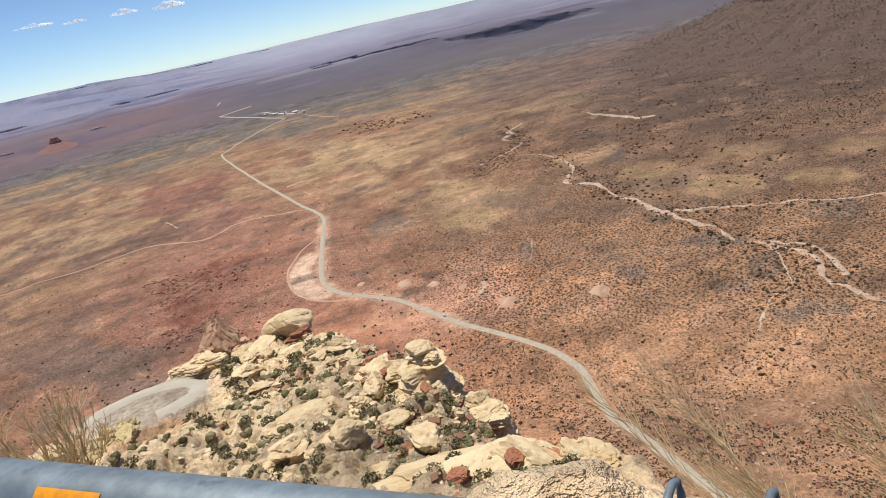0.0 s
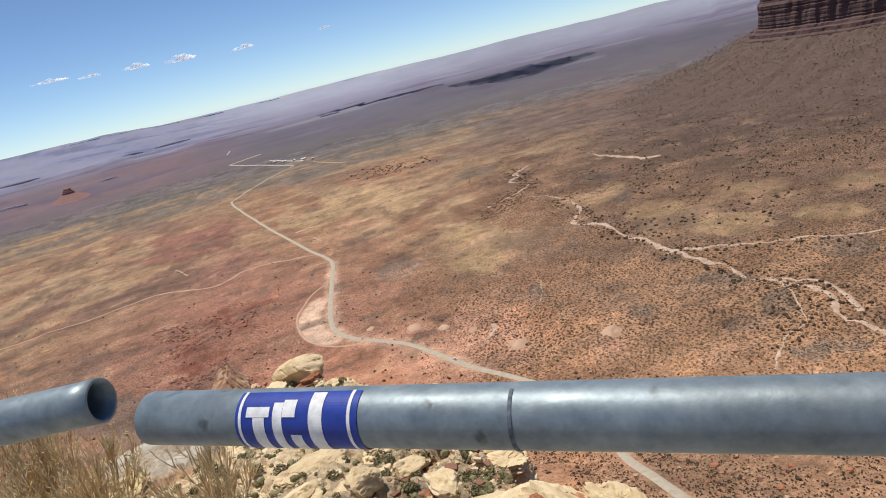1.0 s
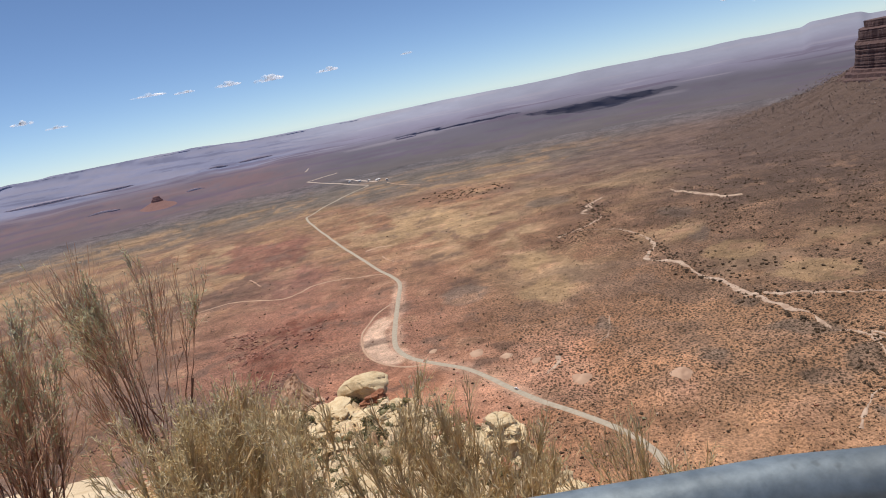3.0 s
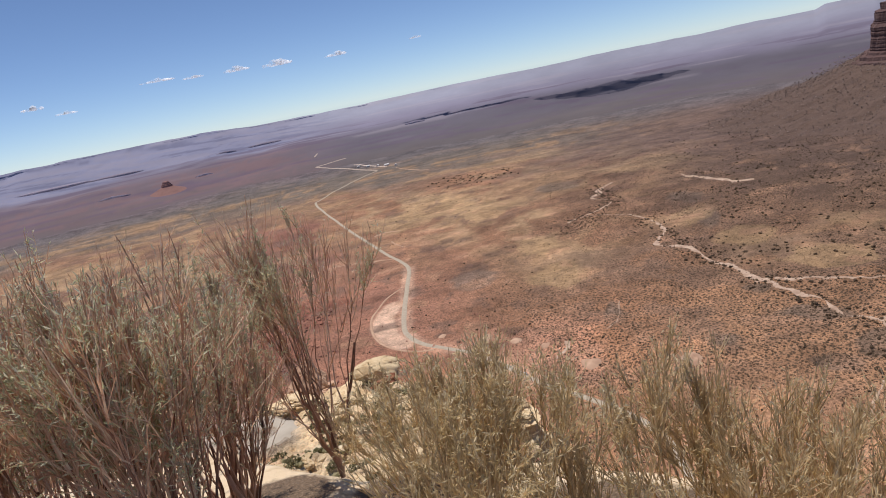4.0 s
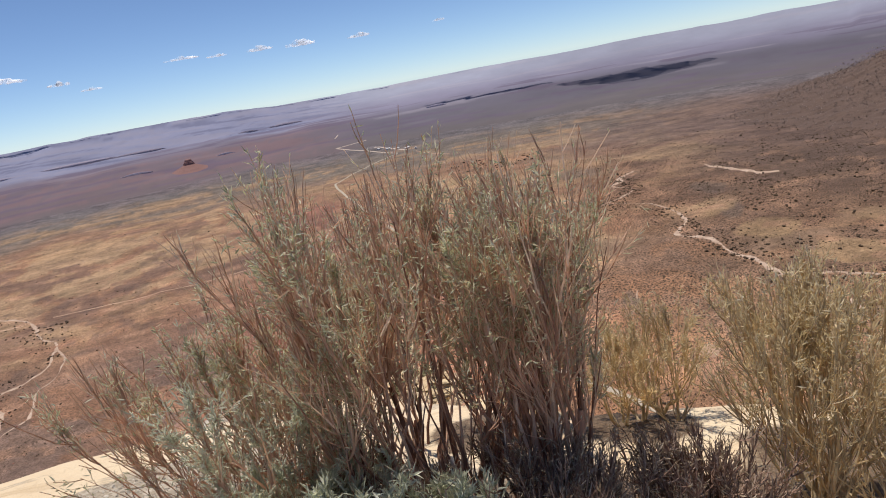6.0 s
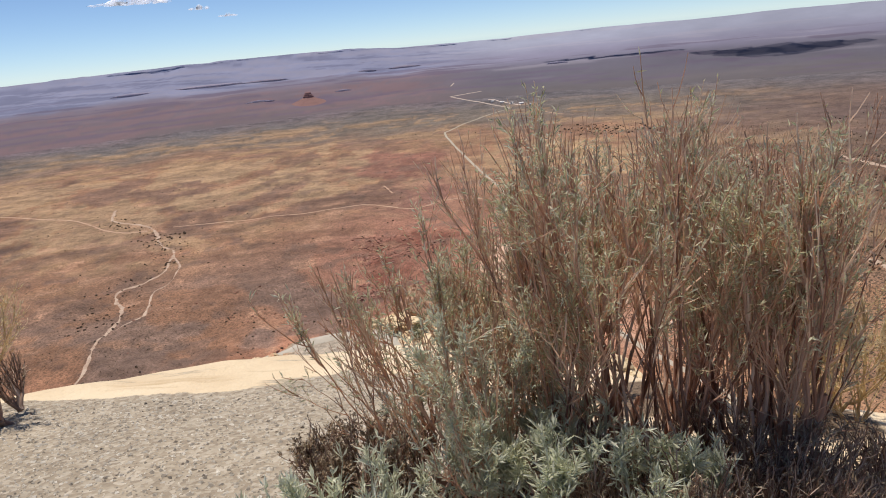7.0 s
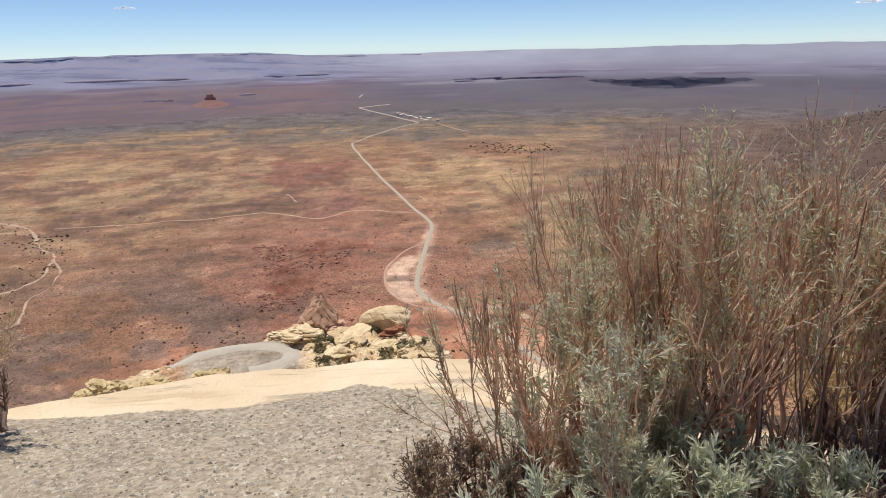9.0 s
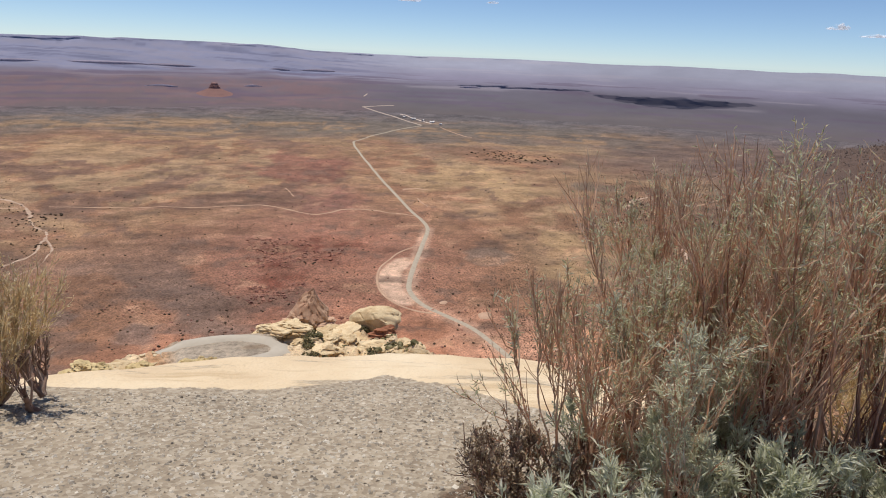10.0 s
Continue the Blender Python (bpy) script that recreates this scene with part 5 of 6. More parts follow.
# distance haze is put into the rock colour as pale blue-violet
M_FARMESA = rock_material("hazy_far_mesa_rock", (0.32, 0.30, 0.39), (0.31, 0.29, 0.375), (0.28, 0.26, 0.35), 0.02)
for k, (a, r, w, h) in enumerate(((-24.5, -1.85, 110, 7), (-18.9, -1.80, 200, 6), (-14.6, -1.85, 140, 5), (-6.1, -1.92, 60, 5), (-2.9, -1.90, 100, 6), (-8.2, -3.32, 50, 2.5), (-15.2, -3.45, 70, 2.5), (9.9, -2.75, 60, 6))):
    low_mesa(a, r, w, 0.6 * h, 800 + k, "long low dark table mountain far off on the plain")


# ---------------------------------------------------------------- clouds
def cloud_material(name="cloud_vapour", thin=0.38, thick=0.85, most=1.0):
    n = Nodes(name, 1.0)
    n.bsdf.inputs["Specular IOR Level"].default_value = 0.0
    n.colour((0.93, 0.94, 0.96))
    # a low added glow stands in for sunlight scattered through the cloud
    n.bsdf.inputs["Emission Color"].default_value = (0.86, 0.92, 1.0, 1)
    n.bsdf.inputs["Emission Strength"].default_value = 0.28
    wisp = n.ramp(n.noise(0.020, 4, 0.55), [(thin, grey(0)), (thick, grey(most))])
    clear = n.tree.nodes.new("ShaderNodeBsdfTransparent")
    ms = n.tree.nodes.new("ShaderNodeMixShader")
    n.link(wisp, ms.inputs[0])
    n.link(clear.outputs[0], ms.inputs[1])
    tr = n.tree.nodes.new("ShaderNodeBsdfTranslucent")
    tr.inputs[0].default_value = (0.97, 0.97, 0.98, 1)
    soft_mix = n.tree.nodes.new("ShaderNodeMixShader")
    soft_mix.inputs[0].default_value = 0.2
    n.link(n.bsdf.outputs[0], soft_mix.inputs[1])
    n.link(tr.outputs[0], soft_mix.inputs[2])
    n.link(soft_mix.outputs[0], ms.inputs[2])
    n.link(ms.outputs[0], n.tree.nodes["Material Output"].inputs["Surface"])
    return n.mat


M_CLOUD = cloud_material()
M_BROAD_CLOUD = cloud_material("broad_cloud_vapour", 0.05, 0.25, 0.30)


def cloud(a, el, wide, high, seed, r=4850, label="small white fair-weather cloud with a flat base"):
    """A heap of soft lumps over a flat base. wide and high in degrees."""
    rng = np.random.RandomState(seed)
    x, y = polar(a, r)
    z = 1.45 + r * math.tan(radians(el))
    W, Hh = 1.15 * r * math.tan(radians(wide)) / 2, 0.8 * r * math.tan(radians(high))
    bm = bmesh.new()
    n = 14
    for k in range(n):
        t = rng.uniform(-1, 1)
        s = (1 - 0.75 * abs(t)) * rng.uniform(0.5, 1.0)
        m = Matrix.Translation((t * W * 0.85, rng.uniform(-0.3, 0.3) * W * 0.1, Hh * 0.35 * s)) @ Matrix.Diagonal((W * 0.26 * (0.6 + 0.4 * s), W * 0.08, Hh * 0.62 * s, 1))
        bmesh.ops.create_icosphere(bm, subdivisions=3, radius=1, matrix=m)
    for v in bm.verts:
        f = noise.fractal(v.co / (W * 0.16) + Vector((seed, 0, 0)), 0.6, 2.0, 4)
        v.co.x += f * W * 0.07
        v.co.z = max(v.co.z + f * Hh * 0.12, -0.10 * Hh + 0.05 * f * Hh)
    me = bpy.data.meshes.new("cloud")
    bm.to_mesh(me)
    bm.free()
    me.materials.append(M_CLOUD)
    me.polygons.foreach_set("use_smooth", [True] * len(me.polygons))
    ob = new("cloud", me)
    ob.matrix_basis = pose(x, y, z, 0, 0, -a)
    return tagged(ob, label, "cloud", "clouds")


for k, (a, el, w, h) in enumerate([(-0.3, 4.15, 2.5, 0.75), (-3.5, 4.3, 1.9, 0.6), (-6.9, 4.35, 1.6, 0.35), (-9.6, 4.55, 2.4, 0.35), (4.7, 4.0, 1.9, 0.5),
                                   (11.4, 4.1, 1.0, 0.3), (-18.4, 4.05, 1.5, 0.5), (-16.4, 3.4, 1.4, 0.3), (-23.2, 4.75, 5.2, 0.75), (-22.6, 6.3, 1.4, 0.45),
                                   (37.3, 2.9, 1.6, 0.6), (39.6, 2.4, 1.8, 0.35)]):
    cloud(a, el, w, h, 500 + k)


def shade_cloud(a, r, long_m, wide_m, seed):
    """A cloud high overhead, whose shadow lies on the plain."""
    x, y = polar(a, r)
    z = 1500
    s = SUN / SUN.z
    rng = np.random.RandomState(seed)
    bm = bmesh.new()
    for t, w in ((-0.62, 0.35), (-0.3, 0.7), (0.05, 1.0), (0.4, 0.85), (0.75, 0.4)):
        m = Matrix.Translation((t * long_m / 2, (0.25 - 0.5 * w) * wide_m * 0.5, rng.uniform(0, 40))) @ Matrix.Diagonal((long_m * 0.22, wide_m * 0.5 * w, 40, 1))
        bmesh.ops.create_icosphere(bm, subdivisions=4, radius=1, matrix=m)
    for v in bm.verts:
        f = noise.fractal(v.co / 90 + Vector((seed, 0, 0)), 0.6, 2.0, 4)
        v.co += Vector((f * 40, f * 30, f * 12))
    me = bpy.data.meshes.new("cloud")
    bm.to_mesh(me)
    bm.free()
    me.materials.append(M_BROAD_CLOUD)
    ob = new("cloud", me)
    gz = ground_z(x, y)
    ob.matrix_basis = pose(x + s.x * (z - gz), y + s.y * (z - gz), z, 0, 0, -a)
    return tagged(ob, "broad grey-white cloud high over the plain", "cloud", "clouds")


shade_cloud(26, 3880, 780, 280, 601)
shade_cloud(14.0, 4005, 720, 45, 602)


# ---------------------------------------------------------------- bushes by the rail
def grown(rng, p0, phi, tilt0, tilt1, length, wob, k, lean):
    """Polylines that start at p0, lean by tilt0 and end by tilt1."""
    n = len(phi)
    t = np.linspace(0, 1, k)[None]
    tilt = tilt0[:, None] + (tilt1 - tilt0)[:, None] * t
    ph = phi[:, None] + np.cumsum(rng.normal(size=(n, k)) * wob, 1)
    d = np.stack([np.sin(tilt) * np.cos(ph) + lean[0], np.sin(tilt) * np.sin(ph) + lean[1], np.cos(tilt)], -1)
    d += rng.normal(size=d.shape) * wob * 0.6
    seg = d * (length / (k - 1))[:, None, None]
    return p0[:, None] + np.cumsum(np.concatenate([np.zeros((n, 1, 3)), seg[:, 1:]], 1), 1)


def between(lines, i, at):
    k = lines.shape[1]
    idx = np.minimum((at * (k - 1)).astype(int), k - 2)
    fr = (at * (k - 1) - idx)[:, None]
    p = lines[i, idx] * (1 - fr) + lines[i, idx + 1] * fr
    d = lines[i, idx + 1] - lines[i, idx]
    return p, d / (np.linalg.norm(d, axis=1, keepdims=True) + 1e-9)


def bush(name, x, y, seed, stems, height, spread, branches, twigs, leaves, mats, label, lean=(0, 0), limbs=7, leaf_len=0.024, leaf_w=0.0021, sink=0.03, category="bush", low=0.30,
         thick=1.0, root=0.13, bare=0.35, splay=0.27):
    """A broom-like desert bush: gnarled limbs at the root, stems that fan out into plumes of twigs, some leafy, some bare."""
    rng = np.random.RandomState(seed)
    thing = empty(name, pose(x, y, float(ledge_z(np.array([x]), np.array([y]))[0]) - sink))
    # gnarled limbs, from a few root crowns
    crowns = rng.normal(size=(max(2, limbs // 3), 3)) * np.array([root, root, 0]) * height
    own = crowns[rng.randint(0, len(crowns), limbs)]
    phi = rng.uniform(0, 2 * np.pi, limbs)
    limb_t = rng.uniform(0.35, 1.15, limbs) * min(spread, 1.1)
    limb = grown(rng, own, phi, limb_t, limb_t * 0.6, height * rng.uniform(0.22, 0.48, limbs), 0.28, 8, lean)
    v, f = tubes(limb, (thick * rng.uniform(0.008, 0.015, limbs))[:, None] * np.linspace(1, 0.45, 8)[None], 6)
    tagged(part_of("limb", mesh_of("limb", v, f, [mats[0]], True), thing), kind="stuff")
    # stems from the limbs, bending upward
    i = rng.randint(0, limbs, stems)
    p0, _ = between(limb, i, rng.uniform(0.05, 1.0, stems))
    sphi = phi[i] + rng.normal(size=stems) * 0.8
    t0 = np.radians(6 + 56 * rng.uniform(0, 1, stems)) * spread
    size = height * rng.uniform(0.42, 0.80, stems) * (1.05 - 0.28 * t0)
    main = grown(rng, p0, sphi, t0, t0 * rng.uniform(0.35, 0.95, stems), size, 0.17, 8, lean)
    main = p0[:, None] + (main - p0[:, None]) * np.minimum(1.0, height * rng.uniform(0.72, 0.90, stems) / np.maximum(main[:, -1, 2], 0.01))[:, None, None]
    v, f = tubes(main, (thick * rng.uniform(0.0026, 0.0062, stems))[:, None] * np.linspace(1, 0.22, 8)[None], 5)
    tagged(part_of("stem", mesh_of("stem", v, f, [mats[-1] if len(mats) > 3 else mats[0]]), thing), kind="stuff")
    leafy = np.where(rng.uniform(0, 1, stems) < bare, 0.06, rng.uniform(0.35, 1.0, stems))
    roof = height * (0.97 + 0.12 * rng.uniform(-1, 1, stems))

    def shoot(parent, top, n, at0, at1, bend, length, r0, r1, wob, k, share):
        i = rng.choice(len(parent), n, p=share / share.sum())
        at = at0 + (at1 - at0) * rng.uniform(0, 1, n) ** 0.8
        p, d = between(parent, i, at)
        tilt = np.arccos(np.clip(d[:, 2], -1, 1))
        ph = np.arctan2(d[:, 1], d[:, 0]) + rng.normal(size=n) * bend * 2.0
        t0 = np.abs(tilt + rng.normal(size=n) * bend) + 0.05
        out = grown(rng, p, ph, t0, t0 * rng.uniform(0.35, 1.0, n), length * rng.uniform(0.35, 1.0, n) * (1.2 - 0.5 * at), wob, k, (lean[0] * 0.4, lean[1] * 0.4))
        ok = out[:, -1, 2] < roof[top[i]]
        return out[ok], rng.uniform(r0, r1, n)[ok], top[i][ok]
    br, rad, top = shoot(main, np.arange(stems), branches, 0.46, 0.98, splay, height * 0.34, 0.0016, 0.0032, 0.13, 6, rng.uniform(0.2, 1.0, stems) ** 1.5)
    v, f = tubes(br, thick * rad[:, None] * np.linspace(1, 0.42, 6)[None], 3)
    tagged(part_of("branch", mesh_of("branch", v, f, [mats[1]]), thing), kind="stuff")
    tw, rad, top = shoot(br, top, twigs, 0.08, 1.0, splay * 1.25, height * 0.15, 0.0010, 0.0018, 0.11, 4, rng.uniform(0.1, 1.0, len(br)))
    v, f = tubes(tw, thick * rad[:, None] * np.linspace(1, 0.5, 4)[None], 3)
    tagged(part_of("twig", mesh_of("twig", v, f, [mats[1]]), thing), kind="stuff")
    # narrow leaves on the leafy plumes, more of them above
    share = leafy[top] * (0.03 + np.clip((tw[:, 0, 2] - height * low * 0.6) / (height * 0.3), 0, 1))
    j = rng.choice(len(tw), leaves, p=share / share.sum())
    b, d = between(tw, j, rng.uniform(0.05, 1.0, leaves))
    d = d * np.array([1, 1, 0.7]) + rng.normal(size=d.shape) * 0.5
    d /= np.linalg.norm(d, axis=1, keepdims=True)
    s = np.cross(d, rng.normal(size=d.shape))
    s /= np.linalg.norm(s, axis=1, keepdims=True)
    L = leaf_len * rng.uniform(0.5, 1.4, leaves)[:, None]
    w = leaf_w * rng.uniform(0.7, 1.4, leaves)[:, None]
    fold = np.cross(s, d) * w * 0.7
    quad = np.stack([b - s * w * 0.3, b + d * L * 0.5 - s * w + fold, b + d * L, b + d * L * 0.5 + s * w + fold], 1).reshape(-1, 3)
    tagged(part_of("foliage", mesh_of("foliage", quad, np.arange(leaves * 4).reshape(-1, 4), [mats[2]]), thing), kind="stuff")
    return tagged(thing, label, category, "bushes along the rail")


DRY = (M_STEM, M_TWIG, M_LEAF)
STRAW = (M_STRAW, M_STRAW, M_PALE)
bush("bush", -3.72, 3.24, 1, 44, 1.18, 0.52, 300, 1200, 6500, DRY, "tall broom-like bush with dark brown stems and sparse grey-green leaves", limbs=14, thick=1.2, bare=0.40, root=0.14, low=0.5)
bush("bush", -3.36, 3.14, 21, 34, 1.24, 0.24, 300, 1300, 6500, DRY, "slender tall bush with dark brown stems and grey-green leaves", limbs=9, thick=1.2, bare=0.30, root=0.07, low=0.5)
bush("bush", -3.75, 3.42, 2, 40, 1.38, 0.46, 300, 1400, 8500, DRY, "tall broom-like bush with tan twigs and grey-green leaves", limbs=16, root=0.09, bare=0.35, thick=1.15, low=0.45)
bush("bush", -3.32, 4.46, 3, 46, 1.44, 0.4, 380, 1800, 9500, DRY, "tall dry bush at the ledge's edge", limbs=8, bare=0.5, thick=1.0)
bush("bush", -3.22, 3.72, 30, 42, 1.14, 0.42, 300, 1300, 6000, DRY, "tall dry bush with grey-green leaves at the ledge's edge", limbs=10, bare=0.35, thick=1.1, root=0.09, low=0.4)
bush("bush", -4.20, 3.50, 4, 64, 1.06, 0.75, 320, 1500, 7000, (M_STEM, M_TWIG, M_LEAF, M_TWIG), "dry tan bush at the gravel's edge", lean=(-0.03, -0.05), limbs=10, bare=0.4, thick=1.0, root=0.16, low=0.45)
bush("bush", -4.08, 3.36, 25, 32, 0.84, 0.55, 200, 800, 6500, (M_TWIG, M_TWIG, M_FRESH), "pale bush with pinkish twigs and silvery green leaves", lean=(-0.06, -0.03), limbs=10, bare=0.35, thick=1.0, root=0.14, low=0.5)
bush("bush", -4.24, 3.60, 24, 50, 0.42, 0.95, 300, 1000, 2600, (M_TWIG, M_TWIG, M_FRESH), "low pale bush with tan twigs and silvery leaves", limbs=12, bare=0.3, thick=1.0, root=0.3, splay=0.35)
bush("bush", -2.48, 3.14, 5, 90, 0.86, 0.64, 560, 2300, 8000, (M_STRAW, M_STRAW, M_PALE), "low rounded olive-tan bush", limbs=14, bare=0.1, root=0.16, thick=0.9)
bush("bush", -2.66, 4.2, 27, 60, 0.64, 0.9, 400, 1900, 5000, (M_STRAW, M_STRAW, M_PALE), "low straw-coloured bush at the ledge's edge", limbs=12, bare=0.15, root=0.24, thick=0.8)
bush("bush", -2.04, 3.50, 6, 100, 0.8, 0.85, 800, 3600, 4500, STRAW, "low straw-coloured bush at the ledge's edge", limbs=11, root=0.28)
bush("bush", -1.62, 3.26, 26, 90, 0.7, 0.90, 640, 3000, 2500, STRAW, "low straw-coloured bush at the ledge's edge", limbs=11, root=0.24)
bush("bush", -1.15, 2.95, 7, 60, 0.6, 1.25, 340, 1500, 300, (M_STRAW, M_STRAW, M_LEAF), "low dry straw-coloured bush on the sandy ledge", splay=0.3)
bush("bush", -4.38, 3.22, 8, 46, 0.52, 0.85, 220, 700, 4200, (M_STEM, M_FRESH, M_FRESH), "small silvery green bush with narrow leaves", leaf_len=0.038, leaf_w=0.0034, low=0.08, bare=0.0, root=0.25)
bush("bush", -3.92, 2.98, 18, 44, 0.50, 0.80, 200, 650, 3600, (M_STEM, M_FRESH, M_FRESH), "small silvery green bush with narrow leaves", leaf_len=0.036, leaf_w=0.0033, low=0.08, bare=0.0, root=0.25)
bush("bush", -3.64, 2.94, 31, 34, 0.44, 0.8, 150, 480, 2600, (M_STEM, M_FRESH, M_FRESH), "small silvery green bush with narrow leaves", leaf_len=0.036, leaf_w=0.0031, low=0.08, bare=0.0, root=0.22)
bush("bush", -4.16, 3.14, 28, 34, 0.48, 0.8, 150, 480, 2600, (M_STEM, M_FRESH, M_FRESH), "small silvery green bush with narrow leaves", leaf_len=0.038, leaf_w=0.0030, low=0.08, bare=0.0, root=0.2)
bush("bush", -4.57, 3.46, 9, 80, 0.40, 1.25, 800, 2800, 9000, (M_DEAD, M_DEAD, M_DULL), "low dark tangled shrub with small dull leaves at the gravel's edge", leaf_len=0.013, leaf_w=0.0042, low=0.1, bare=0.1, splay=0.5, root=0.30, limbs=12)
bush("bush", -3.50, 2.96, 10, 90, 0.50, 1.05, 560, 2000, 2600, (M_DEAD, M_DEAD, M_DULL), "low dark bush with few leaves", splay=0.4)
bush("bush", -2.92, 2.98, 13, 56, 0.46, 1.1, 360, 1100, 500, (M_DEAD, M_DEAD, M_DULL), "bare dark purple-brown bush", splay=0.3)
bush("bush", -3.62, 3.06, 19, 60, 0.50, 1.0, 420, 1300, 1500, (M_DEAD, M_DEAD, M_DULL), "low tangle of bare dark twigs under the tall bushes", splay=0.4, limbs=14, thick=1.2, root=0.3)
bush("bush", -3.80, 3.06, 29, 50, 0.46, 1.0, 340, 1100, 1200, (M_DEAD, M_DEAD, M_DULL), "low tangle of bare dark twigs under the tall bushes", splay=0.4, limbs=14, thick=1.2, root=0.25)
bush("bush", -3.20, 3.04, 14, 100, 0.42, 1.05, 560, 1800, 1500, (M_DEAD, M_DEAD, M_DULL), "low tangle of bare dark twigs under the tall bushes", splay=0.45, limbs=14, thick=1.2, root=0.3)
bush("bush", -7.16, 4.72, 11, 110, 0.80, 0.62, 700, 2600, 7000, (M_STEM, M_STRAW, M_PALE, M_STRAW), "clump of straw-coloured twigs with a dark woody root on the gravel", lean=(0.03, 0), thick=1.1, root=0.22, limbs=16, low=0.1)
bush("bush", -6.86, 4.55, 32, 60, 0.36, 1.0, 300, 900, 200, (M_DEAD, M_DEAD, M_DULL), "dark tangle of dead roots and twigs on the gravel", splay=0.45, limbs=16, thick=1.4, root=0.35)
bush("bush", 1.66, 0.20, 12, 110, 0.92, 0.9, 800, 3200, 800, (M_STRAW, M_STRAW, M_PALE), "dry straw-coloured bush leaning out over the ledge's edge", lean=(-0.42, 0.85), sink=0.05, thick=0.8, root=0.22, limbs=12)


# ---------------------------------------------------------------- the pipe rail
PIPE_R = 0.0211


class Axis:
    """A straight pipe's axis, along x: y = y0 + dy x, z = z0 + dz x."""

    def __init__(self, y0, z0, dy, dz):
        self.o, self.d = Vector((0, y0, z0)), Vector((1, dy, dz))

    def at(self, x):
        return self.o + self.d * x

    def axes(self):
        a = self.d.normalized()
        back = Vector((0, -1, 0))
        back = (back - a * back.dot(a)).normalized()
        up = back.cross(a) if back.cross(a).z > 0 else a.cross(back)
        return a, back, up


A_RAIL = Axis(0.280, 1.212, -0.846, -0.006)
B_RAIL = Axis(0.605, 1.257, -0.480, 0.053)
C_RAIL = Axis(1.188, 1.255, -0.152, 0.017)


def pipe_mesh(name, points, radii, material, sides=40, wall=0.0028):
    """A hollow pipe along points; open ends show the wall's thickness."""
    pts = np.array([list(p) for p in points])
    n = len(pts)
    way = np.gradient(pts, axis=0)
    way /= np.linalg.norm(way, axis=1, keepdims=True)
    back = np.array([0, -1.0, 0])
    u = back[None] - way * (way @ back)[:, None]
    u /= np.linalg.norm(u, axis=1, keepdims=True)
    v = np.cross(u, way)
    ang = np.linspace(0, 2 * np.pi, sides, endpoint=False)
    ring = u[:, None] * np.cos(ang)[None, :, None] + v[:, None] * np.sin(ang)[None, :, None]
    rad = np.array(radii)[:, None] * np.ones((1, sides))
    outer = pts[:, None] + ring * rad[..., None]
    inner = (pts[:, None] + ring * (rad - wall)[..., None])[::-1]
    loop = np.concatenate([outer, inner, outer[:1]], 0)
    verts = loop[:-1].reshape(-1, 3)
    faces = grid_faces(2 * n, sides, True).tolist()
    last = (2 * n - 1) * sides
    for s in range(sides):
        faces.append([last + s, last + (s + 1) % sides, (s + 1) % sides, s])
    me = mesh_of(name, verts, faces, [material], True)
    return me


def ring_mesh(name, centre, axis, profile, material, sides=40, squash=1.0):
    """A turned ring: profile of (along, radius), closed."""
    a, back, up = axis
    ang = np.linspace(0, 2 * np.pi, sides, endpoint=False)
    rows = []
    for s, r in profile:
        rows.append([list(centre + a * s + back * (r * math.cos(t)) + up * (r * squash * math.sin(t))) for t in ang])
    rows.append(rows[0])
    v = np.array(rows[:-1]).reshape(-1, 3)
    n = len(profile)
    faces = []
    for i in range(n):
        for s in range(sides):
            faces.append([i * sides + s, i * sides + (s + 1) % sides, ((i + 1) % n) * sides + (s + 1) % sides, ((i + 1) % n) * sides + s])
    return mesh_of(name, v, faces, [material], True)


def wrap(axis, x0, flat, lift=0.0006):
    """Bends flat points (along, round) in metres on to the pipe; 0 round faces the walker, upward is plus."""
    a, back, up = axis.axes()
    c = axis.at(x0)
    out = []
    r = PIPE_R + lift
    for s, t in flat:
        g = t / PIPE_R
        out.append(c + a * s + back * (r * math.cos(g)) + up * (r * math.sin(g)))
    return out


def patch(name, axis, x0, outline, material, parent, label="", lift=0.0006):
    """A thin printed patch on the pipe, from bars (s0, t0, s1, t1) in metres."""
    bm = bmesh.new()
    for s0, t0, s1, t1 in outline:
        ns, nt = max(1, int(abs(s1 - s0) / 0.004)), max(2, int(abs(t1 - t0) / 0.002))
        g = [[bm.verts.new(p) for p in wrap(axis, x0, [(s0 + (s1 - s0) * i / ns, t0 + (t1 - t0) * j / nt) for j in range(nt + 1)], lift)] for i in range(ns + 1)]
        for i in range(ns):
            for j in range(nt):
                bm.faces.new((g[i][j], g[i + 1][j], g[i + 1][j + 1], g[i][j + 1]))
    return part(name, bm, material, parent, label)


def blob_patch(name, axis, x0, centre, rs, rt, material, parent, hole=0.0, lift=0.001, a0=0.0, a1=6.2832):
    """A printed oval, or the rim of one."""
    bm = bmesh.new()
    n = 28
    rows = []
    for q in [hole + (1 - hole) * i / 9 for i in range(10)]:
        rows.append([bm.verts.new(p) for p in wrap(axis, x0, [(centre[0] + rs * q * math.cos(a0 + (a1 - a0) * k / n), centre[1] + rt * q * math.sin(a0 + (a1 - a0) * k / n)) for k in range(n + 1)], lift)])
    for i in range(9):
        for k in range(n):
            bm.faces.new((rows[i][k], rows[i][k + 1], rows[i + 1][k + 1], rows[i + 1][k]))
    bmesh.ops.remove_doubles(bm, verts=bm.verts, dist=1e-6)
    return part(name, bm, material, parent)


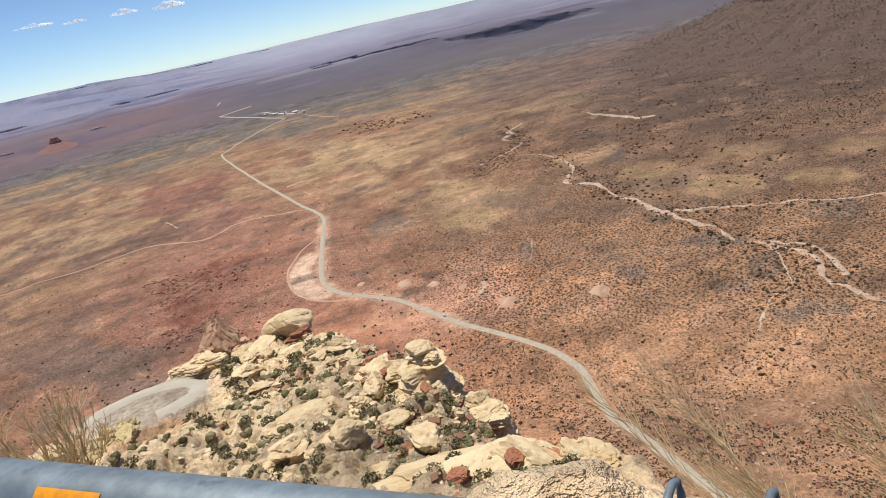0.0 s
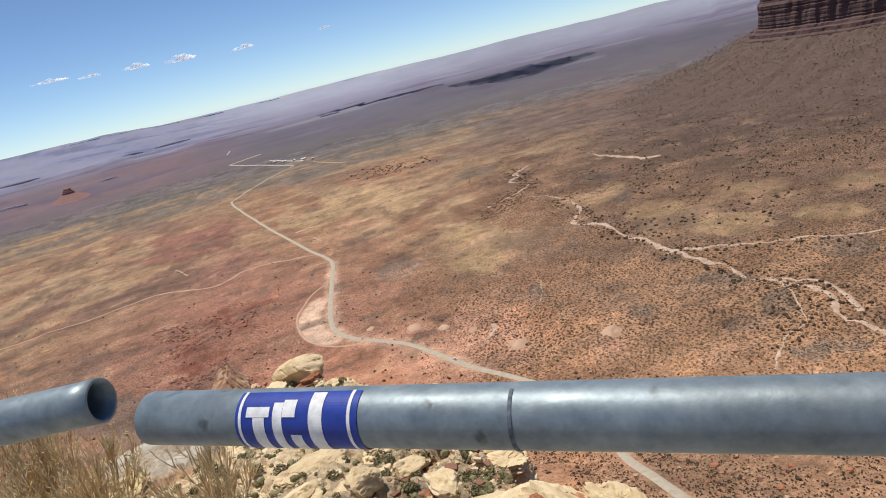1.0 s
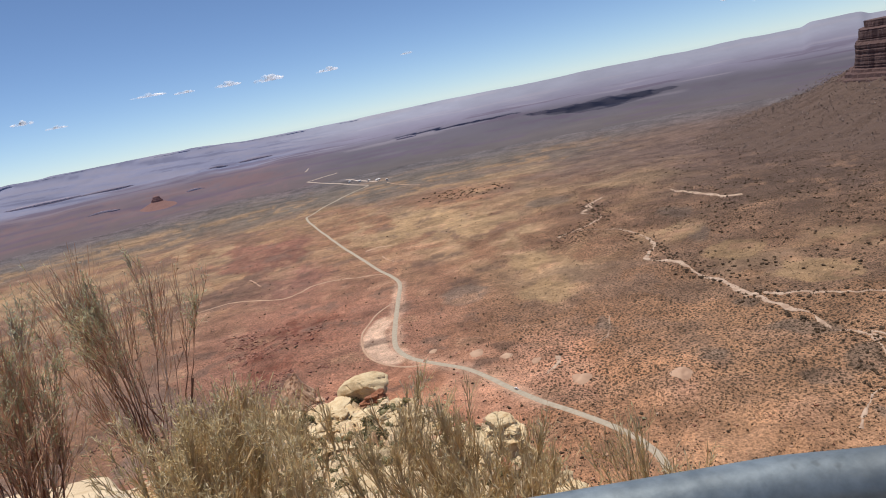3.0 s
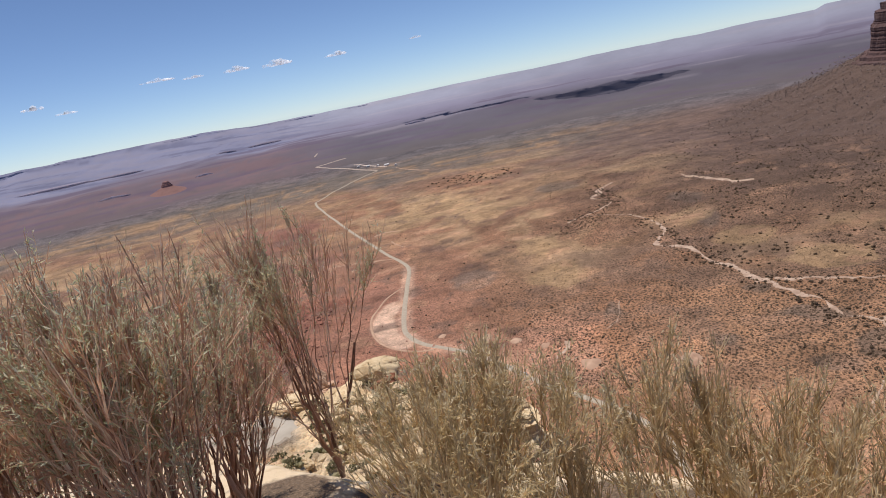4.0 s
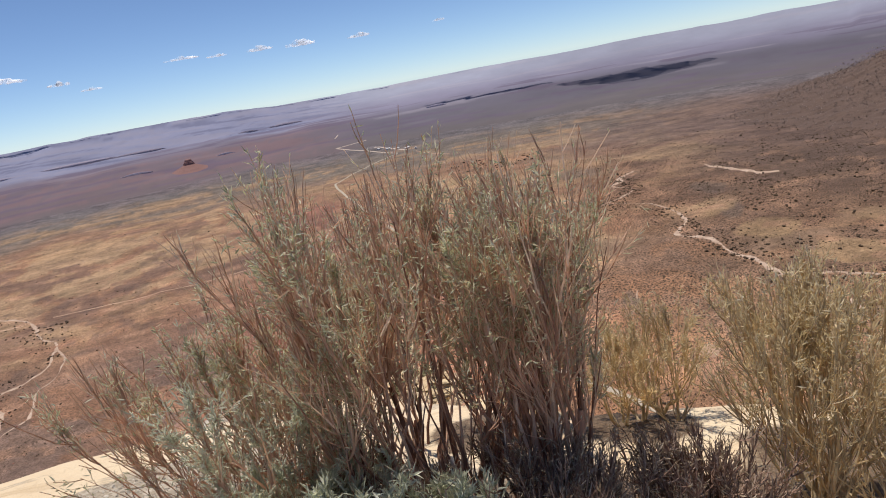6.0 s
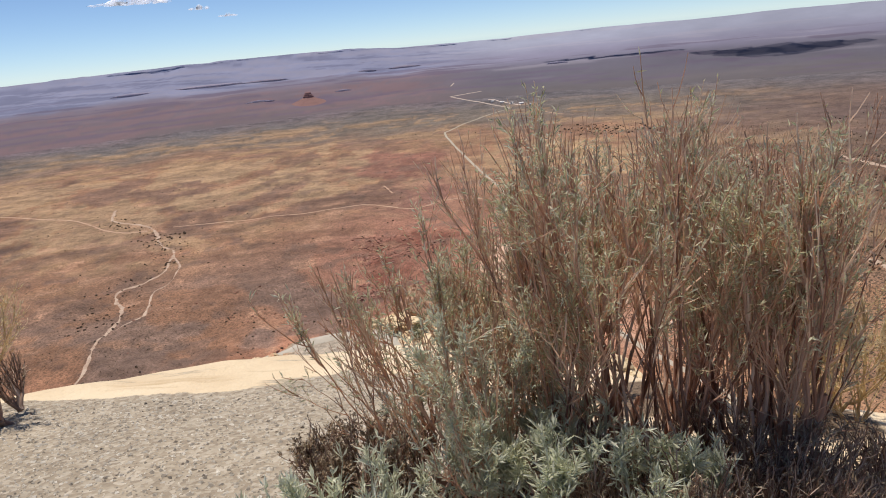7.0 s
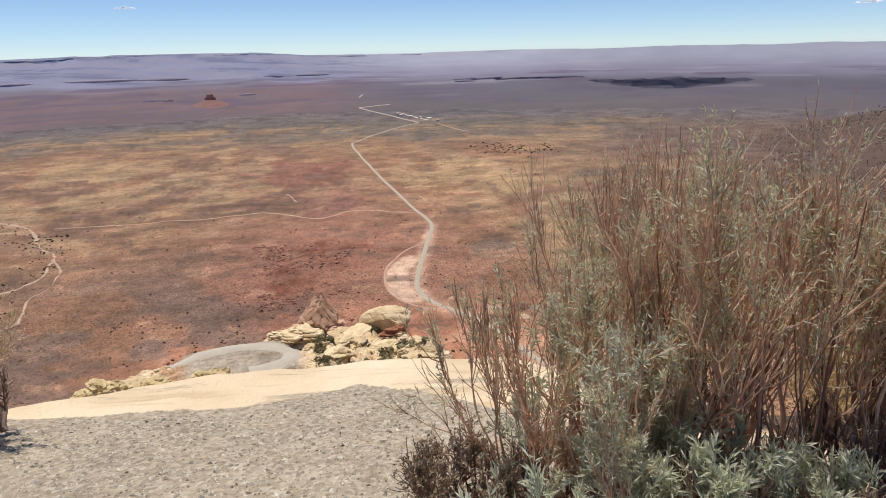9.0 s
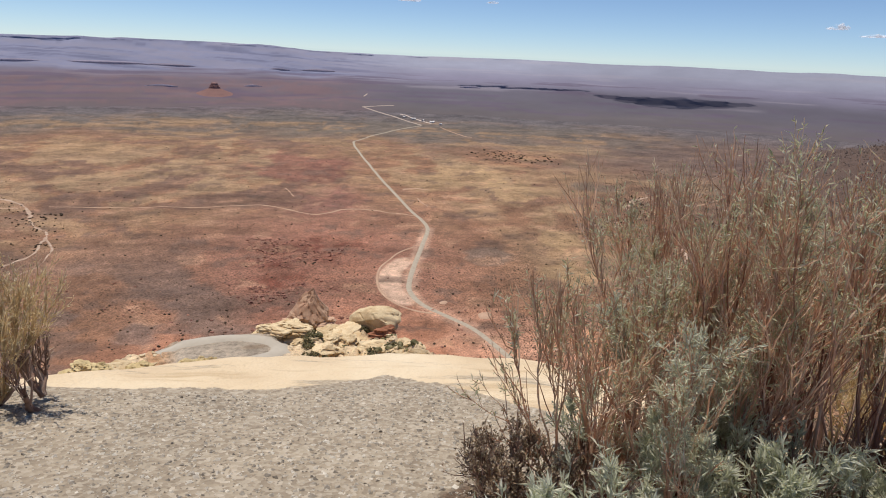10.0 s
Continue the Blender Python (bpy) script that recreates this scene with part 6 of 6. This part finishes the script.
# the broken-off length
X_A = [-0.727 + 2.6 * k / 26 for k in range(27)]
rail_a = new("rail_pipe", pipe_mesh("rail_pipe", [A_RAIL.at(x) for x in X_A], [PIPE_R] * 27, M_STEEL))
tagged(rail_a, "galvanised steel rail pipe with a cut open end and stickers", "rail", "rail pipes")
M_GRIME = plain_material("dark_grime", [(0.35, (0.06, 0.07, 0.09)), (0.65, (0.17, 0.20, 0.225))], 160, 0.8)
patch("stain", A_RAIL, -0.494, [(0.0, -0.040, 0.0024, 0.030)], M_GRIME, rail_a, "dark scratch round the pipe")
# the length with the swaged end, bending towards the next post
B_PTS = [B_RAIL.at(-0.780), B_RAIL.at(-0.80), B_RAIL.at(-0.852), B_RAIL.at(-0.862)] + [B_RAIL.at(x) for x in (-1.0, -1.15, -1.32, -1.45, -1.6)]
p0, p1 = B_RAIL.at(-1.75), C_RAIL.at(-2.6)
B_PTS += [B_RAIL.at(-1.70)]
B_PTS += [B_RAIL.at(-1.70).lerp(p1, t) for t in (0.25, 0.5, 0.75, 1.0)] + [C_RAIL.at(x) for x in (-3.2, -4.0, -5.0, -6.0, -7.4)]
B_RAD = [PIPE_R - 0.0004, PIPE_R - 0.0006, PIPE_R - 0.0006] + [PIPE_R] * (len(B_PTS) - 3)
rail_b = new("rail_pipe", pipe_mesh("rail_pipe", B_PTS[::-1], B_RAD[::-1], M_STEEL))
tagged(rail_b, "long galvanised steel rail pipe with a swaged open end and stickers", "rail", "rail pipes")

# stickers
orange = empty("sticker")
tagged(orange, "orange square sticker with a worn violet print on the rail", "sticker", "stickers on the rail")
patch("backing", A_RAIL, -0.158, [(0.0, -0.032, 0.053, 0.0225)], M_ORANGE, orange)
blob_patch("print", A_RAIL, -0.158, (0.0265, -0.004), 0.0112, 0.020, M_YELLOW, orange)
blob_patch("print", A_RAIL, -0.158, (0.0265, -0.004), 0.0122, 0.0212, M_VIOLET, orange, 0.92, 0.0013)
for s0 in (0.0225, 0.0280):
    patch("print", A_RAIL, -0.158, [(s0, 0.001, s0 + 0.003, 0.008)], M_VIOLET, orange, lift=0.0016)
for s0, sg in ((0.0150, -1), (0.0380, 1)):
    for k in range(3):
        patch("print", A_RAIL, -0.158, [(min(s0, s0 + sg * (0.011 - 0.003 * k)), 0.004 - 0.006 * k, max(s0, s0 + sg * (0.011 - 0.003 * k)), 0.0085 - 0.006 * k)], M_VIOLET, orange, lift=0.0013)
navy = empty("sticker")
tagged(navy, "navy blue band sticker with worn white shapes wrapped round the rail", "sticker", "stickers on the rail")
patch("backing", A_RAIL, -0.651, [(0.0, -0.034, 0.101, 0.032)], M_NAVY, navy)
for bar in ((0.003, -0.034, 0.0055, 0.032), (0.0935, -0.034, 0.096, 0.032), (0.016, -0.034, 0.026, 0.0118), (0.010, 0.012, 0.030, 0.019),
            (0.033, -0.034, 0.041, 0.022), (0.0412, 0.012, 0.052, 0.024), (0.047, -0.034, 0.056, 0.0)):
    patch("print", A_RAIL, -0.651, [bar], M_WHITE, navy, lift=0.001)
patch("print", A_RAIL, -0.651, [(0.063, -0.034, 0.074, 0.030)], M_WHITE, navy, lift=0.001)
M_GREYPRINT = sticker("grey_print", (0.30, 0.32, 0.35))
black = empty("sticker")
tagged(black, "worn black crescent sticker with a pale rim on the rail", "sticker", "stickers on the rail")
blob_patch("backing", B_RAIL, -1.112, (0.0, 0.008), 0.0335, 0.029, M_BLACK, black, 0.48, 0.0010, 2.75, 7.30)
blob_patch("print", B_RAIL, -1.112, (0.0, 0.008), 0.0165, 0.0142, M_GREYPRINT, black, 0.84, 0.0012, 3.0, 6.9)
blob_patch("print", B_RAIL, -1.112, (-0.003, 0.002), 0.0085, 0.0050, M_BLACK, black, 0.0, 0.0012, 3.2, 6.2)
M_RESIDUE = plain_material("old_glue", [(0.38, (0.16, 0.125, 0.095)), (0.62, (0.29, 0.255, 0.215))], 130, 0.9)
glue = empty("sticker")
tagged(glue, "brown glue from torn stickers on the rail", "sticker", "stickers on the rail")
rng = np.random.RandomState(77)
for k in range(30):
    blob_patch("residue", B_RAIL, -0.925, (rng.uniform(-0.042, 0.042), rng.uniform(0.008, 0.026)), rng.uniform(0.002, 0.008), rng.uniform(0.0015, 0.0045), M_RESIDUE, glue, 0.0, 0.0004 + 0.00002 * k)


def lettering(text, axis, x0, size, material, parent, name, lift, dt=0.0, ds=0.0):
    """Printed words, laid round the pipe."""
    cu = bpy.data.curves.new("letters", "FONT")
    cu.body, cu.size, cu.space_character = text, size, 1.12
    cu.offset = size * 0.018
    ob = new("letters", cu)
    bpy.context.view_layer.update()
    me = bpy.data.meshes.new_from_object(ob.evaluated_get(bpy.context.evaluated_depsgraph_get()))
    bpy.data.objects.remove(ob)
    bm = bmesh.new()
    bm.from_mesh(me)
    bpy.data.meshes.remove(me)
    bmesh.ops.subdivide_edges(bm, edges=[e for e in bm.edges if e.calc_length() > 0.003], cuts=3)
    for v, p in zip(bm.verts, wrap(axis, x0, [(v.co.x * 1.0 + ds, v.co.y + dt) for v in bm.verts], lift)):
        v.co = p
    part(name, bm, material, parent)


words = empty("sticker")
tagged(words, "pink and yellow printed words BOOGIE VAN on the rail", "sticker", "stickers on the rail")
lettering("BOOGIE VAN", B_RAIL, -1.513, 0.0165, M_LEMON, words, "lettering", 0.0004, 0.0035, 0.0018)
lettering("BOOGIE VAN", B_RAIL, -1.513, 0.0165, M_PINK, words, "lettering", 0.0010, 0.0050, 0.0)


# posts with loop caps that carry the rail
def post(axis, x, label, turn=0.0, w=0.0155, lean=4, loose=0.0):
    a, back, up = axis.axes()
    c = axis.at(x)
    thing = empty("fence_post", Matrix.Translation((c.x, c.y, float(ledge_z(np.array([c.x]), np.array([c.y]))[0]) - 0.05)))
    inv = thing.matrix_basis.inverted()
    tilt = Matrix.Rotation(radians(turn), 3, up) @ Matrix.Rotation(radians(lean), 3, back)
    ax = (tilt @ a, tilt @ back, tilt @ up)
    prof = [(-w, 0.0270), (-w, 0.0315), (-w + 0.003, 0.0345), (-0.006, 0.0350), (-0.003, 0.0328), (0.003, 0.0328), (0.006, 0.0352), (w - 0.003, 0.0345), (w, 0.0312), (w, 0.0270)]
    prof = [(u, v + loose) for u, v in prof]
    me = ring_mesh("loop_cap", c + up * 0.004, ax, prof, M_STEEL, 44, 1.04)
    me.transform(inv)
    part_of("loop_cap", me, thing, "galvanised loop cap round the rail")
    z0 = thing.matrix_basis.translation.z
    top = c.z - 0.034
    pts = [Vector((c.x, c.y, z0)), Vector((c.x, c.y, z0 + 0.3)), Vector((c.x, c.y, top - 0.02)), Vector((c.x, c.y, top))]
    me = pipe_mesh("pole", pts, [0.0242] * 4, M_STEEL, 28)
    me.transform(inv)
    part_of("pole", me, thing)
    me = pipe_mesh("socket", [Vector((c.x, c.y, top - 0.05)), Vector((c.x, c.y, top - 0.046)), Vector((c.x, c.y, top - 0.01)), Vector((c.x, c.y, top + 0.006))], [0.0275, 0.0280, 0.0278, 0.020], M_STEEL, 28)
    me.transform(inv)
    part_of("socket", me, thing)
    return tagged(thing, label, "fence post", "fence posts")


post(B_RAIL, -1.320, "galvanised fence post with a loose grooved loop cap", 4, 0.0105, 15, 0.003)
post(C_RAIL, -4.357, "galvanised fence post with a grooved loop cap", 4)
post(C_RAIL, -7.30, "galvanised fence post with a grooved loop cap")
post(A_RAIL, 1.60, "galvanised fence post with a grooved loop cap")


def chain_link():
    """Sagging wire mesh between the posts, its cut tips just under the rail."""
    thing = empty("wire_mesh")
    lines, rng = [], np.random.RandomState(44)
    def run(axis, x0, x1, drop):
        x = x0
        i = 0
        while x < x1:
            c = axis.at(x)
            top = c.z - drop + rng.uniform(-0.012, 0.012)
            pts = [(c.x + 0.018 * (-1) ** (k + i), c.y + 0.035 + 0.006 * (-1) ** k, top - 0.036 * k) for k in range(26)]
            lines.append(pts)
            x += 0.036
            i += 1
    run(A_RAIL, -0.70, 1.55, 0.16)
    run(C_RAIL, -7.2, -1.4, 0.16)
    v, f = tubes(np.array(lines), np.full((len(lines), 26), 0.0017), 4)
    part_of("wire", mesh_of("wire", v, f, [M_STEEL]), thing)
    return tagged(thing, "galvanised chain-link wire mesh hanging under the rail", "wire mesh", kind="stuff")


chain_link()


def wire_tie(x, axis, tail, label):
    a, back, up = axis.axes()
    c = axis.at(x)
    loop = [c + (-back) * (0.03 + 0.02 * math.sin(k * 0.6)) + up * (-0.02 + tail * math.sin(math.pi * k / 9)) + a * (0.0055 * math.cos(math.pi * k / 9)) for k in range(10)]
    line = np.array([[list(p) for p in loop]])
    v, f = tubes(line, np.full((1, len(loop)), 0.0021), 6)
    thing = empty("wire_tie")
    part_of("wire", mesh_of("wire", v, f, [M_STEEL], True), thing)
    return tagged(thing, label, "wire", "wire ties on the rail")


wire_tie(0.118, A_RAIL, 0.027, "bent galvanised wire loop behind the rail")
wire_tie(0.150, A_RAIL, 0.025, "bent galvanised wire loop behind the rail")


# ---------------------------------------------------------------- gravel and loose stones on the ledge
def loose_gravel(count, seed):
    rng = np.random.RandomState(seed)
    x = rng.uniform(-9, -3.4, count)
    y = rng.uniform(2.3, 5.6, count)
    g = gravel_line(x) - 0.15 * rng.uniform(0, 1, count) ** 2 + 0.25 * (fbm(x / 0.3, y / 0.3, 3, 5) - 0.5)
    keep = y < g
    x, y = x[keep], y[keep]
    n = len(x)
    z = ledge_z(x, y)
    s = 0.004 + 0.012 * rng.uniform(0, 1, n) ** 4
    base = np.array([(1, 0, 0), (-1, 0, 0), (0, 1, 0), (0, -1, 0), (0, 0, 1), (0, 0, -1)], float)
    tri = np.array([(0, 2, 4), (2, 1, 4), (1, 3, 4), (3, 0, 4), (2, 0, 5), (1, 2, 5), (3, 1, 5), (0, 3, 5)])
    p = base[None] * rng.uniform(0.5, 1.2, (n, 6, 1)) + rng.normal(size=(n, 6, 3)) * 0.16
    p[..., 2] *= 0.6
    t = rng.uniform(0, 6.28, n)
    c, sn = np.cos(t)[:, None], np.sin(t)[:, None]
    px = p[..., 0] * c - p[..., 1] * sn
    py = p[..., 0] * sn + p[..., 1] * c
    p = np.stack([px, py, p[..., 2]], -1) * s[:, None, None] + np.stack([x, y, z + 0.001], -1)[:, None]
    f = (tri[None] + (np.arange(n) * 6)[:, None, None]).reshape(-1, 3)
    me = mesh_of("gravel", p.reshape(-1, 3), f, [M_GRAVEL])
    return tagged(new("gravel", me), "loose grey and tan gravel chips on the ledge", "gravel", kind="stuff")


M_GRAVEL = twig_material("gravel_chips", (0.22, 0.19, 0.15), (0.43, 0.385, 0.315), (0.68, 0.63, 0.53))
loose_gravel(34000, 3)


# ---------------------------------------------------------------- ranch and car, far off
M_PLASTER = plain_material("pale_plaster", [(0.3, (0.60, 0.56, 0.50)), (0.7, (0.74, 0.70, 0.65))], 0.6, 0.9)
M_ROOF = plain_material("pale_metal_roof", [(0.3, (0.62, 0.60, 0.58)), (0.7, (0.78, 0.77, 0.76))], 0.4, 0.6)


def ranch_house(x, y, w, d, h, turn):
    z = ground_z(x, y)
    thing = empty("ranch_building", pose(x, y, z - 1, 0, 0, turn))
    bm = bmesh.new()
    bmesh.ops.create_cube(bm, size=1, matrix=Matrix.Translation((0, 0, (h + 1) / 2)) @ Matrix.Diagonal((w, d, h + 1, 1)))
    bmesh.ops.bevel(bm, geom=bm.edges[:], offset=0.12, segments=1)
    part("wall", bm, M_PLASTER, thing)
    bm = bmesh.new()
    v = [bm.verts.new(p) for p in [(-w / 2 - 0.6, -d / 2 - 0.6, h + 1), (w / 2 + 0.6, -d / 2 - 0.6, h + 1), (w / 2 + 0.6, d / 2 + 0.6, h + 1), (-w / 2 - 0.6, d / 2 + 0.6, h + 1),
                                     (-w / 2 - 0.6, 0, h + 1 + d * 0.3), (w / 2 + 0.6, 0, h + 1 + d * 0.3)]]
    for q in ((0, 1, 5, 4), (2, 3, 4, 5), (1, 2, 5), (3, 0, 4), (3, 2, 1, 0)):
        bm.faces.new([v[i] for i in q])
    part("roof", bm, M_ROOF, thing)
    return tagged(thing, "small pale ranch building on the far plain", "building", "ranch buildings")


for x, y, w, d, t in [(334, 2865, 22, 12, 20), (300, 2905, 14, 9, 60), (262, 2950, 18, 9, 10), (365, 2800, 16, 10, 80), (222, 3000, 12, 8, 30)]:
    ranch_house(x, y, w, d, 5, t)


def parked_car(x, y, turn):
    z = ground_z(x, y) + 0.95
    thing = empty("car", pose(x, y, z, 0, 0, turn))
    paint = plain_material("white_car_paint", [(0.3, (0.70, 0.71, 0.72)), (0.7, (0.76, 0.77, 0.78))], 2, 0.3)
    glass = plain_material("dark_car_glass", [(0.3, (0.02, 0.022, 0.025)), (0.7, (0.03, 0.032, 0.035))], 2, 0.1)
    rubber = plain_material("tyre_rubber", [(0.3, (0.02, 0.02, 0.02)), (0.7, (0.035, 0.035, 0.035))], 8, 0.8)
    bm = bmesh.new()
    bmesh.ops.create_cube(bm, size=1, matrix=Matrix.Translation((0, 0, 0.72)) @ Matrix.Diagonal((4.7, 1.85, 0.75, 1)))
    bmesh.ops.bevel(bm, geom=bm.edges[:], offset=0.18, segments=3)
    part("body", bm, paint, thing)
    bm = bmesh.new()
    bmesh.ops.create_cube(bm, size=1, matrix=Matrix.Translation((-0.3, 0, 1.38)) @ Matrix.Diagonal((2.9, 1.6, 0.62, 1)))
    for v in bm.verts:
        if v.co.z > 1.4:
            v.co.x = -0.3 + (v.co.x + 0.3) * 0.72
    bmesh.ops.bevel(bm, geom=bm.edges[:], offset=0.08, segments=2)
    part("cabin", bm, glass, thing)
    bm = bmesh.new()
    bmesh.ops.create_cube(bm, size=1, matrix=Matrix.Translation((-0.3, 0, 1.70)) @ Matrix.Diagonal((2.0, 1.5, 0.06, 1)))
    part("roof", bm, paint, thing)
    for sx in (-1.45, 1.45):
        for sy in (-0.82, 0.82):
            bm = bmesh.new()
            bmesh.ops.create_cone(bm, cap_ends=True, segments=20, radius1=0.36, radius2=0.36, depth=0.24, matrix=Matrix.Translation((sx, sy, 0.36)) @ Matrix.Rotation(radians(90), 4, "X"))
            part("wheel", bm, rubber, thing)
    return tagged(thing, "white car standing on the gravel road", "car")


parked_car(160, 596, 110)
